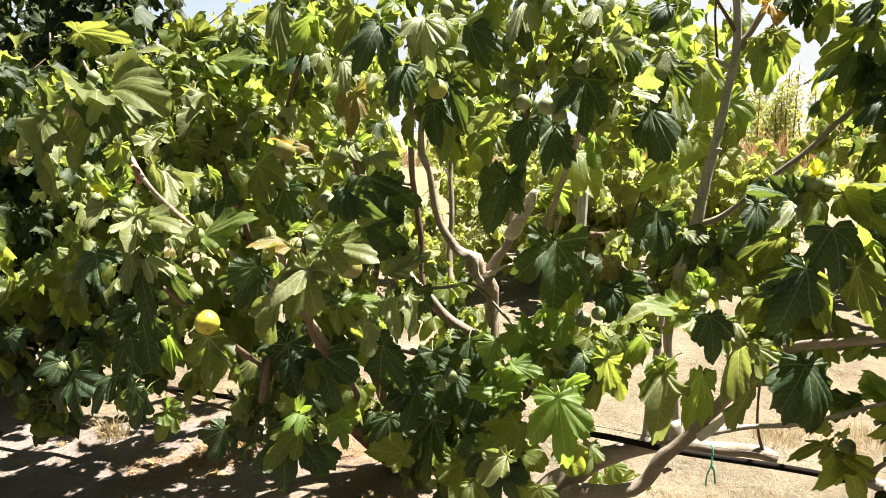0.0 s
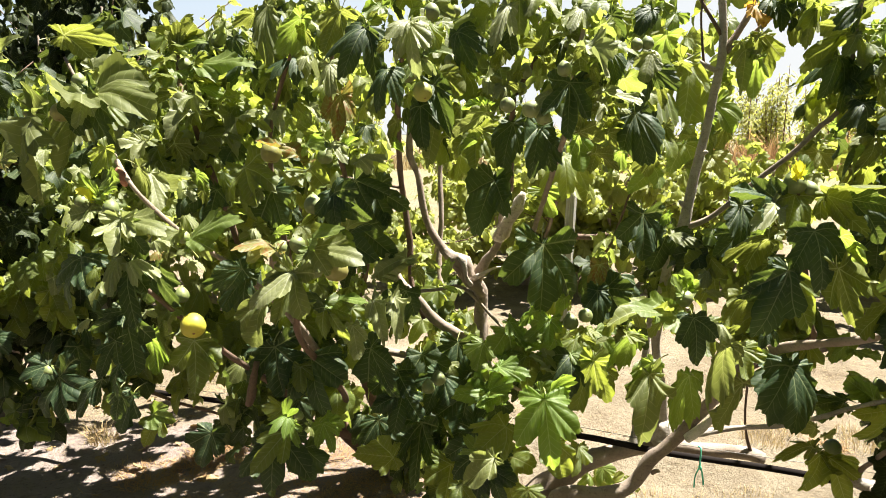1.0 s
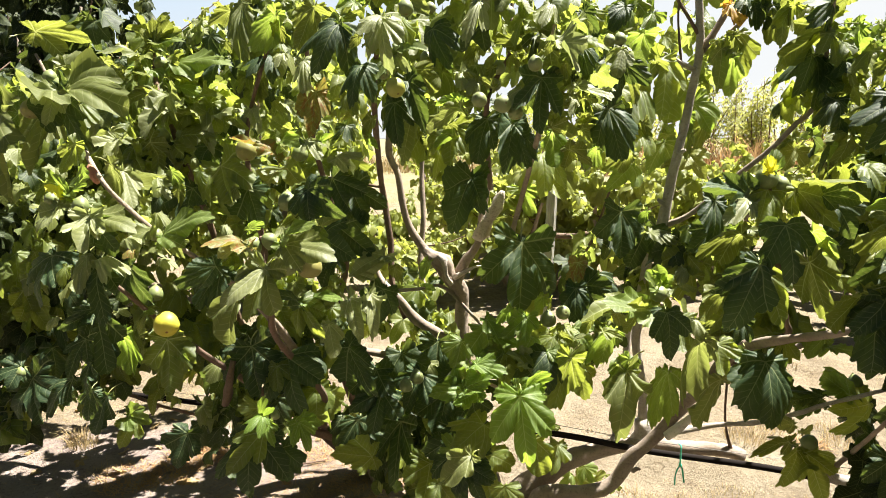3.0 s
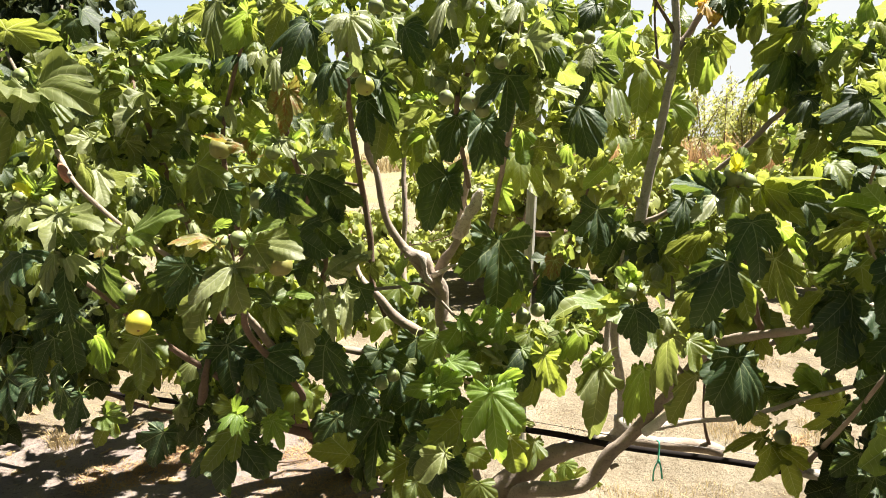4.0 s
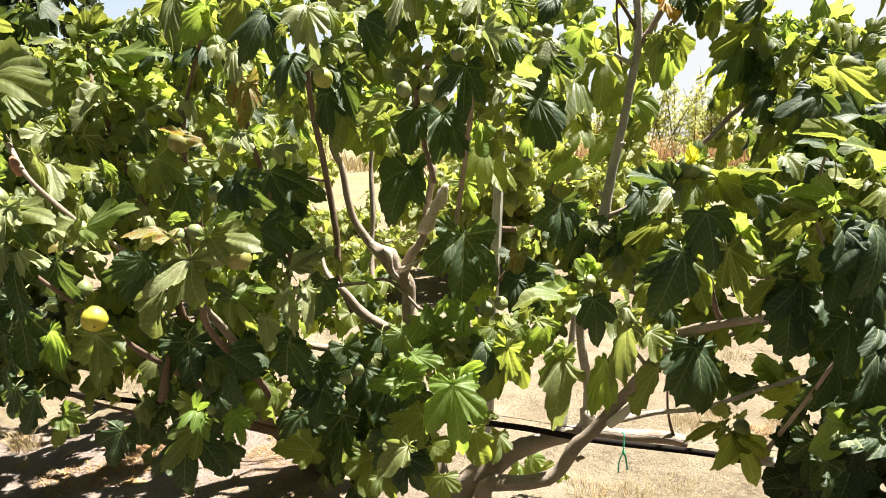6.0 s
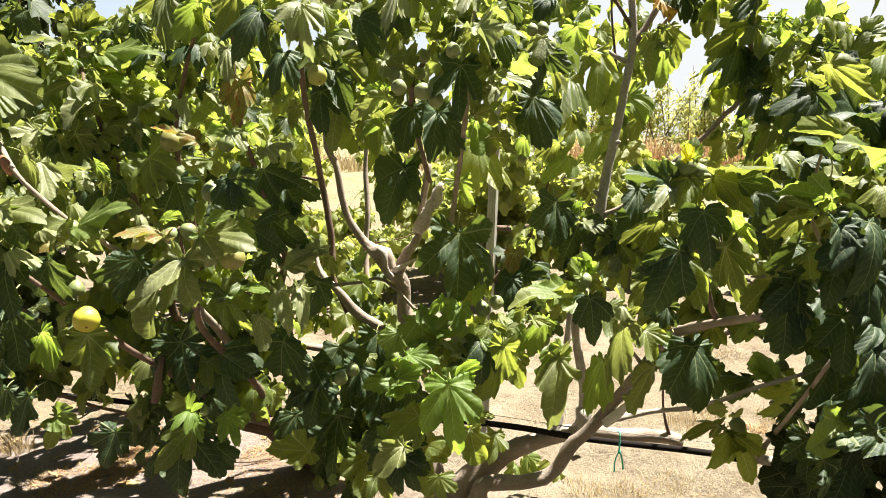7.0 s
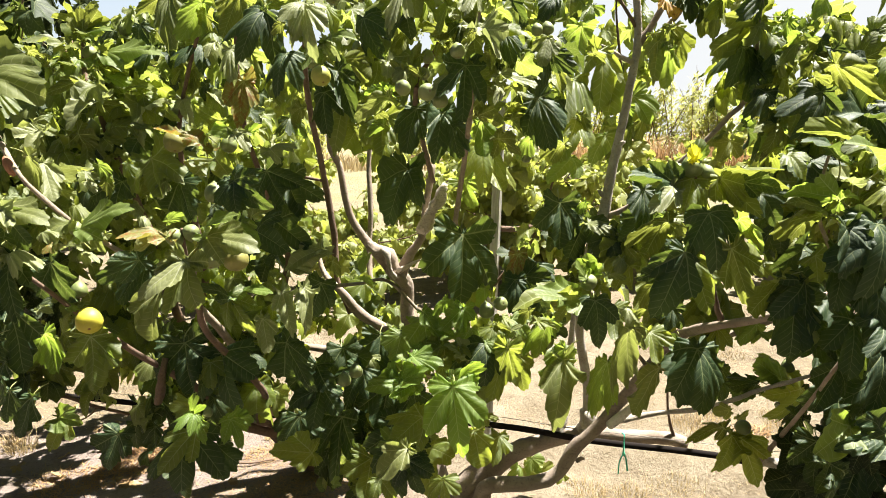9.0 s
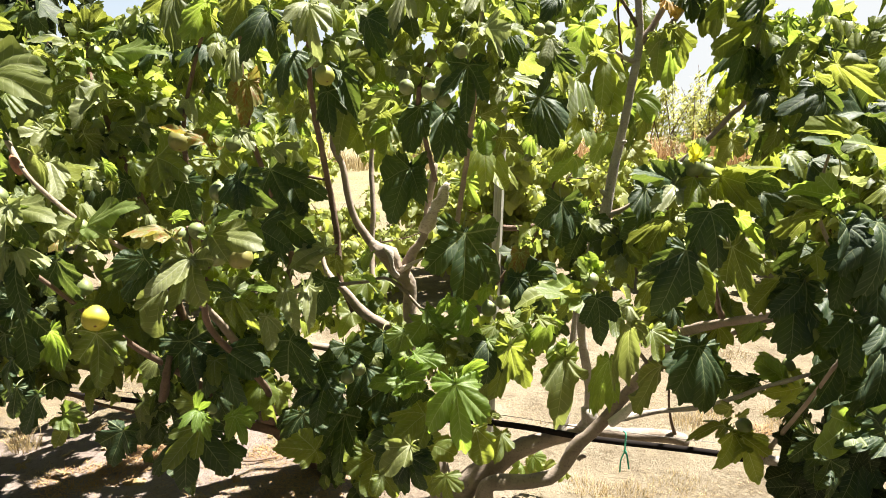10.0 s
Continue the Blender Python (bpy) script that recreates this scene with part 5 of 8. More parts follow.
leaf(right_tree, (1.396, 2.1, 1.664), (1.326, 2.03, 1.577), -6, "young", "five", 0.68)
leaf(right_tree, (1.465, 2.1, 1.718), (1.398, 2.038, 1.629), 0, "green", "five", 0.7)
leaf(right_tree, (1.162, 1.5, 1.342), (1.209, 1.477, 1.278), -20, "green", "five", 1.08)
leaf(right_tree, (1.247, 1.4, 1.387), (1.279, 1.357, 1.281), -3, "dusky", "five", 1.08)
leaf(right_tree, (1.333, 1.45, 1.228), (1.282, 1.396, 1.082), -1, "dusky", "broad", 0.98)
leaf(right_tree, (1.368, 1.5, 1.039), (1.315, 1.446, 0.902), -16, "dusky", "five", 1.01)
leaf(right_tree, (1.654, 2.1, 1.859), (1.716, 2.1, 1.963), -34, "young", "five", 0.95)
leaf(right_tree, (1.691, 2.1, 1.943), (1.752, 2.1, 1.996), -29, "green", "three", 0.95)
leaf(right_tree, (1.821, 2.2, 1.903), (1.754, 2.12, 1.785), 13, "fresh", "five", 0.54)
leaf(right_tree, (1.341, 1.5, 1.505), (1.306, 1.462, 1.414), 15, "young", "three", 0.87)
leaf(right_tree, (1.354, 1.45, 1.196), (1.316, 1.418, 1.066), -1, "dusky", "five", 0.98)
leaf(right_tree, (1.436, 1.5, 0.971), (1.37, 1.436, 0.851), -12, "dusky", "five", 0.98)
# the boldest leaves of the front: shaded faces, sunlit tops, and blades seen from below against the sun, part of this
# light put into their colours
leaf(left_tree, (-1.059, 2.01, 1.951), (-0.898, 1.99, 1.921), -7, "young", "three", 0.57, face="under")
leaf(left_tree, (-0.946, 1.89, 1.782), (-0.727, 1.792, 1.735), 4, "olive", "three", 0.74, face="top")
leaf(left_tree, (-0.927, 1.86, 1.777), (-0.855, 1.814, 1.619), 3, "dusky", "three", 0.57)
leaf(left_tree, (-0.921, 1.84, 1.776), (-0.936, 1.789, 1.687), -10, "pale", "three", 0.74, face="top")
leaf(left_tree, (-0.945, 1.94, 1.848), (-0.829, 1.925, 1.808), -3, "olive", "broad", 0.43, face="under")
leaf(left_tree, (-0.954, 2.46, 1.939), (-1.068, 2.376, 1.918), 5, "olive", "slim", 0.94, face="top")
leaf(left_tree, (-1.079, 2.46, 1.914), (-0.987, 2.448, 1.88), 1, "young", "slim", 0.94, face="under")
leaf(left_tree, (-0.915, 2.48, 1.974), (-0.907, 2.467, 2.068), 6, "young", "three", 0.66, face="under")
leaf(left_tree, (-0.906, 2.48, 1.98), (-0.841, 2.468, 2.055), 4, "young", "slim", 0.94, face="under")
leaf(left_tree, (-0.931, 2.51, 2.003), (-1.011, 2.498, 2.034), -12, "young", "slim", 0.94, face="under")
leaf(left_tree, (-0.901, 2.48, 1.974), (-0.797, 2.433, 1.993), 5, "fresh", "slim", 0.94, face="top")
leaf(left_tree, (-0.57, 2.26, 2.052), (-0.639, 2.25, 2.01), -14, "young", "three", 0.74, face="under")
leaf(left_tree, (-0.504, 2.16, 2.06), (-0.489, 2.109, 1.87), 12, "olive", "broad", 0.40)
leaf(left_tree, (-0.898, 2.36, 1.634), (-0.812, 2.345, 1.549), 1, "young", "five", 0.72, face="under")
leaf(left_tree, (-0.865, 2.36, 1.805), (-0.984, 2.343, 1.753), -6, "young", "slim", 0.77, face="under")
leaf(left_tree, (-0.703, 2.56, 1.935), (-0.737, 2.53, 1.828), 3, "dusky", "broad", 0.58)
leaf(left_tree, (-0.685, 2.41, 1.998), (-0.648, 2.39, 1.932), -7, "dusky", "three", 0.74)
leaf(left_tree, (-0.493, 2.26, 1.846), (-0.482, 2.249, 1.762), -8, "young", "broad", 0.50, face="under")
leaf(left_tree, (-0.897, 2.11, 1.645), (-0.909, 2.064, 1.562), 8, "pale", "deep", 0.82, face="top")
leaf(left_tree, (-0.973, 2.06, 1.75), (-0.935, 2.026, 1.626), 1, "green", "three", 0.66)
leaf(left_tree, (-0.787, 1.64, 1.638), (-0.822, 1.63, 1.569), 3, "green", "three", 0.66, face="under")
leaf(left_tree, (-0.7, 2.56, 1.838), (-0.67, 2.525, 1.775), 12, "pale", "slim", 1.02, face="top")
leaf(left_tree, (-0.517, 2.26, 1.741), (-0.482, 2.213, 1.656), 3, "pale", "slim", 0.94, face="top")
leaf(left_tree, (-0.371, 1.91, 1.603), (-0.467, 1.842, 1.653), 1, "old", "three", 0.45, face="top")
leaf(left_tree, (-0.663, 2.26, 1.625), (-0.623, 2.236, 1.542), -2, "dusky", "three", 0.82)
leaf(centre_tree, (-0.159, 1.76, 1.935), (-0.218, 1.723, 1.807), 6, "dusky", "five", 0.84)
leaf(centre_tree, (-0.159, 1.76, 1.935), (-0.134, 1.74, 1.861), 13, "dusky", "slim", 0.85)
leaf(centre_tree, (-0.159, 1.81, 1.955), (-0.106, 1.803, 1.976), -10, "young", "three", 0.57, face="under")
leaf(centre_tree, (-0.167, 1.81, 1.949), (-0.236, 1.8, 1.98), -7, "young", "slim", 0.85, face="under")
leaf(centre_tree, (-0.044, 1.62, 1.931), (-0.098, 1.581, 1.88), 6, "pale", "broad", 0.50, face="top")
leaf(centre_tree, (0.012, 1.83, 1.799), (0.056, 1.794, 1.667), -10, "dusky", "broad", 0.47)
leaf(centre_tree, (0.08, 1.96, 1.953), (0.135, 1.927, 1.838), 13, "dusky", "five", 0.72)
leaf(centre_tree, (0.183, 1.64, 1.785), (0.159, 1.617, 1.746), 2, "pale", "broad", 0.58, face="top")
leaf(centre_tree, (0.18, 1.64, 1.771), (0.145, 1.634, 1.805), -2, "young", "slim", 1.02, face="under")
leaf(centre_tree, (0.209, 1.66, 1.784), (0.225, 1.651, 1.855), 9, "olive", "slim", 0.85, face="under")
leaf(left_tree, (-0.331, 1.96, 1.674), (-0.395, 1.938, 1.716), -14, "green", "slim", 1.02)
leaf(centre_tree, (-0.221, 2.11, 1.588), (-0.115, 2.058, 1.57), 7, "pale", "three", 0.74, face="top")
leaf(left_tree, (-0.271, 1.86, 1.642), (-0.225, 1.821, 1.58), 10, "pale", "slim", 1.02, face="top")
leaf(left_tree, (-0.487, 2.26, 1.841), (-0.489, 2.251, 1.773), -12, "young", "broad", 0.43, face="under")
leaf(centre_tree, (0.485, 1.76, 1.906), (0.474, 1.752, 1.968), -9, "green", "broad", 0.58, face="under")
leaf(centre_tree, (0.229, 1.71, 1.88), (0.201, 1.695, 1.89), 10, "olive", "three", 0.82, face="top")
leaf(centre_tree, (0.408, 1.54, 1.858), (0.427, 1.519, 1.781), 4, "dusky", "broad", 0.61)
leaf(centre_tree, (0.372, 1.52, 1.869), (0.457, 1.47, 1.844), -13, "green", "slim", 0.94, face="top")
leaf(centre_tree, (0.461, 1.71, 1.699), (0.432, 1.705, 1.666), -5, "young", "broad", 0.50, face="under")
leaf(centre_tree, (0.523, 1.71, 1.723), (0.558, 1.672, 1.581), 10, "dusky", "broad", 0.61)
leaf(centre_tree, (0.859, 2.51, 2.02), (0.855, 2.49, 1.861), -14, "fresh", "five", 0.76, face="under")
leaf(centre_tree, (0.531, 1.61, 1.822), (0.59, 1.59, 1.774), 12, "dusky", "broad", 0.65)
leaf(centre_tree, (0.539, 1.61, 1.796), (0.559, 1.6, 1.722), 13, "young", "slim", 0.77, face="under")
leaf(centre_tree, (0.518, 1.61, 1.803), (0.488, 1.589, 1.724), -6, "dusky", "broad", 0.50)
leaf(centre_tree, (0.634, 1.86, 1.604), (0.558, 1.85, 1.561), 1, "young", "three", 0.74, face="under")
leaf(centre_tree, (0.349, 1.56, 1.676), (0.41, 1.552, 1.655), 5, "young", "slim", 0.94, face="under")
leaf(centre_tree, (0.415, 1.66, 1.622), (0.472, 1.652, 1.584), 9, "young", "three", 0.66, face="under")
leaf(centre_tree, (0.317, 1.86, 1.668), (0.346, 1.831, 1.559), 14, "dusky", "broad", 0.65)
leaf(centre_tree, (1.21, 2.41, 2.116), (1.216, 2.384, 2.016), -2, "dusky", "broad", 0.65)
leaf(centre_tree, (1.256, 2.36, 2.054), (1.245, 2.348, 1.961), 8, "young", "broad", 0.58, face="under")
leaf(centre_tree, (1.292, 2.36, 2.054), (1.27, 2.331, 1.94), 11, "olive", "slim", 0.85)
leaf(centre_tree, (1.257, 2.26, 2.099), (1.271, 2.247, 1.999), -1, "young", "broad", 0.43, face="under")
leaf(centre_tree, (1.17, 2.46, 2.007), (1.184, 2.448, 1.91), -2, "young", "slim", 1.02, face="under")
leaf(centre_tree, (1.153, 2.41, 1.926), (1.139, 2.392, 1.778), 9, "fresh", "slim", 0.94, face="under")
leaf(centre_tree, (1.131, 2.46, 1.961), (1.109, 2.417, 1.796), 11, "olive", "slim", 0.77)
leaf(centre_tree, (1.405, 2.26, 2.009), (1.214, 2.234, 1.899), 4, "young", "three", 0.49, face="under")
leaf(centre_tree, (1.37, 2.21, 2.076), (1.261, 2.177, 1.985), 0, "dusky", "three", 0.74)
leaf(centre_tree, (1.425, 2.21, 2.094), (1.333, 2.194, 1.999), -10, "young", "broad", 0.54, face="under")
leaf(centre_tree, (1.35, 2.26, 1.919), (1.289, 2.223, 1.781), 14, "dusky", "five", 0.72)
leaf(centre_tree, (1.386, 2.26, 1.864), (1.347, 2.225, 1.727), -3, "dusky", "five", 0.64)
leaf(centre_tree, (1.374, 2.21, 1.98), (1.379, 2.18, 1.862), -11, "olive", "three", 0.66)
leaf(centre_tree, (1.486, 2.24, 2.01), (1.519, 2.227, 1.912), -13, "fresh", "broad", 0.54, face="under")
leaf(right_tree, (1.563, 2.16, 2.085), (1.532, 2.144, 1.965), -10, "fresh", "three", 0.61, face="under")
leaf(right_tree, (1.49, 2.16, 1.944), (1.544, 2.152, 1.966), 1, "young", "slim", 1.02, face="under")
leaf(right_tree, (1.511, 2.06, 1.897), (1.415, 2.048, 1.85), -8, "young", "three", 0.66, face="under")
leaf(right_tree, (1.484, 2.06, 1.879), (1.606, 2.045, 1.865), -6, "young", "slim", 0.94, face="under")
leaf(right_tree, (1.344, 1.76, 1.814), (1.476, 1.741, 1.722), 7, "young", "three", 0.45, face="under")
leaf(right_tree, (1.39, 1.88, 1.75), (1.305, 1.842, 1.615), -1, "dusky", "five", 0.80)
leaf(right_tree, (1.392, 1.88, 1.75), (1.449, 1.859, 1.692), 10, "dusky", "slim", 1.02)
leaf(right_tree, (1.194, 1.46, 1.628), (1.057, 1.446, 1.638), 6, "young", "broad", 0.36, face="under")
leaf(right_tree, (1.172, 1.46, 1.577), (1.032, 1.41, 1.601), 13, "dusky", "slim", 1.02, face="top")
leaf(right_tree, (1.17, 1.56, 1.561), (1.232, 1.519, 1.564), -5, "dusky", "slim", 1.02, face="top")
leaf(right_tree, (1.602, 1.96, 1.678), (1.42, 1.897, 1.68), -1, "dusky", "slim", 0.85, face="top")
leaf(right_tree, (1.268, 1.46, 1.555), (1.145, 1.414, 1.608), 2, "fresh", "slim", 1.02, face="top")
leaf(right_tree, (1.599, 1.96, 1.696), (1.638, 1.934, 1.599), 12, "dusky", "broad", 0.65)
leaf(left_tree, (-0.814, 1.64, 1.51), (-0.839, 1.632, 1.566), -2, "fresh", "three", 0.66, face="under")
leaf(left_tree, (-0.803, 1.64, 1.522), (-0.741, 1.61, 1.562), 4, "fresh", "broad", 0.58, face="top")
leaf(left_tree, (-0.836, 1.64, 1.509), (-0.856, 1.616, 1.539), -3, "yellow", "slim", 1.02, face="top")
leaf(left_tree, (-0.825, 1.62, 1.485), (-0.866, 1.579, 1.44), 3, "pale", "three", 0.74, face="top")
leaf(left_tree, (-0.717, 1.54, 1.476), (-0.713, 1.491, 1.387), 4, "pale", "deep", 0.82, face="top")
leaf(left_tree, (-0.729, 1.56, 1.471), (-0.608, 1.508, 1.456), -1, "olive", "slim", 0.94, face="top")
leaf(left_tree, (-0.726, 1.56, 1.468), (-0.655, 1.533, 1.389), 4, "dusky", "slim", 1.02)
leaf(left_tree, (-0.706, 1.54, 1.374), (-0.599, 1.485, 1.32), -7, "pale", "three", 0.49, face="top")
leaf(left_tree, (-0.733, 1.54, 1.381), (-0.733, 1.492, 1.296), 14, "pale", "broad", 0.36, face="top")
leaf(left_tree, (-0.705, 1.54, 1.37), (-0.674, 1.498, 1.211), -4, "dusky", "slim", 0.77)
leaf(left_tree, (-0.731, 1.56, 1.25), (-0.763, 1.538, 1.173), 7, "dusky", "deep", 0.74)
leaf(left_tree, (-0.731, 1.56, 1.25), (-0.814, 1.533, 1.205), -14, "dusky", "slim", 0.85)
leaf(left_tree, (-0.799, 1.84, 1.579), (-0.786, 1.825, 1.457), 13, "olive", "broad", 0.36, face="under")
leaf(left_tree, (-0.797, 1.91, 1.557), (-0.755, 1.855, 1.457), -6, "pale", "slim", 0.85, face="top")
leaf(left_tree, (-0.585, 1.62, 1.413), (-0.456, 1.559, 1.479), 5, "fresh", "slim", 0.94, face="top")
leaf(left_tree, (-0.346, 1.5, 1.411), (-0.439, 1.442, 1.409), 7, "old", "slim", 0.94, face="top")
leaf(left_tree, (-0.353, 1.5, 1.408), (-0.407, 1.464, 1.389), 8, "pale", "slim", 0.94, face="top")
leaf(left_tree, (-0.491, 1.71, 1.321), (-0.589, 1.68, 1.278), -9, "dusky", "broad", 0.61)
leaf(left_tree, (-0.489, 1.74, 1.297), (-0.546, 1.71, 1.2), 8, "dusky", "broad", 0.65)
leaf(left_tree, (-0.522, 1.74, 1.276), (-0.51, 1.735, 1.234), 13, "vivid", "broad", 0.58, face="under")
leaf(left_tree, (-0.314, 1.495, 1.356), (-0.394, 1.434, 1.296), -4, "pale", "slim", 0.94, face="top")
leaf(left_tree, (-0.244, 1.71, 1.519), (-0.236, 1.686, 1.426), 3, "dusky", "five", 0.92)
leaf(left_tree, (-0.269, 1.52, 1.407), (-0.152, 1.465, 1.394), 14, "olive", "slim", 1.02, face="top")
leaf(left_tree, (-0.28, 1.54, 1.412), (-0.182, 1.493, 1.449), 4, "fresh", "slim", 1.02, face="top")
leaf(centre_tree, (-0.182, 2.16, 1.202), (-0.056, 2.094, 1.273), 4, "pale", "slim", 0.77, face="top")
leaf(left_tree, (-0.263, 1.76, 1.212), (-0.161, 1.713, 1.213), -11, "vivid", "slim", 1.02, face="top")
leaf(left_tree, (-0.281, 1.76, 1.201), (-0.38, 1.7, 1.243), 8, "dusky", "slim", 0.94, face="top")
leaf(centre_tree, (-0.163, 1.86, 1.193), (-0.125, 1.793, 1.076), 6, "pale", "slim", 0.77, face="top")
leaf(centre_tree, (-0.103, 1.86, 1.204), (-0.093, 1.793, 1.083), -8, "pale", "slim", 0.68, face="top")
leaf(centre_tree, (-0.232, 1.91, 1.104), (-0.211, 1.861, 1.016), 6, "pale", "slim", 0.94, face="top")
leaf(centre_tree, (0.198, 2.06, 1.527), (0.136, 2.015, 1.364), 12, "dusky", "broad", 0.68)
leaf(centre_tree, (0.208, 2.06, 1.531), (0.228, 2.03, 1.416), 4, "dusky", "broad", 0.50)
leaf(centre_tree, (0.4, 2.32, 1.279), (0.38, 2.259, 1.04), -6, "dusky", "five", 0.84)
leaf(centre_tree, (0.559, 2.16, 1.149), (0.547, 2.131, 1.033), -5, "dusky", "broad", 0.72)
leaf(centre_tree, (0.589, 2.26, 1.217), (0.606, 2.23, 1.097), -11, "old", "three", 0.74)
leaf(centre_tree, (0.731, 2.26, 1.395), (0.719, 2.221, 1.239), -12, "dusky", "five", 0.84)
leaf(centre_tree, (0.834, 2.26, 1.325), (0.921, 2.204, 1.279), 1, "olive", "broad", 0.58, face="top")
leaf(centre_tree, (0.604, 1.66, 1.203), (0.444, 1.589, 1.19), 13, "young", "slim", 0.94, face="top")
leaf(centre_tree, (0.637, 1.62, 1.213), (0.493, 1.559, 1.245), 6, "fresh", "slim", 0.94, face="top")
leaf(centre_tree, (0.61, 1.66, 1.199), (0.573, 1.653, 1.148), 1, "young", "slim", 1.02, face="under")
leaf(centre_tree, (0.627, 1.6, 1.277), (0.597, 1.579, 1.321), -12, "fresh", "slim", 1.10, face="top")
leaf(centre_tree, (0.637, 1.6, 1.277), (0.634, 1.587, 1.307), -3, "fresh", "broad", 0.58, face="top")
leaf(centre_tree, (0.359, 1.92, 1.119), (0.348, 1.881, 1.048), 11, "vivid", "five", 0.76, face="top")
leaf(centre_tree, (0.366, 2.46, 1.428), (0.433, 2.451, 1.401), -12, "young", "three", 0.74, face="under")
leaf(centre_tree, (0.352, 2.46, 1.354), (0.313, 2.454, 1.317), -1, "young", "broad", 0.58, face="under")
leaf(centre_tree, (0.857, 1.62, 1.506), (0.782, 1.6, 1.561), 14, "dusky", "three", 0.74)
leaf(centre_tree, (0.813, 1.71, 1.487), (0.79, 1.679, 1.365), -10, "dusky", "broad", 0.58)
leaf(centre_tree, (1.063, 1.68, 1.368), (1.109, 1.64, 1.321), -14, "young", "slim", 1.02, face="top")
leaf(right_tree, (1.03, 1.41, 1.309), (0.962, 1.398, 1.224), -5, "young", "broad", 0.58, face="under")
leaf(right_tree, (1.131, 1.44, 1.459), (1.034, 1.405, 1.49), -1, "young", "slim", 1.02, face="top")
leaf(right_tree, (1.281, 1.56, 1.512), (1.188, 1.527, 1.532), 10, "pale", "slim", 1.02, face="top")
leaf(centre_tree, (0.905, 1.76, 1.404), (0.857, 1.754, 1.374), -1, "fresh", "broad", 0.58, face="under")
leaf(right_tree, (1.083, 1.41, 1.302), (0.97, 1.379, 1.222), 13, "dusky", "slim", 1.02)
leaf(right_tree, (1.082, 1.41, 1.283), (1.062, 1.376, 1.145), -11, "olive", "broad", 0.36)
leaf(right_tree, (1.196, 1.35, 1.439), (1.15, 1.311, 1.283), -13, "dusky", "five", 0.88)
leaf(centre_tree, (0.929, 1.86, 1.208), (0.858, 1.847, 1.12), 5, "young", "three", 0.66, face="under")
leaf(centre_tree, (0.65, 1.86, 0.966), (0.619, 1.809, 0.76), 5, "olive", "slim", 0.85)
leaf(centre_tree, (0.888, 2.16, 0.846), (0.846, 2.138, 0.658), 10, "fresh", "broad", 0.50, face="under")
leaf(centre_tree, (0.742, 1.58, 1.144), (0.705, 1.562, 0.986), -13, "olive", "broad", 0.43, face="under")
leaf(centre_tree, (1.078, 2.16, 0.82), (0.987, 2.139, 0.655), -2, "olive", "slim", 0.94, face="under")
leaf(centre_tree, (0.414, 1.91, 0.778), (0.466, 1.883, 0.769), 8, "young", "three", 0.74, face="top")
leaf(centre_tree, (1.22, 1.96, 0.684), (1.044, 1.889, 0.658), 4, "young", "slim", 0.51, face="top")
leaf(centre_tree, (1.275, 2.01, 0.631), (1.197, 1.978, 0.516), -4, "green", "slim", 1.02)
leaf(centre_tree, (1.305, 2.01, 0.622), (1.347, 1.971, 0.463), 3, "green", "slim", 1.02)
leaf(centre_tree, (1.324, 2.01, 0.63), (1.404, 1.984, 0.56), 14, "green", "slim", 1.02)
leaf(centre_tree, (1.037, 1.81, 1.008), (1.034, 1.765, 0.824), -6, "dusky", "broad", 0.79)
leaf(centre_tree, (1.346, 2.26, 0.777), (1.341, 2.231, 0.658), 2, "dusky", "broad", 0.79)
leaf(centre_tree, (1.436, 2.16, 0.759), (1.306, 2.134, 0.759), -7, "dusky", "broad", 0.36)
leaf(centre_tree, (1.468, 2.06, 0.798), (1.359, 2.048, 0.865), -13, "fresh", "broad", 0.58, face="under")
leaf(centre_tree, (1.55, 2.08, 0.76), (1.414, 2.044, 0.67), -5, "green", "five", 0.68)
leaf(right_tree, (1.191, 1.36, 0.97), (1.079, 1.314, 0.93), -14, "fresh", "slim", 1.02, face="top")
leaf(right_tree, (1.154, 1.46, 1.172), (1.059, 1.435, 1.11), -12, "dusky", "broad", 0.68)
leaf(right_tree, (1.368, 1.81, 0.778), (1.343, 1.781, 0.658), -11, "dusky", "broad", 0.58)
leaf(right_tree, (1.394, 1.56, 0.81), (1.303, 1.523, 0.674), 5, "dusky", "broad", 0.79)
leaf(right_tree, (1.274, 1.46, 1.153), (1.248, 1.448, 1.043), 3, "fresh", "broad", 0.47, face="under")
leaf(left_tree, (-0.809, 1.84, 1.097), (-0.802, 1.824, 0.958), -13, "vivid", "three", 0.70, face="under")
leaf(left_tree, (-0.646, 1.75, 1.112), (-0.644, 1.733, 0.968), -8, "green", "three", 0.82, face="under")
leaf(left_tree, (-0.743, 1.52, 1.186), (-0.778, 1.495, 1.1), -1, "dusky", "slim", 0.94)
leaf(left_tree, (-0.302, 1.76, 0.862), (-0.27, 1.722, 0.799), -5, "vivid", "five", 0.72, face="top")
leaf(left_tree, (-0.99, 2.38, 1.877), (-0.962, 2.374, 1.836), 5, "young", "broad", 0.61, face="under")
leaf(left_tree, (-0.923, 2.38, 1.881), (-0.897, 2.371, 1.817), -6, "young", "three", 0.78, face="under")
leaf(left_tree, (-0.963, 2.38, 1.863), (-0.878, 2.342, 1.845), -10, "young", "slim", 0.94, face="top")
leaf(left_tree, (-0.852, 2.46, 1.87), (-0.751, 2.447, 1.842), 8, "young", "three", 0.78, face="under")
leaf(left_tree, (-0.804, 2.46, 1.854), (-0.73, 2.45, 1.885), -13, "young", "three", 0.78, face="under")
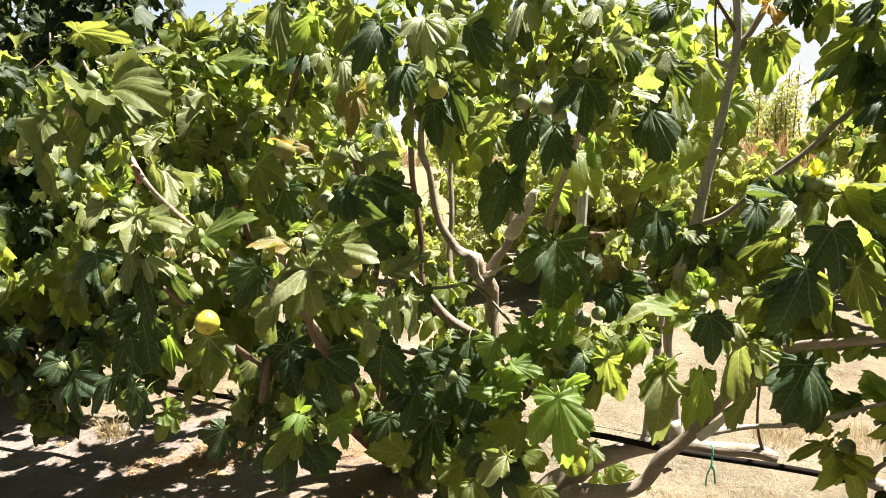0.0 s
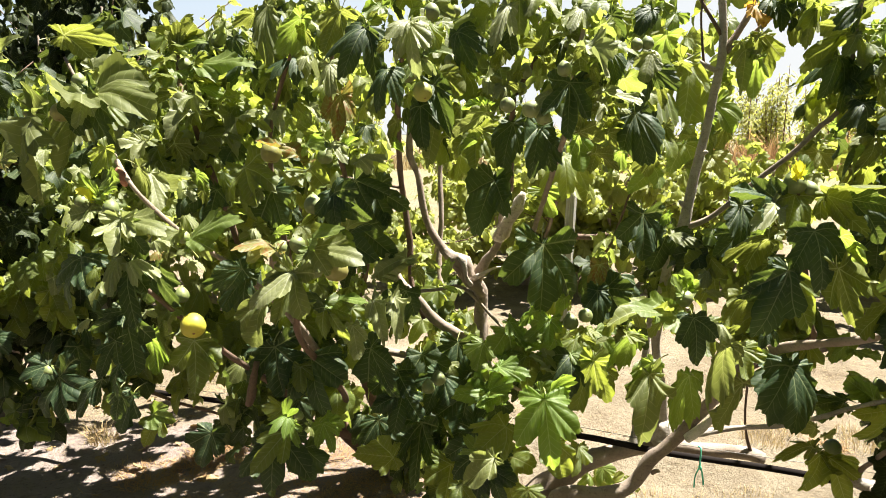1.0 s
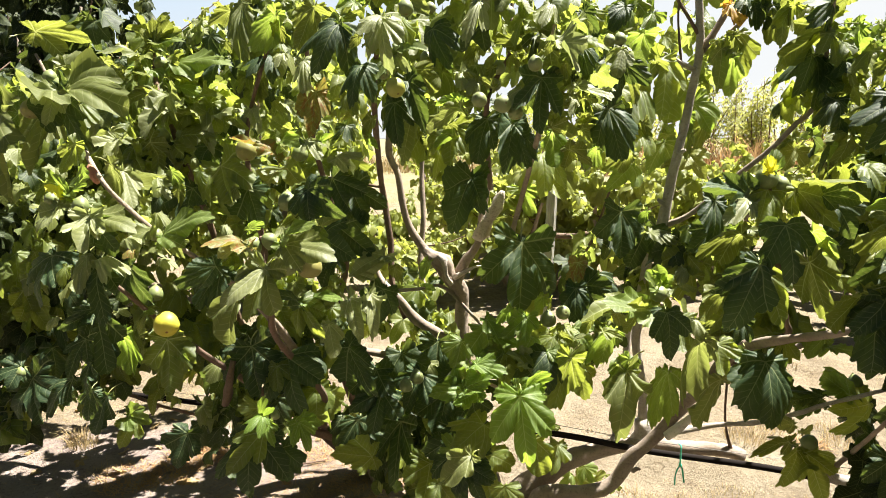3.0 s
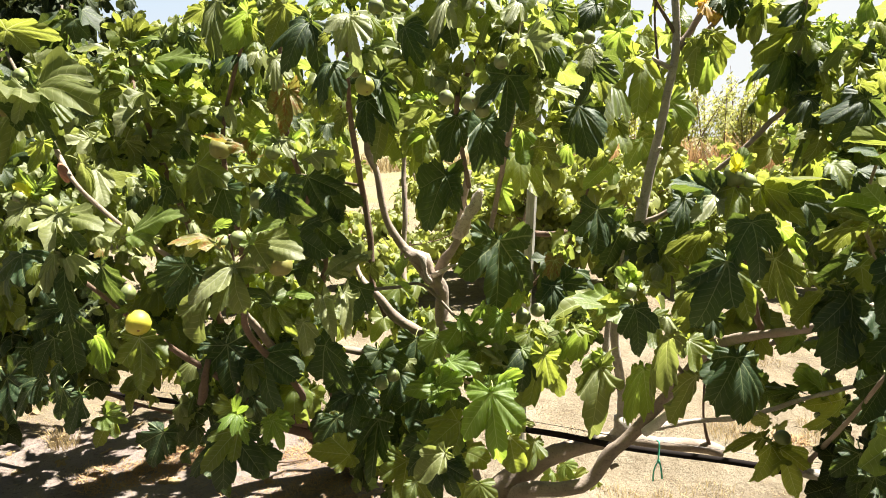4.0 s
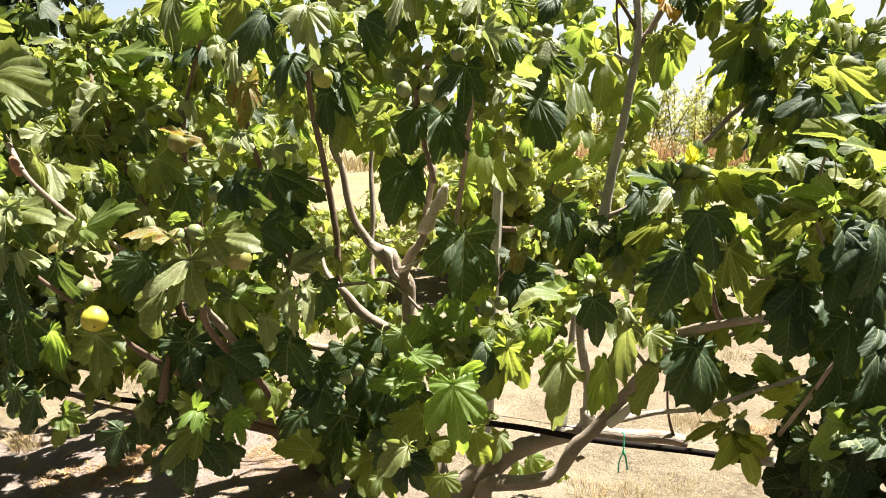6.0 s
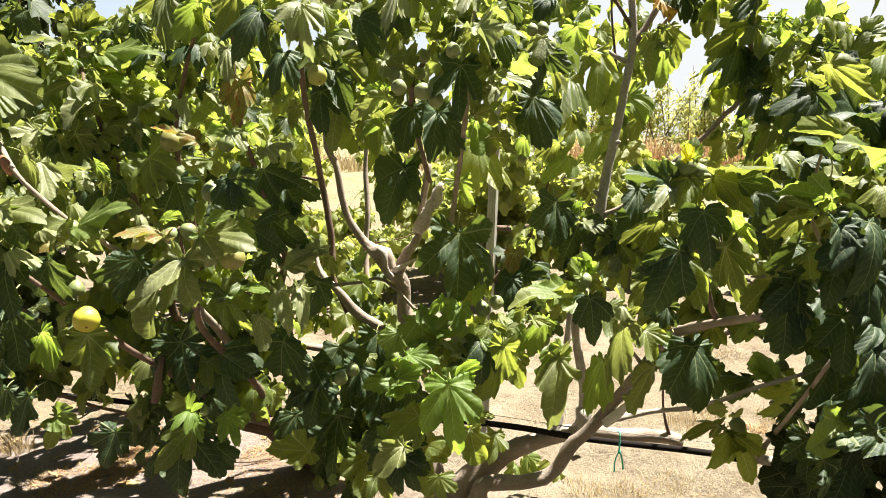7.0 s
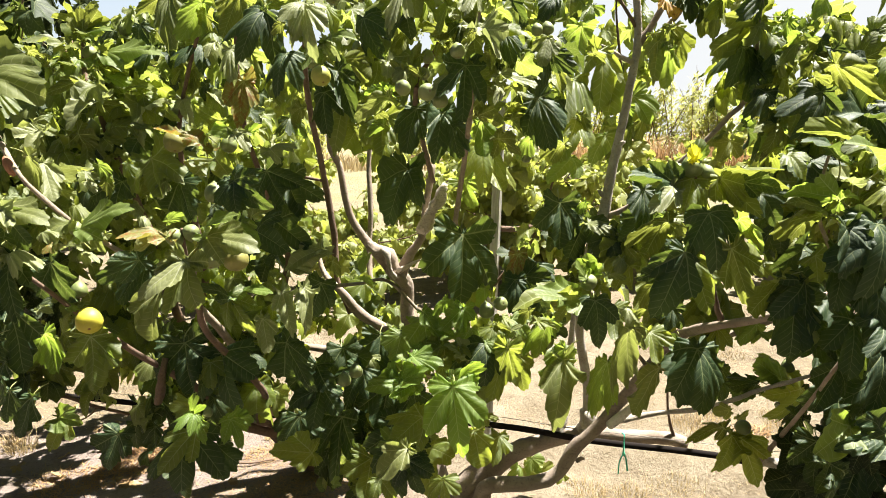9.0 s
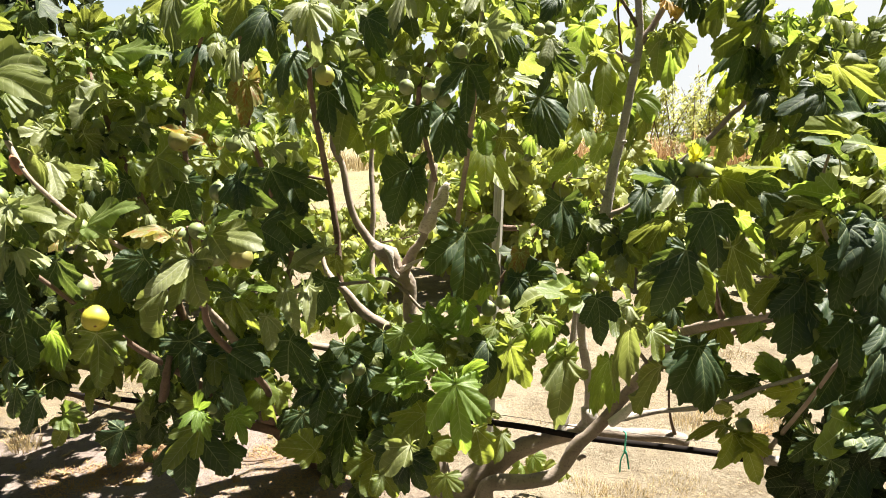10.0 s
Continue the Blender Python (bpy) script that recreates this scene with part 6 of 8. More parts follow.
leaf(left_tree, (-0.839, 2.46, 1.912), (-0.77, 2.425, 1.947), 13, "young", "three", 0.78, face="top")
leaf(left_tree, (-0.632, 2.41, 1.976), (-0.614, 2.404, 1.934), -4, "young", "broad", 0.61, face="under")
leaf(left_tree, (-0.76, 2.56, 1.943), (-0.793, 2.554, 1.967), -4, "young", "slim", 0.94, face="under")
leaf(left_tree, (-0.836, 2.46, 1.827), (-0.739, 2.413, 1.793), -3, "fresh", "three", 0.78, face="top")
leaf(left_tree, (-0.749, 2.38, 1.678), (-0.721, 2.372, 1.626), -10, "young", "broad", 0.61, face="under")
leaf(left_tree, (-0.679, 2.26, 1.658), (-0.61, 2.227, 1.638), 14, "young", "three", 0.78, face="top")
leaf(left_tree, (-0.812, 2.38, 1.606), (-0.755, 2.373, 1.63), 13, "young", "three", 0.78, face="under")
leaf(left_tree, (-0.633, 2.36, 1.726), (-0.582, 2.336, 1.744), -2, "pale", "three", 0.78, face="top")
leaf(left_tree, (-0.574, 2.26, 1.713), (-0.529, 2.245, 1.675), -2, "green", "broad", 0.61)
leaf(left_tree, (-0.686, 2.26, 1.556), (-0.644, 2.253, 1.597), 0, "green", "three", 0.78, face="under")
leaf(left_tree, (-0.936, 2.11, 1.624), (-0.967, 2.091, 1.561), 13, "green", "three", 0.78)
leaf(left_tree, (-0.853, 2.11, 1.693), (-0.835, 2.097, 1.647), 2, "green", "broad", 0.61)
leaf(left_tree, (-0.364, 1.96, 1.963), (-0.341, 1.953, 1.913), -2, "young", "broad", 0.61, face="under")
leaf(left_tree, (-0.383, 2.16, 1.91), (-0.404, 2.128, 1.852), 6, "pale", "slim", 0.94, face="top")
leaf(left_tree, (-0.233, 1.86, 1.635), (-0.197, 1.855, 1.659), 13, "vivid", "broad", 0.61, face="under")
leaf(centre_tree, (-0.098, 1.62, 1.886), (-0.118, 1.616, 1.857), 5, "young", "broad", 0.61, face="under")
leaf(centre_tree, (-0.083, 1.65, 1.87), (-0.052, 1.63, 1.846), 7, "young", "slim", 0.94, face="top")
leaf(centre_tree, (-0.138, 1.72, 1.763), (-0.116, 1.704, 1.703), 3, "green", "broad", 0.61)
leaf(centre_tree, (-0.086, 1.81, 1.702), (-0.102, 1.803, 1.647), -11, "young", "broad", 0.61, face="under")
leaf(centre_tree, (-0.095, 1.81, 1.65), (-0.07, 1.805, 1.617), 5, "vivid", "broad", 0.61, face="under")
leaf(left_tree, (-0.344, 1.96, 1.746), (-0.313, 1.937, 1.71), 11, "pale", "broad", 0.61, face="top")
leaf(centre_tree, (0.079, 1.96, 1.872), (0.104, 1.947, 1.829), 2, "green", "broad", 0.61)
leaf(centre_tree, (0.169, 1.71, 1.9), (0.214, 1.704, 1.877), -6, "young", "three", 0.78, face="under")
leaf(centre_tree, (0.183, 1.71, 1.873), (0.155, 1.705, 1.842), -1, "young", "broad", 0.61, face="under")
leaf(centre_tree, (0.11, 1.81, 1.694), (0.143, 1.803, 1.646), 6, "young", "broad", 0.61, face="under")
leaf(centre_tree, (0.132, 1.81, 1.657), (0.083, 1.803, 1.626), 9, "fresh", "broad", 0.61, face="under")
leaf(centre_tree, (0.061, 1.91, 1.649), (0.076, 1.903, 1.598), 8, "young", "broad", 0.61, face="under")
leaf(centre_tree, (0.162, 1.76, 1.605), (0.215, 1.73, 1.583), -7, "young", "three", 0.78, face="top")
leaf(centre_tree, (0.249, 1.68, 1.922), (0.223, 1.66, 1.89), -5, "young", "three", 0.78, face="top")
leaf(centre_tree, (0.303, 1.71, 1.927), (0.326, 1.693, 1.902), -1, "pale", "three", 0.78, face="top")
leaf(centre_tree, (0.329, 1.48, 1.85), (0.317, 1.476, 1.824), -6, "young", "broad", 0.61, face="under")
leaf(centre_tree, (0.361, 1.48, 1.809), (0.368, 1.476, 1.776), 2, "young", "broad", 0.61, face="under")
leaf(centre_tree, (0.223, 1.66, 1.82), (0.209, 1.656, 1.79), -5, "young", "broad", 0.61, face="under")
leaf(centre_tree, (0.282, 1.56, 1.76), (0.238, 1.53, 1.717), 3, "pale", "slim", 0.94, face="top")
leaf(centre_tree, (0.352, 1.54, 1.739), (0.387, 1.535, 1.725), -4, "young", "three", 0.78, face="under")
leaf(centre_tree, (0.42, 1.52, 1.736), (0.451, 1.5, 1.718), -14, "young", "three", 0.78, face="top")
leaf(centre_tree, (0.46, 1.56, 1.766), (0.492, 1.541, 1.751), 11, "pale", "slim", 0.94, face="top")
leaf(centre_tree, (0.544, 1.86, 1.92), (0.572, 1.838, 1.943), -1, "fresh", "three", 0.78, face="top")
leaf(centre_tree, (0.583, 1.86, 1.92), (0.619, 1.837, 1.935), 4, "pale", "slim", 0.94, face="top")
leaf(centre_tree, (0.356, 1.56, 1.708), (0.349, 1.556, 1.673), -4, "young", "broad", 0.61, face="under")
leaf(centre_tree, (0.268, 1.7, 1.685), (0.291, 1.695, 1.654), -14, "vivid", "broad", 0.61, face="under")
leaf(centre_tree, (0.776, 2.36, 1.735), (0.766, 2.352, 1.672), -2, "young", "broad", 0.61, face="under")
leaf(centre_tree, (0.783, 2.36, 1.813), (0.807, 2.354, 1.77), 5, "young", "broad", 0.61, face="under")
leaf(centre_tree, (0.865, 2.38, 1.912), (0.909, 2.372, 1.859), 4, "young", "three", 0.78, face="under")
leaf(centre_tree, (0.979, 2.66, 1.844), (1.02, 2.625, 1.794), 6, "pale", "broad", 0.61, face="top")
leaf(centre_tree, (1.026, 2.66, 1.811), (1.004, 2.65, 1.73), -10, "young", "broad", 0.61, face="under")
leaf(centre_tree, (1.099, 2.66, 1.734), (1.077, 2.648, 1.641), -13, "fresh", "broad", 0.61, face="under")
leaf(centre_tree, (1.19, 2.71, 1.69), (1.156, 2.698, 1.595), 6, "young", "broad", 0.61, face="under")
leaf(centre_tree, (1.115, 2.66, 1.656), (1.099, 2.648, 1.562), 6, "young", "broad", 0.61, face="under")
leaf(centre_tree, (1.05, 2.76, 1.528), (1.092, 2.731, 1.557), -4, "young", "three", 0.78, face="top")
leaf(centre_tree, (0.858, 2.46, 1.698), (0.883, 2.45, 1.621), 0, "young", "broad", 0.61, face="under")
leaf(centre_tree, (1.043, 2.66, 1.936), (1.07, 2.65, 1.861), -3, "pale", "broad", 0.61, face="under")
leaf(right_tree, (1.364, 2.16, 1.774), (1.441, 2.15, 1.745), 7, "young", "broad", 0.61, face="under")
leaf(right_tree, (1.367, 2.06, 1.717), (1.423, 2.052, 1.689), -3, "young", "three", 0.78, face="under")
leaf(right_tree, (1.352, 2.16, 1.763), (1.38, 2.145, 1.712), 5, "dusky", "broad", 0.61)
leaf(right_tree, (1.415, 2.06, 1.777), (1.452, 2.054, 1.803), 8, "young", "three", 0.78, face="under")
leaf(right_tree, (1.367, 1.88, 1.79), (1.419, 1.873, 1.757), -6, "young", "three", 0.78, face="under")
leaf(right_tree, (1.403, 1.86, 1.866), (1.432, 1.841, 1.8), 9, "dusky", "broad", 0.61)
leaf(centre_tree, (1.401, 2.26, 1.892), (1.41, 2.235, 1.793), 1, "dusky", "broad", 0.61)
leaf(centre_tree, (1.42, 2.21, 1.905), (1.452, 2.184, 1.808), -14, "olive", "broad", 0.61)
leaf(centre_tree, (1.278, 2.26, 2.077), (1.2, 2.248, 2.014), 4, "green", "broad", 0.61, face="under")
leaf(left_tree, (-0.833, 2.06, 1.472), (-0.778, 2.033, 1.446), -13, "pale", "broad", 0.61, face="top")
leaf(left_tree, (-0.846, 2.06, 1.515), (-0.826, 2.045, 1.461), 7, "green", "slim", 0.94)
leaf(left_tree, (-0.758, 2.16, 1.543), (-0.72, 2.151, 1.486), -14, "fresh", "broad", 0.61, face="under")
leaf(left_tree, (-0.736, 2.16, 1.489), (-0.746, 2.152, 1.423), -3, "young", "broad", 0.61, face="under")
leaf(left_tree, (-0.755, 2.06, 1.497), (-0.72, 2.036, 1.463), -6, "pale", "slim", 0.94, face="top")
leaf(left_tree, (-0.669, 2.16, 1.543), (-0.65, 2.145, 1.486), 6, "green", "broad", 0.61)
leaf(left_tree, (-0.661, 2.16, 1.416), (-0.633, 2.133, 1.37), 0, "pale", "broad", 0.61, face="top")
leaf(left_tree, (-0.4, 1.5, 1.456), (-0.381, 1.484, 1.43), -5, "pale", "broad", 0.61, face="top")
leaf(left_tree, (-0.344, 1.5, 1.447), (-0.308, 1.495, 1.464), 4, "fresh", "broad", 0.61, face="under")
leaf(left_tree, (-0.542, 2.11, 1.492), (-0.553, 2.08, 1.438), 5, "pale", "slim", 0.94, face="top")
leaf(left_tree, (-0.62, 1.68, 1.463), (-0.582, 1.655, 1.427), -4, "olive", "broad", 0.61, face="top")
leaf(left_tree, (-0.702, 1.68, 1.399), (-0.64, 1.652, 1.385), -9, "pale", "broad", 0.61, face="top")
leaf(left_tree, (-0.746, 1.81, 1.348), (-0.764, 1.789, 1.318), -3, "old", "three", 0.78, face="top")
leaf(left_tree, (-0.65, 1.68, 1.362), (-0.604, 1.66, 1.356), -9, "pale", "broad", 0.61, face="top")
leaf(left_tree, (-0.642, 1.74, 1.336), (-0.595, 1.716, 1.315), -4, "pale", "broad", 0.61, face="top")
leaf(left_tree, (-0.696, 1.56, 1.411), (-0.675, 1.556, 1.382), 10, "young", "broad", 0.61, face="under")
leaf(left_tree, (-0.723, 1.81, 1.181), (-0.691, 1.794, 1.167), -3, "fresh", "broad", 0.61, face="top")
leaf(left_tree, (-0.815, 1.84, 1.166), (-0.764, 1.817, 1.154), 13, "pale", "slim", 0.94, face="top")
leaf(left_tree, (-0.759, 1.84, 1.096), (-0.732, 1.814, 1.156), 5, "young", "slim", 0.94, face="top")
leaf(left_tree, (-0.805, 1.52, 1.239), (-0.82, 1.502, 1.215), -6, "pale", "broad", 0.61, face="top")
leaf(left_tree, (-0.848, 1.66, 1.332), (-0.862, 1.648, 1.288), -5, "green", "broad", 0.61)
leaf(centre_tree, (-0.01, 2.16, 1.251), (0.031, 2.154, 1.222), 11, "young", "broad", 0.61, face="under")
leaf(centre_tree, (-0.047, 2.16, 1.223), (-0.028, 2.153, 1.163), -2, "young", "broad", 0.61, face="under")
leaf(centre_tree, (0.065, 2.16, 1.241), (0.046, 2.153, 1.182), -11, "fresh", "broad", 0.61, face="under")
leaf(centre_tree, (0.049, 2.06, 1.187), (0.088, 2.055, 1.168), 10, "vivid", "broad", 0.61, face="under")
leaf(centre_tree, (0.821, 2.26, 1.395), (0.791, 2.254, 1.352), 12, "vivid", "broad", 0.61, face="under")
leaf(centre_tree, (0.303, 2.32, 1.218), (0.335, 2.313, 1.164), -14, "young", "broad", 0.61, face="under")
leaf(centre_tree, (0.263, 2.32, 1.198), (0.297, 2.315, 1.176), 4, "young", "broad", 0.61, face="under")
leaf(centre_tree, (0.241, 1.96, 1.101), (0.277, 1.928, 1.052), 7, "vivid", "three", 0.78, face="top")
leaf(centre_tree, (0.268, 1.96, 1.046), (0.329, 1.928, 1.035), 9, "vivid", "three", 0.78, face="top")
leaf(centre_tree, (0.307, 1.92, 1.146), (0.269, 1.912, 1.093), -10, "vivid", "broad", 0.61, face="under")
leaf(centre_tree, (0.469, 2.26, 1.096), (0.445, 2.252, 1.032), -5, "vivid", "broad", 0.61, face="under")
leaf(centre_tree, (0.466, 1.94, 1.058), (0.504, 1.935, 1.03), 2, "young", "broad", 0.61, face="under")
leaf(centre_tree, (0.497, 1.96, 1.021), (0.547, 1.932, 1.051), -7, "pale", "three", 0.78, face="top")
leaf(centre_tree, (0.546, 1.76, 1.12), (0.591, 1.735, 1.109), 6, "young", "three", 0.78, face="top")
leaf(centre_tree, (0.566, 1.96, 1.096), (0.536, 1.953, 1.041), 11, "young", "broad", 0.61, face="under")
leaf(centre_tree, (0.691, 1.6, 1.284), (0.73, 1.577, 1.272), -6, "olive", "broad", 0.61, face="top")
leaf(centre_tree, (0.925, 2.16, 1.213), (0.897, 2.129, 1.157), -7, "pale", "broad", 0.61, face="top")
leaf(centre_tree, (0.782, 1.71, 1.163), (0.806, 1.676, 1.106), -4, "pale", "broad", 0.61, face="top")
leaf(centre_tree, (0.791, 1.71, 1.128), (0.829, 1.704, 1.164), -9, "young", "three", 0.78, face="under")
leaf(centre_tree, (0.222, 1.93, 1.002), (0.258, 1.898, 0.955), 7, "vivid", "three", 0.78, face="top")
leaf(centre_tree, (0.202, 1.86, 0.991), (0.285, 1.818, 0.986), -1, "vivid", "three", 0.78, face="top")
leaf(centre_tree, (0.152, 1.88, 0.968), (0.131, 1.853, 0.922), 6, "vivid", "broad", 0.61, face="top")
leaf(centre_tree, (0.168, 1.83, 0.93), (0.235, 1.793, 0.981), 8, "vivid", "three", 0.78, face="top")
leaf(centre_tree, (0.137, 2.16, 0.785), (0.188, 2.131, 0.763), -11, "young", "slim", 0.94, face="top")
leaf(centre_tree, (0.341, 1.91, 1.007), (0.376, 1.885, 0.976), -11, "young", "three", 0.78, face="top")
leaf(centre_tree, (0.292, 1.93, 1.001), (0.234, 1.899, 0.975), 5, "young", "three", 0.78, face="top")
leaf(centre_tree, (0.362, 1.91, 0.971), (0.3, 1.877, 1.022), -4, "pale", "three", 0.78, face="top")
leaf(centre_tree, (0.317, 1.66, 0.981), (0.375, 1.651, 1.044), -4, "vivid", "broad", 0.61, face="under")
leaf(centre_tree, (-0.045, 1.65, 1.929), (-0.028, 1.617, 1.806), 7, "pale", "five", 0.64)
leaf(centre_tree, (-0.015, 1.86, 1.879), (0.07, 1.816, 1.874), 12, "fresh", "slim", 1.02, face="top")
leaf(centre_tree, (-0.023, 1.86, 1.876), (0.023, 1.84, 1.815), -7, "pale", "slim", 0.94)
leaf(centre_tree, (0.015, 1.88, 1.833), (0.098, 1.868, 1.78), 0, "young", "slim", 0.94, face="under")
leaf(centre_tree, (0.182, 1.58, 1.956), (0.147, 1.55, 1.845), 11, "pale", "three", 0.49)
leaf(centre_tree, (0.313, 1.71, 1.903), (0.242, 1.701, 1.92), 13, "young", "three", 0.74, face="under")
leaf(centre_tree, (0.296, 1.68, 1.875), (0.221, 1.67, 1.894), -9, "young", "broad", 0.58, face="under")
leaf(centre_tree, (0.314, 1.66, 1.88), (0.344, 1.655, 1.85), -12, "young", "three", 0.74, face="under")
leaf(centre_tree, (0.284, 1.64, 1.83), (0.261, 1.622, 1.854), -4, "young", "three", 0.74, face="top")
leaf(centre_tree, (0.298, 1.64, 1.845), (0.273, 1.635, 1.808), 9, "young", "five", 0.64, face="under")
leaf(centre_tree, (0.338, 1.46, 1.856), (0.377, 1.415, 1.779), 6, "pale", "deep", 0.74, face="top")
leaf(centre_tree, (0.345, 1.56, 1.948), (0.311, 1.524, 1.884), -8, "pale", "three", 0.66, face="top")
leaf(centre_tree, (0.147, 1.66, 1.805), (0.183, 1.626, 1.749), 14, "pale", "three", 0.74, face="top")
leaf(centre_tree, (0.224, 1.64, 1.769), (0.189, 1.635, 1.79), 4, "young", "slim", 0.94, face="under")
leaf(centre_tree, (0.149, 1.74, 1.736), (0.085, 1.732, 1.733), 0, "vivid", "broad", 0.65, face="under")
leaf(centre_tree, (0.148, 1.71, 1.723), (0.062, 1.698, 1.67), -6, "olive", "slim", 0.94, face="under")
leaf(centre_tree, (0.315, 1.51, 1.782), (0.302, 1.476, 1.65), -7, "dusky", "deep", 0.66)
leaf(centre_tree, (0.394, 1.52, 1.763), (0.469, 1.475, 1.736), 11, "pale", "slim", 0.77, face="top")
leaf(centre_tree, (0.395, 1.54, 1.746), (0.378, 1.512, 1.693), -11, "pale", "slim", 0.77, face="top")
leaf(centre_tree, (0.452, 1.71, 1.699), (0.498, 1.704, 1.689), -13, "young", "broad", 0.65, face="under")
leaf(centre_tree, (0.456, 1.71, 1.672), (0.517, 1.702, 1.641), 2, "young", "broad", 0.65, face="under")
leaf(centre_tree, (0.639, 2.01, 1.732), (0.618, 1.976, 1.601), -8, "dusky", "broad", 0.65)
leaf(centre_tree, (0.524, 1.61, 1.856), (0.502, 1.576, 1.791), -4, "olive", "slim", 1.10, face="top")
leaf(centre_tree, (0.464, 1.76, 1.967), (0.496, 1.741, 1.903), 11, "dusky", "broad", 0.65)
leaf(centre_tree, (0.598, 1.86, 2), (0.551, 1.838, 1.926), 12, "dusky", "broad", 0.58)
leaf(centre_tree, (0.424, 1.66, 1.636), (0.398, 1.652, 1.571), 12, "young", "slim", 1.02, face="under")
leaf(centre_tree, (0.371, 1.66, 1.666), (0.381, 1.649, 1.577), 4, "vivid", "slim", 0.94, face="under")
leaf(centre_tree, (0.537, 1.86, 1.62), (0.502, 1.851, 1.552), -9, "fresh", "three", 0.74, face="under")
leaf(centre_tree, (0.215, 1.72, 1.698), (0.184, 1.688, 1.579), 13, "dusky", "broad", 0.58)
leaf(centre_tree, (0.277, 1.7, 1.686), (0.255, 1.668, 1.563), -6, "dusky", "broad", 0.58)
leaf(centre_tree, (0.022, 1.91, 1.715), (-0.003, 1.871, 1.568), -4, "olive", "slim", 0.85)
leaf(centre_tree, (-0.022, 1.81, 1.742), (-0.007, 1.777, 1.617), 11, "dusky", "three", 0.74)
leaf(centre_tree, (-0.103, 1.72, 1.829), (-0.125, 1.692, 1.725), 12, "dusky", "five", 0.72)
leaf(centre_tree, (0.845, 1.62, 1.502), (0.702, 1.562, 1.523), 6, "dusky", "three", 0.66, face="top")
leaf(centre_tree, (0.845, 1.6, 1.503), (0.758, 1.551, 1.437), -12, "pale", "slim", 1.02, face="top")
leaf(centre_tree, (0.846, 1.62, 1.412), (0.727, 1.604, 1.34), 11, "young", "three", 0.57, face="under")
leaf(centre_tree, (0.906, 1.53, 1.445), (0.917, 1.496, 1.31), 5, "dusky", "five", 0.88)
leaf(centre_tree, (0.946, 1.56, 1.528), (1.097, 1.542, 1.498), -3, "young", "five", 0.68, face="under")
leaf(centre_tree, (0.946, 1.56, 1.525), (0.997, 1.55, 1.46), 4, "young", "three", 0.74, face="under")
leaf(centre_tree, (0.867, 1.56, 1.345), (0.718, 1.525, 1.297), -10, "dusky", "slim", 1.02)
leaf(centre_tree, (0.843, 1.51, 1.355), (0.767, 1.471, 1.211), -1, "dusky", "slim", 1.02)
leaf(centre_tree, (0.917, 1.66, 1.322), (0.957, 1.619, 1.162), -5, "green", "slim", 0.94)
leaf(centre_tree, (0.942, 1.48, 1.367), (0.996, 1.463, 1.229), 2, "young", "three", 0.57, face="under")
leaf(right_tree, (1.101, 1.66, 1.299), (1.19, 1.649, 1.257), 11, "young", "broad", 0.50, face="under")
leaf(centre_tree, (1.063, 1.68, 1.408), (1.128, 1.667, 1.315), 13, "fresh", "three", 0.66, face="under")
leaf(right_tree, (1.146, 1.46, 1.449), (1.022, 1.445, 1.389), -6, "young", "broad", 0.58, face="under")
leaf(right_tree, (1.185, 1.46, 1.48), (1.036, 1.444, 1.511), 0, "fresh", "slim", 0.85, face="under")
leaf(centre_tree, (1.003, 1.56, 1.516), (1.088, 1.536, 1.502), -3, "dusky", "slim", 0.94)
leaf(right_tree, (1.175, 1.56, 1.356), (1.076, 1.536, 1.305), 6, "dusky", "broad", 0.65)
leaf(right_tree, (1.128, 1.35, 1.432), (1.106, 1.324, 1.326), -1, "dusky", "broad", 0.72)
leaf(centre_tree, (0.635, 1.53, 1.235), (0.639, 1.504, 1.13), -5, "dusky", "five", 0.72)
leaf(left_tree, (-0.83, 2.46, 1.901), (-0.617, 2.363, 1.918), -1, "fresh", "slim", 0.85, face="top")
leaf(left_tree, (-0.802, 2.31, 1.75), (-0.874, 2.238, 1.653), 4, "pale", "broad", 0.65, face="top")
leaf(left_tree, (-0.831, 2.38, 1.734), (-0.701, 2.363, 1.695), -1, "young", "three", 0.66, face="under")
leaf(left_tree, (-0.755, 2.41, 1.77), (-0.615, 2.346, 1.759), -13, "young", "slim", 0.94, face="top")
leaf(left_tree, (-0.362, 1.96, 1.99), (-0.421, 1.945, 1.887), -1, "fresh", "broad", 0.58, face="under")
leaf(left_tree, (-0.235, 1.84, 1.99), (-0.281, 1.825, 1.882), -10, "young", "three", 0.66, face="under")
leaf(left_tree, (-0.273, 1.88, 1.856), (-0.263, 1.853, 1.753), -8, "pale", "three", 0.66)
leaf(left_tree, (-0.243, 1.88, 1.775), (-0.255, 1.849, 1.656), -14, "old", "three", 0.66)
leaf(centre_tree, (0.298, 1.62, 0.99), (0.311, 1.579, 0.823), 1, "vivid", "five", 0.76)
leaf(centre_tree, (-0.032, 2.18, 0.672), (-0.054, 2.122, 0.44), 12, "dusky", "deep", 0.57)
leaf(centre_tree, (-0.2, 2.12, 0.963), (-0.117, 2.076, 0.808), 14, "dusky", "three", 0.66)
leaf(centre_tree, (0.488, 1.89, 1.001), (0.443, 1.871, 0.837), 5, "green", "broad", 0.58, face="under")
leaf(centre_tree, (0.629, 1.96, 1.055), (0.551, 1.945, 0.955), 2, "fresh", "broad", 0.58, face="under")
leaf(centre_tree, (0.656, 1.86, 1.003), (0.593, 1.846, 0.892), -1, "fresh", "slim", 1.02, face="under")
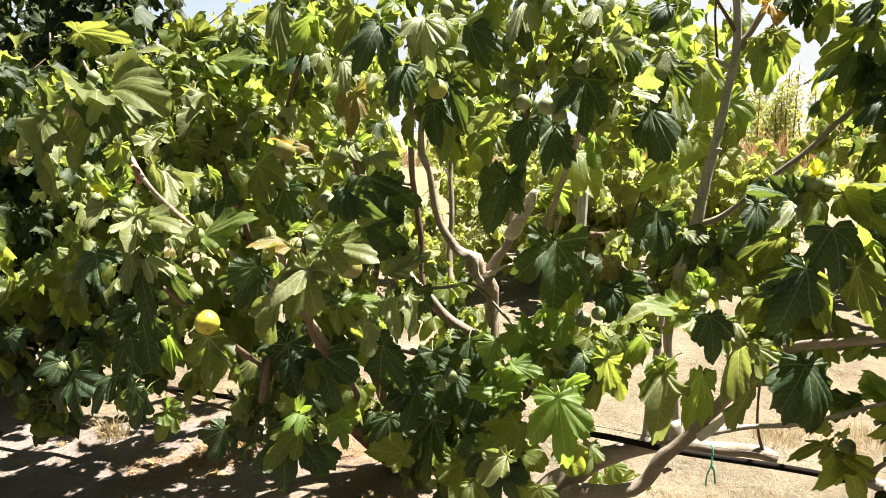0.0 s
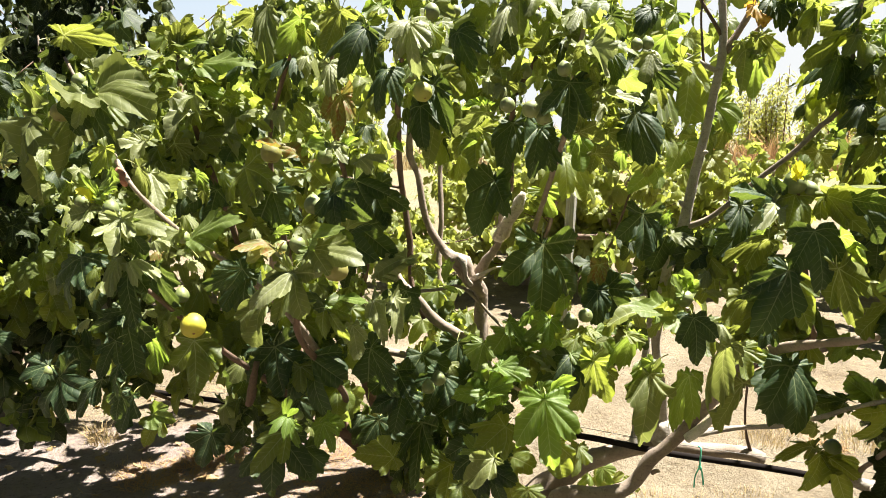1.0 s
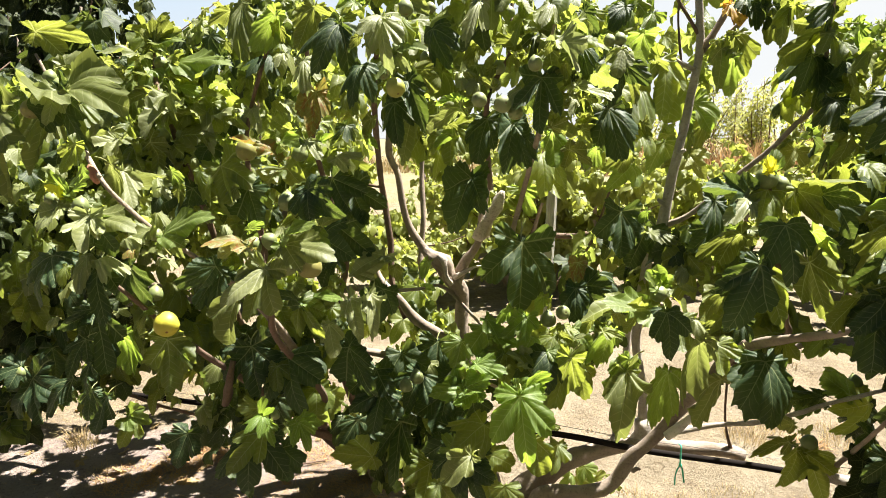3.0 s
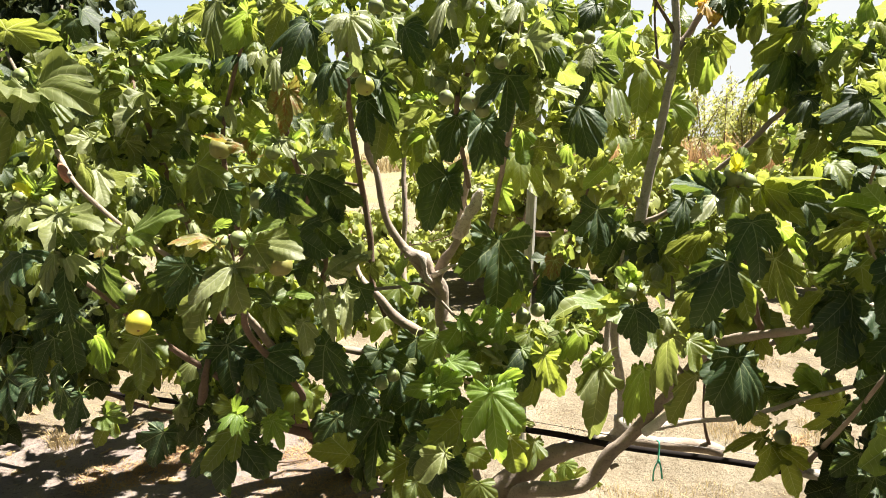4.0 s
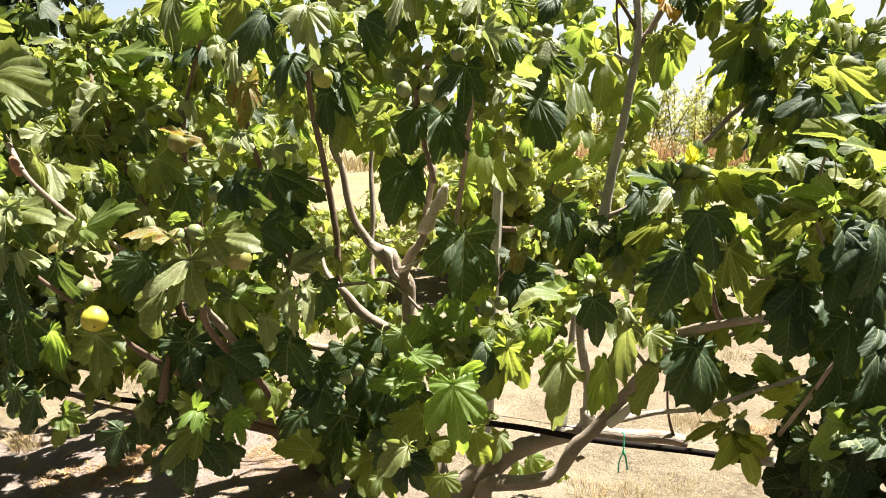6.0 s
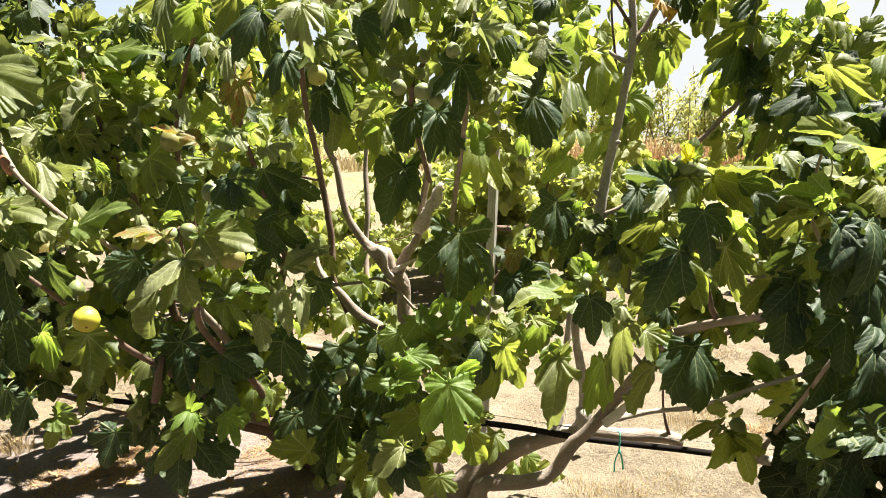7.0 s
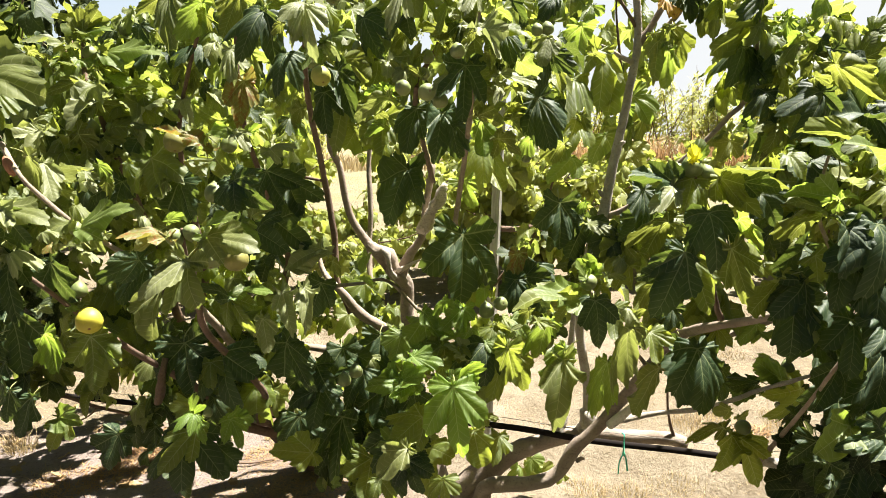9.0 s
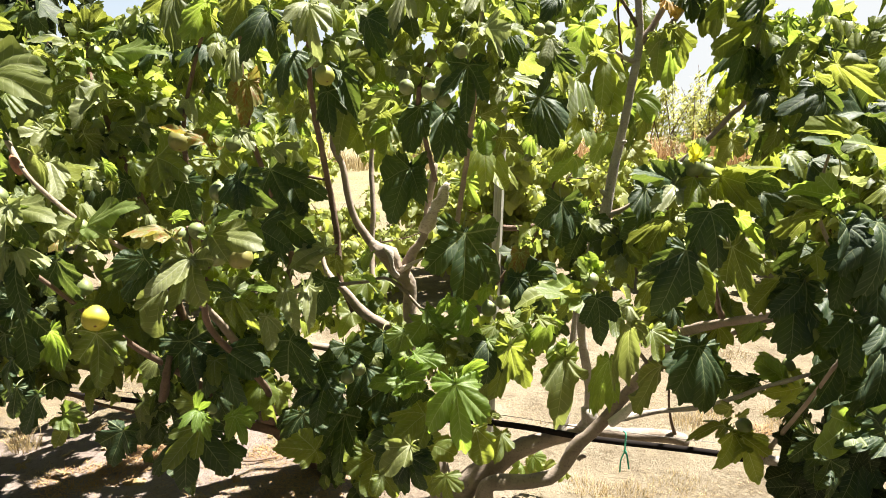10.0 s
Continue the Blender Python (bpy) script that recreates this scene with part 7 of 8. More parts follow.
leaf(left_tree, (-0.245, 1.71, 1.52), (-0.157, 1.682, 1.455), 3, "dusky", "five", 0.80)
leaf(left_tree, (-0.309, 1.495, 1.356), (-0.349, 1.463, 1.241), 8, "olive", "five", 0.64)
leaf(left_tree, (-0.285, 1.76, 1.21), (-0.226, 1.732, 1.118), -7, "green", "five", 0.72)
leaf(centre_tree, (-0.08, 2.16, 1.258), (-0.191, 2.092, 1.201), -13, "pale", "slim", 1.02, face="top")
leaf(left_tree, (-0.26, 1.76, 1.41), (-0.191, 1.714, 1.35), 9, "fresh", "three", 0.66, face="top")
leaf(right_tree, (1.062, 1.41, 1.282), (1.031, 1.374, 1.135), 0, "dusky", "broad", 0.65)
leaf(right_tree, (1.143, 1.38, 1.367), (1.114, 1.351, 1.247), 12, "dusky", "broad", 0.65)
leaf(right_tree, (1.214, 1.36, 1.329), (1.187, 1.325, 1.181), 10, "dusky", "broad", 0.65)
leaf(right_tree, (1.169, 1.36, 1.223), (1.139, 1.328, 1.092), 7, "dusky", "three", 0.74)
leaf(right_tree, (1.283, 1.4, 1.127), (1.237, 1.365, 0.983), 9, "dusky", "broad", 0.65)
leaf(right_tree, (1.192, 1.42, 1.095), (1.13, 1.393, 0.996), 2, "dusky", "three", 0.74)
# figs
fig(left_tree, (-0.895, 2.5, 1.911), 0.049, (0.1, -0.5, -0.9), "green")
fig(left_tree, (-0.641, 1.74, 1.155), 0.067, (0.3, -0.8, -0.5), "ripe")
fig(left_tree, (-0.714, 1.86, 1.209), 0.043, (0.1, -0.5, -0.9), "green")
fig(left_tree, (-0.869, 2.4, 1.649), 0.053, (0.1, -0.5, -0.9), "green")
fig(left_tree, (-0.799, 2.4, 1.653), 0.047, (0.1, -0.5, -0.9), "green")
fig(left_tree, (-0.472, 2, 1.61), 0.064, (0.1, -0.5, -0.9), "dull")
fig(left_tree, (-0.35, 1.55, 1.405), 0.040, (-0.4, -0.3, 0.8), "green")
fig(left_tree, (-0.311, 1.55, 1.416), 0.037, (0.1, -0.3, 0.9), "green")
fig(left_tree, (-0.29, 1.62, 1.339), 0.058, (0.1, -0.5, -0.9), "green")
fig(left_tree, (-0.233, 1.63, 1.331), 0.061, (0.1, -0.5, -0.9), "dull")
fig(left_tree, (-0.308, 1.76, 1.481), 0.050, (0.1, -0.5, -0.9), "green")
fig(left_tree, (-0.296, 1.9, 1.603), 0.044, (0.1, -0.5, -0.9), "green")
fig(left_tree, (-0.971, 1.9, 1.813), 0.037, (0.1, -0.5, -0.9), "green")
fig(left_tree, (-0.948, 1.9, 1.792), 0.037, (0.1, -0.5, -0.9), "green")
fig(left_tree, (-0.777, 1.62, 1.488), 0.039, (0.1, -0.5, -0.9), "green")
fig(left_tree, (-0.867, 1.66, 1.501), 0.033, (0.1, -0.5, -0.9), "green")
fig(left_tree, (-0.643, 1.72, 1.401), 0.034, (0.1, -0.5, -0.9), "green")
fig(left_tree, (-0.562, 2.3, 1.702), 0.049, (0.1, -0.5, -0.9), "green")
fig(left_tree, (-0.93, 2.45, 1.826), 0.043, (0.1, -0.5, -0.9), "green")
fig(left_tree, (-0.396, 1.88, 0.831), 0.028, (0.1, -0.5, -0.9), "green")
fig(left_tree, (-0.803, 2.6, 2.005), 0.046, (0.1, -0.5, -0.9), "green")
fig(centre_tree, (-0.013, 1.64, 1.768), 0.047, (0.3, -0.6, -0.7), "turning")
fig(centre_tree, (-0.058, 1.88, 1.827), 0.043, (0.1, -0.5, -0.9), "green")
fig(centre_tree, (0.176, 1.5, 1.735), 0.034, (-0.5, -0.6, 0.3), "green")
fig(centre_tree, (0.23, 1.5, 1.725), 0.039, (0.3, -0.9, 0.1), "green")
fig(centre_tree, (0.261, 1.52, 1.706), 0.035, (0.1, -0.5, -0.9), "green")
fig(centre_tree, (0.234, 1.72, 1.78), 0.031, (0.1, -0.5, -0.9), "green")
fig(centre_tree, (0.294, 1.46, 1.806), 0.032, (0.1, -0.5, -0.9), "green")
fig(centre_tree, (0.244, 1.72, 1.822), 0.034, (0.1, -0.5, -0.9), "green")
fig(centre_tree, (0.331, 1.6, 1.872), 0.029, (0.1, -0.5, -0.9), "green")
fig(centre_tree, (0.517, 1.7, 1.886), 0.030, (0.1, -0.5, -0.9), "green")
fig(centre_tree, (0.543, 1.7, 1.889), 0.032, (0.1, -0.5, -0.9), "green")
fig(centre_tree, (0.556, 1.7, 1.846), 0.048, (0.1, -0.5, -0.9), "green")
fig(centre_tree, (0.646, 1.62, 1.263), 0.042, (0, -0.5, 0.8), "green")
fig(centre_tree, (0.9, 1.62, 1.546), 0.053, (0.1, -0.5, -0.9), "green")
fig(centre_tree, (0.939, 1.62, 1.534), 0.035, (0.1, -0.5, -0.9), "green")
fig(centre_tree, (0.875, 1.64, 1.539), 0.032, (0.1, -0.5, -0.9), "green")
fig(centre_tree, (0.481, 1.98, 1.114), 0.044, (0.2, -0.7, 0.2), "green")
fig(centre_tree, (0.44, 2, 1.083), 0.048, (0.1, -0.5, -0.9), "green")
fig(centre_tree, (1.292, 1.97, 0.678), 0.049, (0.3, -0.8, 0.3), "green")
fig(centre_tree, (-0.008, 2, 0.871), 0.043, (0.1, -0.5, -0.9), "green")
fig(centre_tree, (0.026, 2.05, 0.879), 0.044, (0.1, -0.5, -0.9), "green")
fig(centre_tree, (0.008, 1.8, 1.979), 0.042, (0.1, -0.5, -0.9), "green")
fig(centre_tree, (0.271, 1.75, 1.961), 0.031, (0.1, -0.5, -0.9), "green")
fig(centre_tree, (0.074, 1.95, 2.007), 0.031, (0.1, -0.5, -0.9), "green")
fig(centre_tree, (0.638, 2.4, 1.545), 0.038, (0.1, -0.5, -0.9), "green")
fig(centre_tree, (0.061, 2, 1.877), 0.036, (0.1, -0.5, -0.9), "green")
fig(right_tree, (1.51, 2.1, 0.826), 0.045, (0.1, -0.5, -0.9), "green")
fig(right_tree, (1.431, 2.2, 1.721), 0.035, (0.1, -0.5, -0.9), "green")
fig(left_tree, (-0.998, 1.84, 1.724), 0.049, (0.1, -0.5, -0.9), "dull")
fig(left_tree, (-1.304, 2.05, 1.583), 0.047, (0.1, -0.5, -0.9), "dull")
fig(left_tree, (-1.266, 2.1, 0.892), 0.041, (0.1, -0.5, -0.9), "green")
fig(left_tree, (-1.313, 2.1, 0.886), 0.034, (0.1, -0.5, -0.9), "green")
fig(left_tree, (-1.004, 1.95, 1.744), 0.042, (0.1, -0.5, -0.9), "green")
# leaves further inside the crowns
cluster(left_tree, (-1.519, 2.5, 0.863), (0.24, 0.25, 0.30), 60, 0.15, "dusky", 0.6)
cluster(left_tree, (-1.579, 2.4, 1.171), (0.22, 0.2, 0.2), 40, 0.15, "green", 0.6)
cluster(centre_tree, (-0.087, 2.45, 0.414), (0.14, 0.15, 0.10), 14, 0.15, "dusky", 0.8)
cluster(centre_tree, (0.135, 2.25, 1.741), (0.13, 0.2, 0.12), 30, 0.12, "green", 0.6)
cluster(centre_tree, (0.052, 2.3, 1.946), (0.13, 0.2, 0.1), 20, 0.12, "fresh", 0.6)
cluster(centre_tree, (0.57, 2.3, 1.818), (0.18, 0.2, 0.16), 30, 0.12, "green", 0.6)
cluster(left_tree, (-0.499, 2.5, 2.008), (0.2, 0.2, 0.12), 24, 0.12, "fresh", 0.6)
cluster(left_tree, (-0.95, 3.2, 1.55), (0.65, 0.22, 0.30), 80, 0.16, "dusky", 0.5)
cluster(right_tree, (1.438, 2.3, 1.848), (0.08, 0.15, 0.1), 7, 0.12, "green", 0.6)
cluster(right_tree, (1.57, 2.2, 1.886), (0.12, 0.2, 0.07), 22, 0.12, "young", 0.6)
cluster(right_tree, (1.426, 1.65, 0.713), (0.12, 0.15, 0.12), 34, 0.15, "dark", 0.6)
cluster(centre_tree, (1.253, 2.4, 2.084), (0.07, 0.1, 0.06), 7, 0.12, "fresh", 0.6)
# Unseen leaves added outside the view to shade the right-hand crown.
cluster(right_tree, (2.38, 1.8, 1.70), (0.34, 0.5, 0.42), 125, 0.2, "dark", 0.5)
# Leaves added behind the front ones to shade the soil at left.
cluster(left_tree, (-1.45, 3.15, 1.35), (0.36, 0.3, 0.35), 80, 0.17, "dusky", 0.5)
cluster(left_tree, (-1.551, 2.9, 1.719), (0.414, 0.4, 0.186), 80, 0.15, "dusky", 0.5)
# Foliage of the tall tree behind, kept in this crown; shade in its colour.
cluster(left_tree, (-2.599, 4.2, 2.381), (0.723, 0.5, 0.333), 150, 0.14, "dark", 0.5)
cluster(left_tree, (-0.748, 2.8, 1.773), (0.386, 0.3, 0.259), 165, 0.102, "olive", 0.5)
cluster(left_tree, (-1.054, 2.6, 1.38), (0.491, 0.4, 0.23), 150, 0.11, "olive", 0.5)
cluster(left_tree, (-1.606, 2.8, 0.904), (0.303, 0.4, 0.309), 100, 0.14, "dark", 0.5)
cluster(left_tree, (-0.65, 2.6, 0.923), (0.469, 0.3, 0.293), 140, 0.12, "green", 0.5)
cluster(left_tree, (-1.193, 2.6, 0.802), (0.28, 0.2, 0.11), 20, 0.14, "dusky", 0.6)
cluster(left_tree, (-0.792, 2.5, 1.685), (0.22, 0.15, 0.20), 34, 0.115, "fresh", 0.5)
cluster(centre_tree, (0.326, 1.6, 1.853), (0.15, 0.08, 0.10), 20, 0.10, "young", 0.5)
cluster(left_tree, (-0.573, 2.3, 0.634), (0.152, 0.2, 0.131), 14, 0.13, "dusky", 0.5)
cluster(centre_tree, (-0.162, 2.45, 1.984), (0.309, 0.35, 0.251), 70, 0.115, "green", 0.5)
cluster(centre_tree, (-0.043, 2.5, 0.521), (0.225, 0.2, 0.253), 36, 0.14, "dusky", 0.5)
cluster(centre_tree, (0.431, 2.15, 1.92), (0.287, 0.25, 0.25), 55, 0.11, "olive", 0.5)
cluster(centre_tree, (-0.301, 2.85, 1.348), (0.084, 0.25, 0.28), 14, 0.12, "green", 0.5)
cluster(centre_tree, (0.834, 2.75, 1.121), (0.208, 0.25, 0.148), 16, 0.12, "fresh", 0.5)
cluster(centre_tree, (0.409, 2.525, 1.078), (0.089, 0.125, 0.136), 9, 0.13, "green", 0.5)
cluster(centre_tree, (1.07, 2.925, 2.006), (0.26, 0.175, 0.354), 28, 0.12, "green", 0.9)
cluster(centre_tree, (1.07, 2.15, 1.155), (0.186, 0.25, 0.197), 45, 0.14, "green", 0.5)
cluster(centre_tree, (1.579, 2.55, 2.005), (0.165, 0.15, 0.269), 13, 0.12, "fresh", 0.5)
cluster(right_tree, (1.683, 2.3, 1.635), (0.268, 0.3, 0.168), 60, 0.13, "young", 0.5)
cluster(right_tree, (1.722, 2.05, 1.301), (0.305, 0.35, 0.243), 90, 0.15, "dusky", 0.5)
cluster(right_tree, (1.911, 2.05, 0.732), (0.241, 0.35, 0.369), 90, 0.15, "dark", 0.5)
cluster(right_tree, (2.031, 2.35, 1.98), (0.249, 0.25, 0.251), 22, 0.12, "young", 0.5)
cluster(left_tree, (-1.804, 2.6, 0.974), (0.256, 0.4, 0.571), 105, 0.13, "dark", 0.5)
cluster(left_tree, (-1.824, 3.7, 1.69), (0.997, 0.5, 0.30), 72, 0.12, "olive", 0.5)
# More of the tall tree behind, again with shade in the leaf colour.
cluster(left_tree, (-1.975, 4.2, 2.376), (0.40, 0.3, 0.26), 110, 0.14, "dark", 0.5)
cluster(left_tree, (-1.798, 3.5, 1.05), (0.979, 0.4, 0.345), 60, 0.16, "dusky", 0.5)
cluster(left_tree, (-0.665, 3.4, 1.645), (0.419, 0.4, 0.251), 60, 0.15, "green", 0.5)
cluster(centre_tree, (0.042, 2.3, 0.565), (0.198, 0.2, 0.257), 22, 0.15, "dusky", 0.5)
cluster(right_tree, (1.67, 1.75, 0.848), (0.189, 0.15, 0.299), 30, 0.15, "dark", 0.5)
cluster(right_tree, (1.523, 1.95, 1.355), (0.189, 0.25, 0.194), 20, 0.13, "green", 0.5)
cluster(centre_tree, (0.931, 2.7, 1.081), (0.097, 0.2, 0.195), 14, 0.14, "dusky", 0.5)
cluster(left_tree, (-0.932, 3.85, 1.816), (0.516, 0.45, 0.357), 36, 0.16, "green", 0.5)
cluster(right_tree, (1.773, 1.85, 1.702), (0.185, 0.25, 0.198), 45, 0.16, "dusky", 0.5)
cluster(left_tree, (-0.529, 2.475, 0.73), (0.292, 0.275, 0.173), 62, 0.14, "dusky", 0.5)
cluster(left_tree, (-0.198, 2.525, 0.525), (0.107, 0.225, 0.145), 8, 0.13, "dusky", 0.5)
branch(centre_tree, "twig", [(0.63, 3, 1.202, 0.012), (0.722, 3, 1.196, 0.013), (0.827, 3, 1.206, 0.014), (0.86, 3, 1.179, 0.012)], M_TWIG)
# Unseen overhead leaves, added for some dappled shade on the right.
cluster(right_tree, (2.25, 1.95, 2.462), (0.25, 0.5, 0.2), 20, 0.18, "dusky", 0.5)
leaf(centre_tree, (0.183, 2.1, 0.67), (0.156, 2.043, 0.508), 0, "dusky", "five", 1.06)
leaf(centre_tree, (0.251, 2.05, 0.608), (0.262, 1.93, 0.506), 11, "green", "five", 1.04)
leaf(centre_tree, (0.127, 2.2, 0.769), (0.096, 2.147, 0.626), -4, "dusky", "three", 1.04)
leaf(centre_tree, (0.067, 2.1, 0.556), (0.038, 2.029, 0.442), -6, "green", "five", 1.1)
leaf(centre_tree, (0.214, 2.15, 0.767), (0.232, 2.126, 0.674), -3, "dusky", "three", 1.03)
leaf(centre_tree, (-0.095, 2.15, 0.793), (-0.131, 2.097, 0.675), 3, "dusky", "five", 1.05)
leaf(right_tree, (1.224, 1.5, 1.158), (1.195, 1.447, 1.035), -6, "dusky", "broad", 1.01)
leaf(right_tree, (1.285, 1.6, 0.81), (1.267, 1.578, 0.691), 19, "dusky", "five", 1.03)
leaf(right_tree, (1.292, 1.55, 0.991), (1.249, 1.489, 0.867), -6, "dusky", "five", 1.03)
cluster(centre_tree, (0.417, 2.3, 0.843), (0.177, 0.2, 0.14), 24, 0.11, "fresh", 0.5)
cluster(centre_tree, (0.656, 2.4, 0.905), (0.174, 0.2, 0.112), 14, 0.11, "fresh", 0.5)
leaf(centre_tree, (0.244, 2, 1.062), (0.259, 1.913, 0.972), -6, "fresh", "three", 0.92)
leaf(centre_tree, (0.175, 2.1, 0.985), (0.151, 2.058, 0.903), 23, "fresh", "three")
leaf(centre_tree, (0.387, 2, 1.032), (0.325, 1.918, 0.969), 9, "fresh", "five", 0.82)
leaf(centre_tree, (0.521, 2, 1.058), (0.57, 1.966, 1.003), -35, "fresh", "five", 1.02)
leaf(centre_tree, (0.467, 2.05, 1.015), (0.51, 2.02, 0.929), -27, "green", "five", 1.03)
leaf(centre_tree, (0.543, 2, 0.936), (0.555, 1.962, 0.837), 11, "green", "broad", 0.83)
leaf(centre_tree, (0.37, 2, 0.939), (0.354, 1.975, 0.836), 10, "dusky", "three", 1.01)
leaf(centre_tree, (0.767, 1.8, 1.138), (0.762, 1.727, 1.061), -1, "green", "five", 0.93)
leaf(centre_tree, (0.668, 2.3, 1.167), (0.631, 2.256, 1.043), 4, "dusky", "five", 0.96)
leaf(centre_tree, (0.928, 1.9, 1.036), (0.926, 1.839, 0.951), -12, "green", "five", 0.9)
cluster(centre_tree, (-0.028, 3.06, 0.747), (0.204, 0.24, 0.203), 60, 0.13, "green", 0.5)
leaf(centre_tree, (1.041, 1.9, 0.977), (1.014, 1.838, 0.815), -10, "dusky", "broad", 0.72)
leaf(centre_tree, (0.457, 2.3, 1.589), (0.461, 2.239, 1.448), -5, "green", "five", 0.91)
leaf(centre_tree, (0.17, 1.95, 0.689), (0.153, 1.905, 0.528), 20, "dusky", "five", 0.96)
branch(left_tree, "bark_tear", [(-0.843, 1.81, 1.577, 0.005), (-0.824, 1.79, 1.56, 0.011), (-0.817, 1.79, 1.542, 0.009), (-0.811, 1.79, 1.531, 0.004)], M_TORN, label="torn reddish bark", knobby=0.6)
branch(centre_tree, "spur", [(0.946, 2.55, 1.215, 0.012), (0.924, 2.54, 1.232, 0.011), (0.907, 2.53, 1.243, 0.006)], M_BARK_PALE)
branch(centre_tree, "spur", [(1.023, 2.55, 1.581, 0.01), (1.04, 2.54, 1.594, 0.009), (1.048, 2.53, 1.598, 0.005)], M_BARK_PALE)
branch(centre_tree, "spur", [(0.989, 2.54, 1.384, 0.012), (0.962, 2.53, 1.403, 0.009), (0.95, 2.52, 1.411, 0.005)], M_BARK_PALE)
leaf(centre_tree, (0.731, 2.75, 0.141), (0.795, 2.699, 0.115), -12, "young", "five", 0.94)
leaf(centre_tree, (0.808, 2.75, 0.113), (0.856, 2.75, 0.163), -44, "young", "three", 0.95)
leaf(centre_tree, (0.7, 2.75, 0.152), (0.645, 2.701, 0.125), 7, "fresh", "five", 0.85)
leaf(centre_tree, (0.772, 2.78, 0.13), (0.756, 2.78, 0.191), -17, "young", "three", 0.95)
leaf(right_tree, (1.274, 1.35, 0.952), (1.126, 1.295, 0.946), 40, "dusky", "three", 0.55)
leaf(right_tree, (1.22, 1.45, 0.828), (1.132, 1.377, 0.793), 31, "dusky", "five", 0.67)
leaf(right_tree, (1.23, 1.35, 1.227), (1.147, 1.267, 1.178), 9, "dusky", "five", 0.61)
leaf(right_tree, (1.237, 1.4, 0.955), (1.138, 1.35, 0.96), 47, "dusky", "three", 0.57)

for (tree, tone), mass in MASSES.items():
    mass.done("foliage", tree, {"dusky": M_SHADE_MASS, "dark": M_DEEP_SHADE, "young": M_YOUNG_LIT_MASS}.get(tone, M_LEAF_MASS), "inner leaves of the crown")
for tree in (left_tree, centre_tree, right_tree):
    for ob in tree.children:
        ob.matrix_parent_inverse = Matrix.Translation(-tree.location)

# ---- fig trees of the rows behind ----


def fig_bush(name_at, seed, height, spread, shoots, label, mat=None, leaf_size=0.17, density=14):
    """A several-stemmed fig tree grown from its base."""
    rnd = random.Random(seed)
    tree = thing("fig_tree", name_at, label, "tree", "fig trees of the rows behind")
    stems = []
    for i in range(5):
        a = i / 5 * math.tau + rnd.uniform(-0.4, 0.4)
        out = Vector((math.cos(a), math.sin(a), 0)) * spread
        pts = [(0, 0, -0.05, 0.055), (*(out * 0.18 + Vector((0, 0, height * 0.16))), 0.04), (*(out * 0.45 + Vector((0, 0, height * 0.42))), 0.026),
               (*(out * 0.7 + Vector((rnd.uniform(-0.1, 0.1), rnd.uniform(-0.1, 0.1), height * 0.72))), 0.016), (*(out * 0.85 + Vector((0, 0, height * 0.95))), 0.007)]
        bm = bmesh.new()
        line = smooth_line(pts, 0.06)
        tube(bm, line, 8, 0.15, i)
        part("limb", bm, M_BARK, tree)
        stems.append(line)
    mass = Mass()
    twigs = bmesh.new()
    for _ in range(shoots):
        line = rnd.choice(stems)
        q = line[rnd.randrange(len(line) // 4, len(line))].to_3d()
        a = rnd.uniform(0, math.tau)
        way = Vector((math.cos(a), math.sin(a), rnd.uniform(-0.15, 1.0))).normalized()
        length = rnd.uniform(0.3, 0.75) * spread
        tip = q + way * length + Vector((0, 0, 0.15 * length))
        tube(twigs, smooth_line([(*q, 0.007), (*(q.lerp(tip, 0.5) + Vector((0, 0, -0.04))), 0.006), (*tip, 0.003)], 0.15), 5)
        n = int(density * rnd.uniform(0.7, 1.2))
        for k in range(n):
            s = 0.25 + 0.75 * k / n
            at = q.lerp(tip, s) + Vector((rnd.uniform(-.05, .05), rnd.uniform(-.05, .05), rnd.uniform(-.05, .03)))
            m = random_leaf_pose(rnd, at, leaf_size * (1.15 - 0.5 * s * s), None, 0.6)
            m.translation = m.translation + (m.to_3x3() @ Vector((0, 0.3, 0)))
            if m.translation.z > 0.1:
                mass.put(SMALL[rnd.randrange(len(SMALL))], m)
    part("twig", twigs, M_TWIG, tree)
    tree.children[-1]["kind"] = "stuff"
    mass.done("foliage", tree, mat or M_LEAF_MASS, "")
    return tree


# Brighter leaf copy for the back rows: their sunlight is in the colour.
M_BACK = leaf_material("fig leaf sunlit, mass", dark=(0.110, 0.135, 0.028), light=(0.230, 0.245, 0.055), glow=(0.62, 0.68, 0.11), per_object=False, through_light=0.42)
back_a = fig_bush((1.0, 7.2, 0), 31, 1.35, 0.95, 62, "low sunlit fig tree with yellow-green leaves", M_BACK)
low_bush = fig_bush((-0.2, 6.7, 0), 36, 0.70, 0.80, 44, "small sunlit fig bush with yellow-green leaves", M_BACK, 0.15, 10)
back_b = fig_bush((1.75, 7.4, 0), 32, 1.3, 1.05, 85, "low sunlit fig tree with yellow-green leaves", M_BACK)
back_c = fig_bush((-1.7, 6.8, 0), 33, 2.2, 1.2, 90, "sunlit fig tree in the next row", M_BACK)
# Leaf colour of this tree carries the shade it stands in.
neighbour = fig_bush((-2.74, 3.98, 0), 34, 2.5, 1.0, 90, "dense dark fig tree in the shade of its neighbours", M_SHADE_MASS, 0.2)
dark_tree = fig_bush((-3.5, 5.3, 0), 35, 3.5, 0.95, 120, "tall dense tree beside the row, shade put into its leaf colour", M_DEEP_SHADE, 0.15)
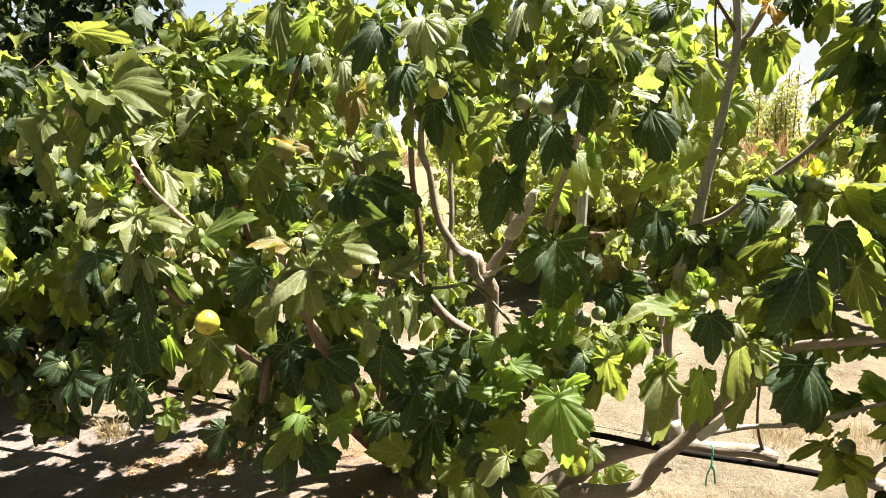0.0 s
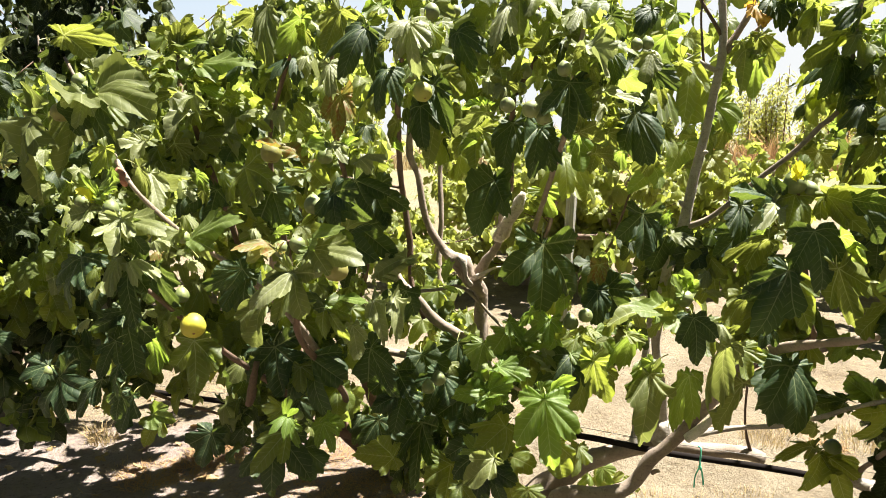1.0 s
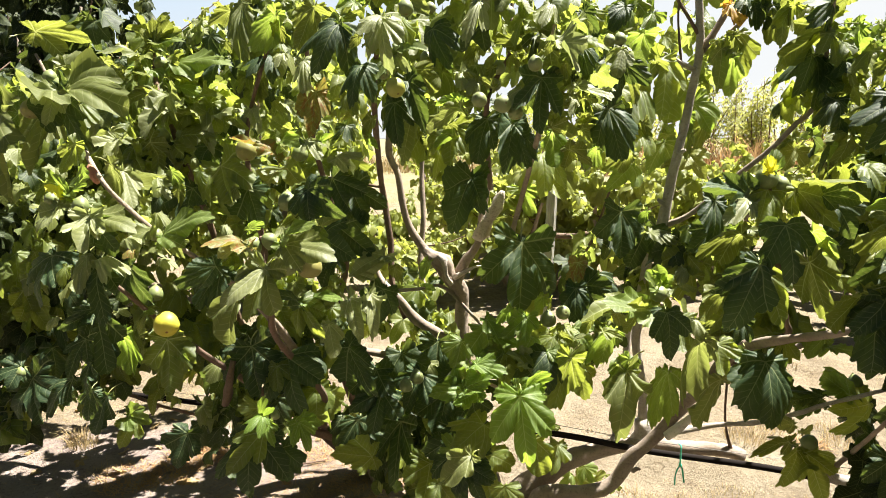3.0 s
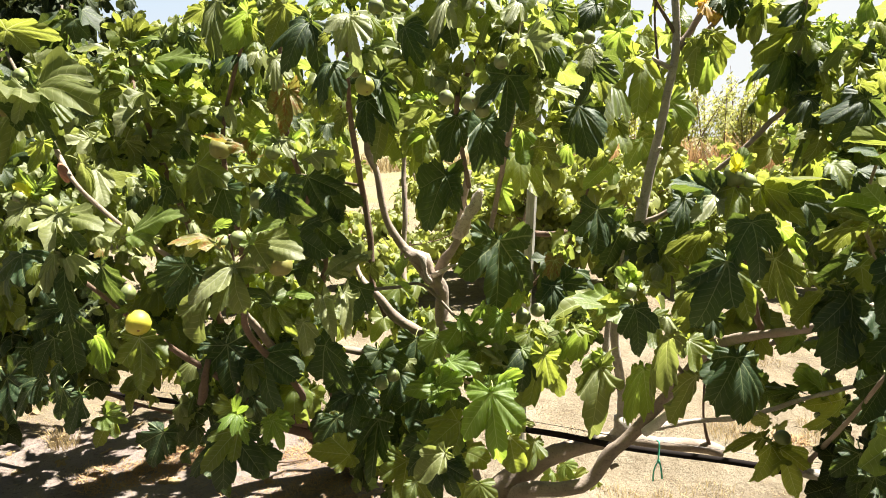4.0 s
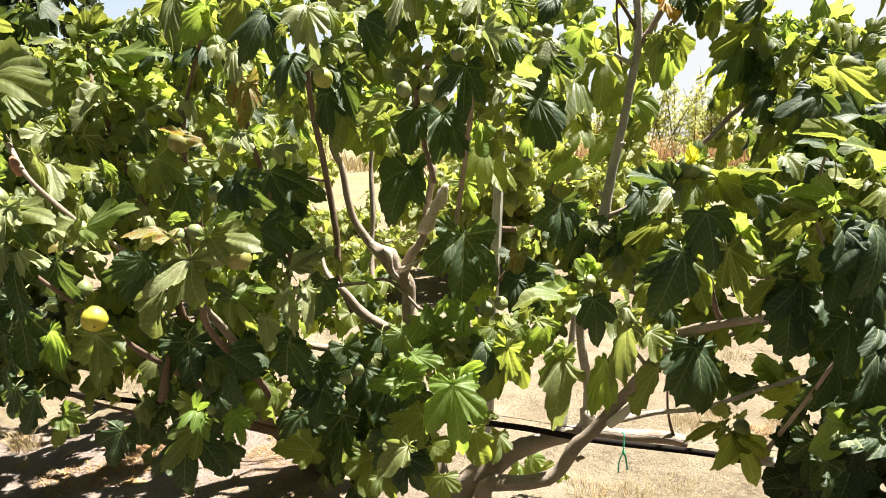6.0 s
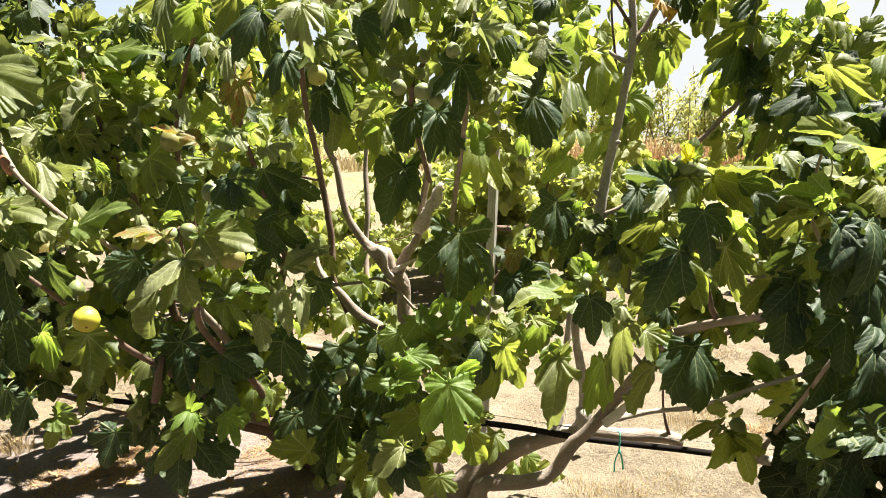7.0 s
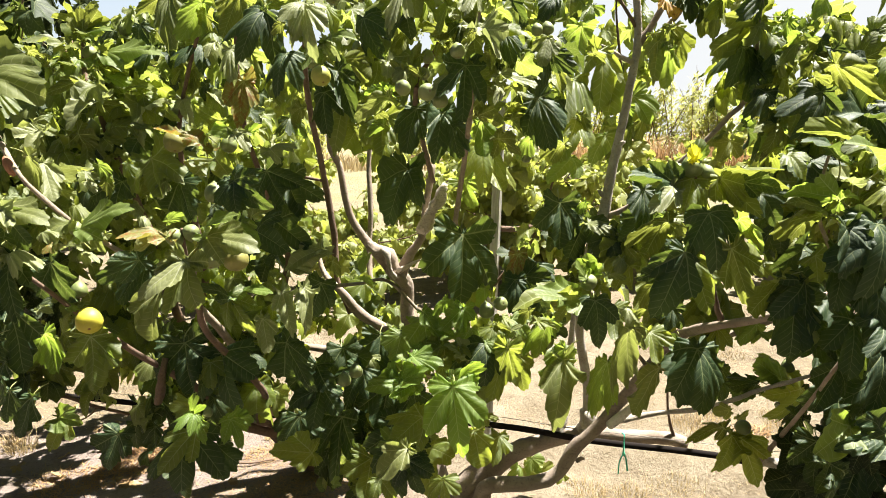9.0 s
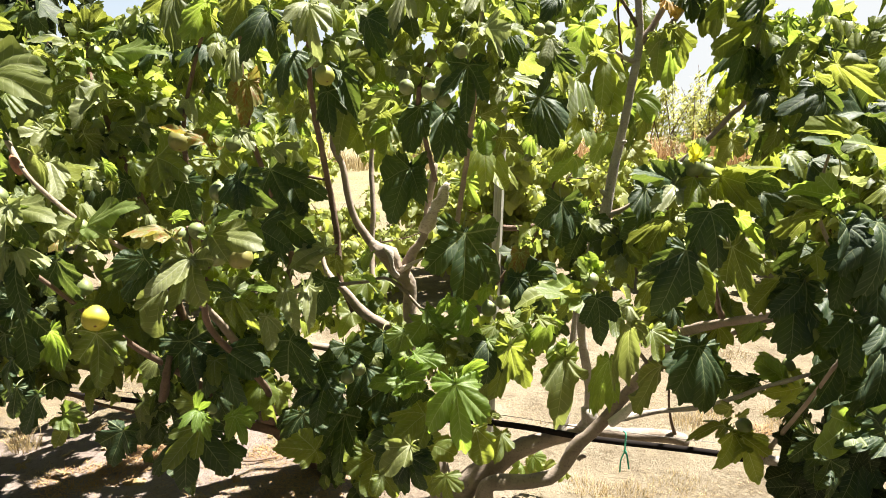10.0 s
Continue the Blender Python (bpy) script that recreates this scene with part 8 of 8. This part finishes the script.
for x, y, turn, grow, ob in ((-3.9, 7.6, 40, 1.15, back_c), (5.2, 6.8, 130, 1.15, back_a), (5.6, 5.0, 70, 1.25, back_b),
                             (-1.9, 10.5, 10, 1.1, back_b), (3.4, 7.6, 160, 0.95, back_a), (4.3, 10.2, 250, 1.0, back_b), (0.8, 9.6, 75, 0.9, back_b), (2.2, 11.5, 300, 0.9, back_a), (-4.6, 11.0, 120, 1.3, back_c), (7.4, 9.6, 220, 1.2, back_b)):
    copy_thing(ob, pose(x, y, 0, 0, 0, turn) @ Matrix.Scale(grow, 4))

# the row goes on past the view
for x, y, turn, grow, ob in ((3.7, 1.6, 80, 1.0, back_c), (5.3, 1.0, 300, 1.0, neighbour), (-4.6, 4.2, 150, 1.05, back_c)):
    copy_thing(ob, pose(x, y, 0, 0, 0, turn) @ Matrix.Scale(grow, 4))

# an unseen row added across the alley, behind the camera, to block sky and ground light
for x, turn, grow, ob in ((-4.2, 60, 1.1, back_c), (-2.4, 190, 1.15, neighbour), (-0.6, 310, 1.15, back_c), (1.2, 100, 1.2, neighbour), (3.0, 20, 1.1, back_c), (4.7, 250, 1.1, neighbour)):
    copy_thing(ob, pose(x, -2.4 - 0.37 * x, 0, 0, 0, turn) @ Matrix.Scale(grow, 4))


# ---- far hedge ----


def far_shrub(at, seed, height, width, label, mat):
    rnd = random.Random(seed)
    shrub = thing("shrub", at, label, "shrub", "shrubs at the field's edge")
    stems = bmesh.new()
    verts, faces, uvs = [], [], []
    for i in range(26):
        a, lean = rnd.uniform(0, math.tau), rnd.uniform(0.05, 0.5)
        h = height * rnd.uniform(0.55, 1.05)
        base = Vector((rnd.uniform(-0.45, 0.45) * width, rnd.uniform(-0.25, 0.25) * width, -0.1))
        tip = base + Vector((math.cos(a) * lean * width * 0.9, math.sin(a) * lean * width * 0.5, h))
        mid = base.lerp(tip, 0.5) + Vector((0, 0, 0.1 * h))
        line = smooth_line([(*base, 0.04), (*mid, 0.025), (*tip, 0.008)], 0.5)
        tube(stems, line, 5)
        for _ in range(230):
            s = rnd.random() ** 0.7
            q = line[int(s * (len(line) - 1))].to_3d() + Vector((rnd.gauss(0, 0.22), rnd.gauss(0, 0.22), rnd.gauss(0, 0.25))) * (1.25 - 0.6 * s)
            m = random_leaf_pose(rnd, q, 0.24, None, 0.6)
            k = len(verts)
            for c in ((0, 0, 0), (0.22, 0.45, 0.05), (0, 1, -0.05), (-0.22, 0.45, 0.05)):
                verts.append(m @ Vector(c))
            faces.append((k, k + 1, k + 2, k + 3))
            uvs.append([(0, 0), (0.22, 0.45), (0, 1), (-0.22, 0.45)])
    tagged(part("stem", stems, M_TWIG, shrub), kind="stuff")
    me = fill_mesh("foliage", verts, faces, uvs, [0] * len(faces), [mat])
    ob = new("foliage", me)
    ob.parent = shrub
    tagged(ob, kind="stuff")
    return shrub


M_FAR = leaf_material("shrub leaf", dark=(0.14, 0.165, 0.035), light=(0.23, 0.23, 0.06), glow=(0.66, 0.66, 0.12), per_object=False, through_light=0.48)
hedge = far_shrub((13.6, 30.0, 0), 51, 4.6, 5.0, "tall sparse shrub with yellowish leaves at the field's edge", M_FAR)
for x, y, turn, grow in ((18.5, 31.5, 60, 0.95), (9.5, 33.0, 140, 0.9), (23.5, 31.0, 200, 1.05), (5.0, 34.5, 250, 0.8), (0.5, 36.0, 20, 0.85), (-4.5, 35.0, 100, 0.8),
                         (-10.0, 36.0, 180, 0.9), (-16.0, 34.0, 280, 1.0), (-23.0, 36.0, 320, 1.1), (29.5, 33.0, 15, 1.1)):
    copy_thing(hedge, pose(x, y, 0, 0, 0, turn) @ Matrix.Scale(grow, 4))


def weeds(seed, x0, x1, y0, y1, n, height, mat, label):
    bm = bmesh.new()
    rnd = random.Random(seed)
    for _ in range(n):
        grass_blades(bm, rnd, rnd.uniform(x0, x1), rnd.uniform(y0, y1), 9, 0.35, height * rnd.uniform(0.6, 1.1), 0.35, 0.02)
    return tagged(part("weeds", bm, mat, smooth=False), label, "weeds", kind="stuff")


weeds(61, 6, 32, 26.5, 28.5, 420, 1.9, M_RUST, "tall dry reddish weeds before the hedge")
weeds(62, -30, 34, 28.5, 31, 700, 1.2, M_STRAW, "tall dry straw-coloured weeds")
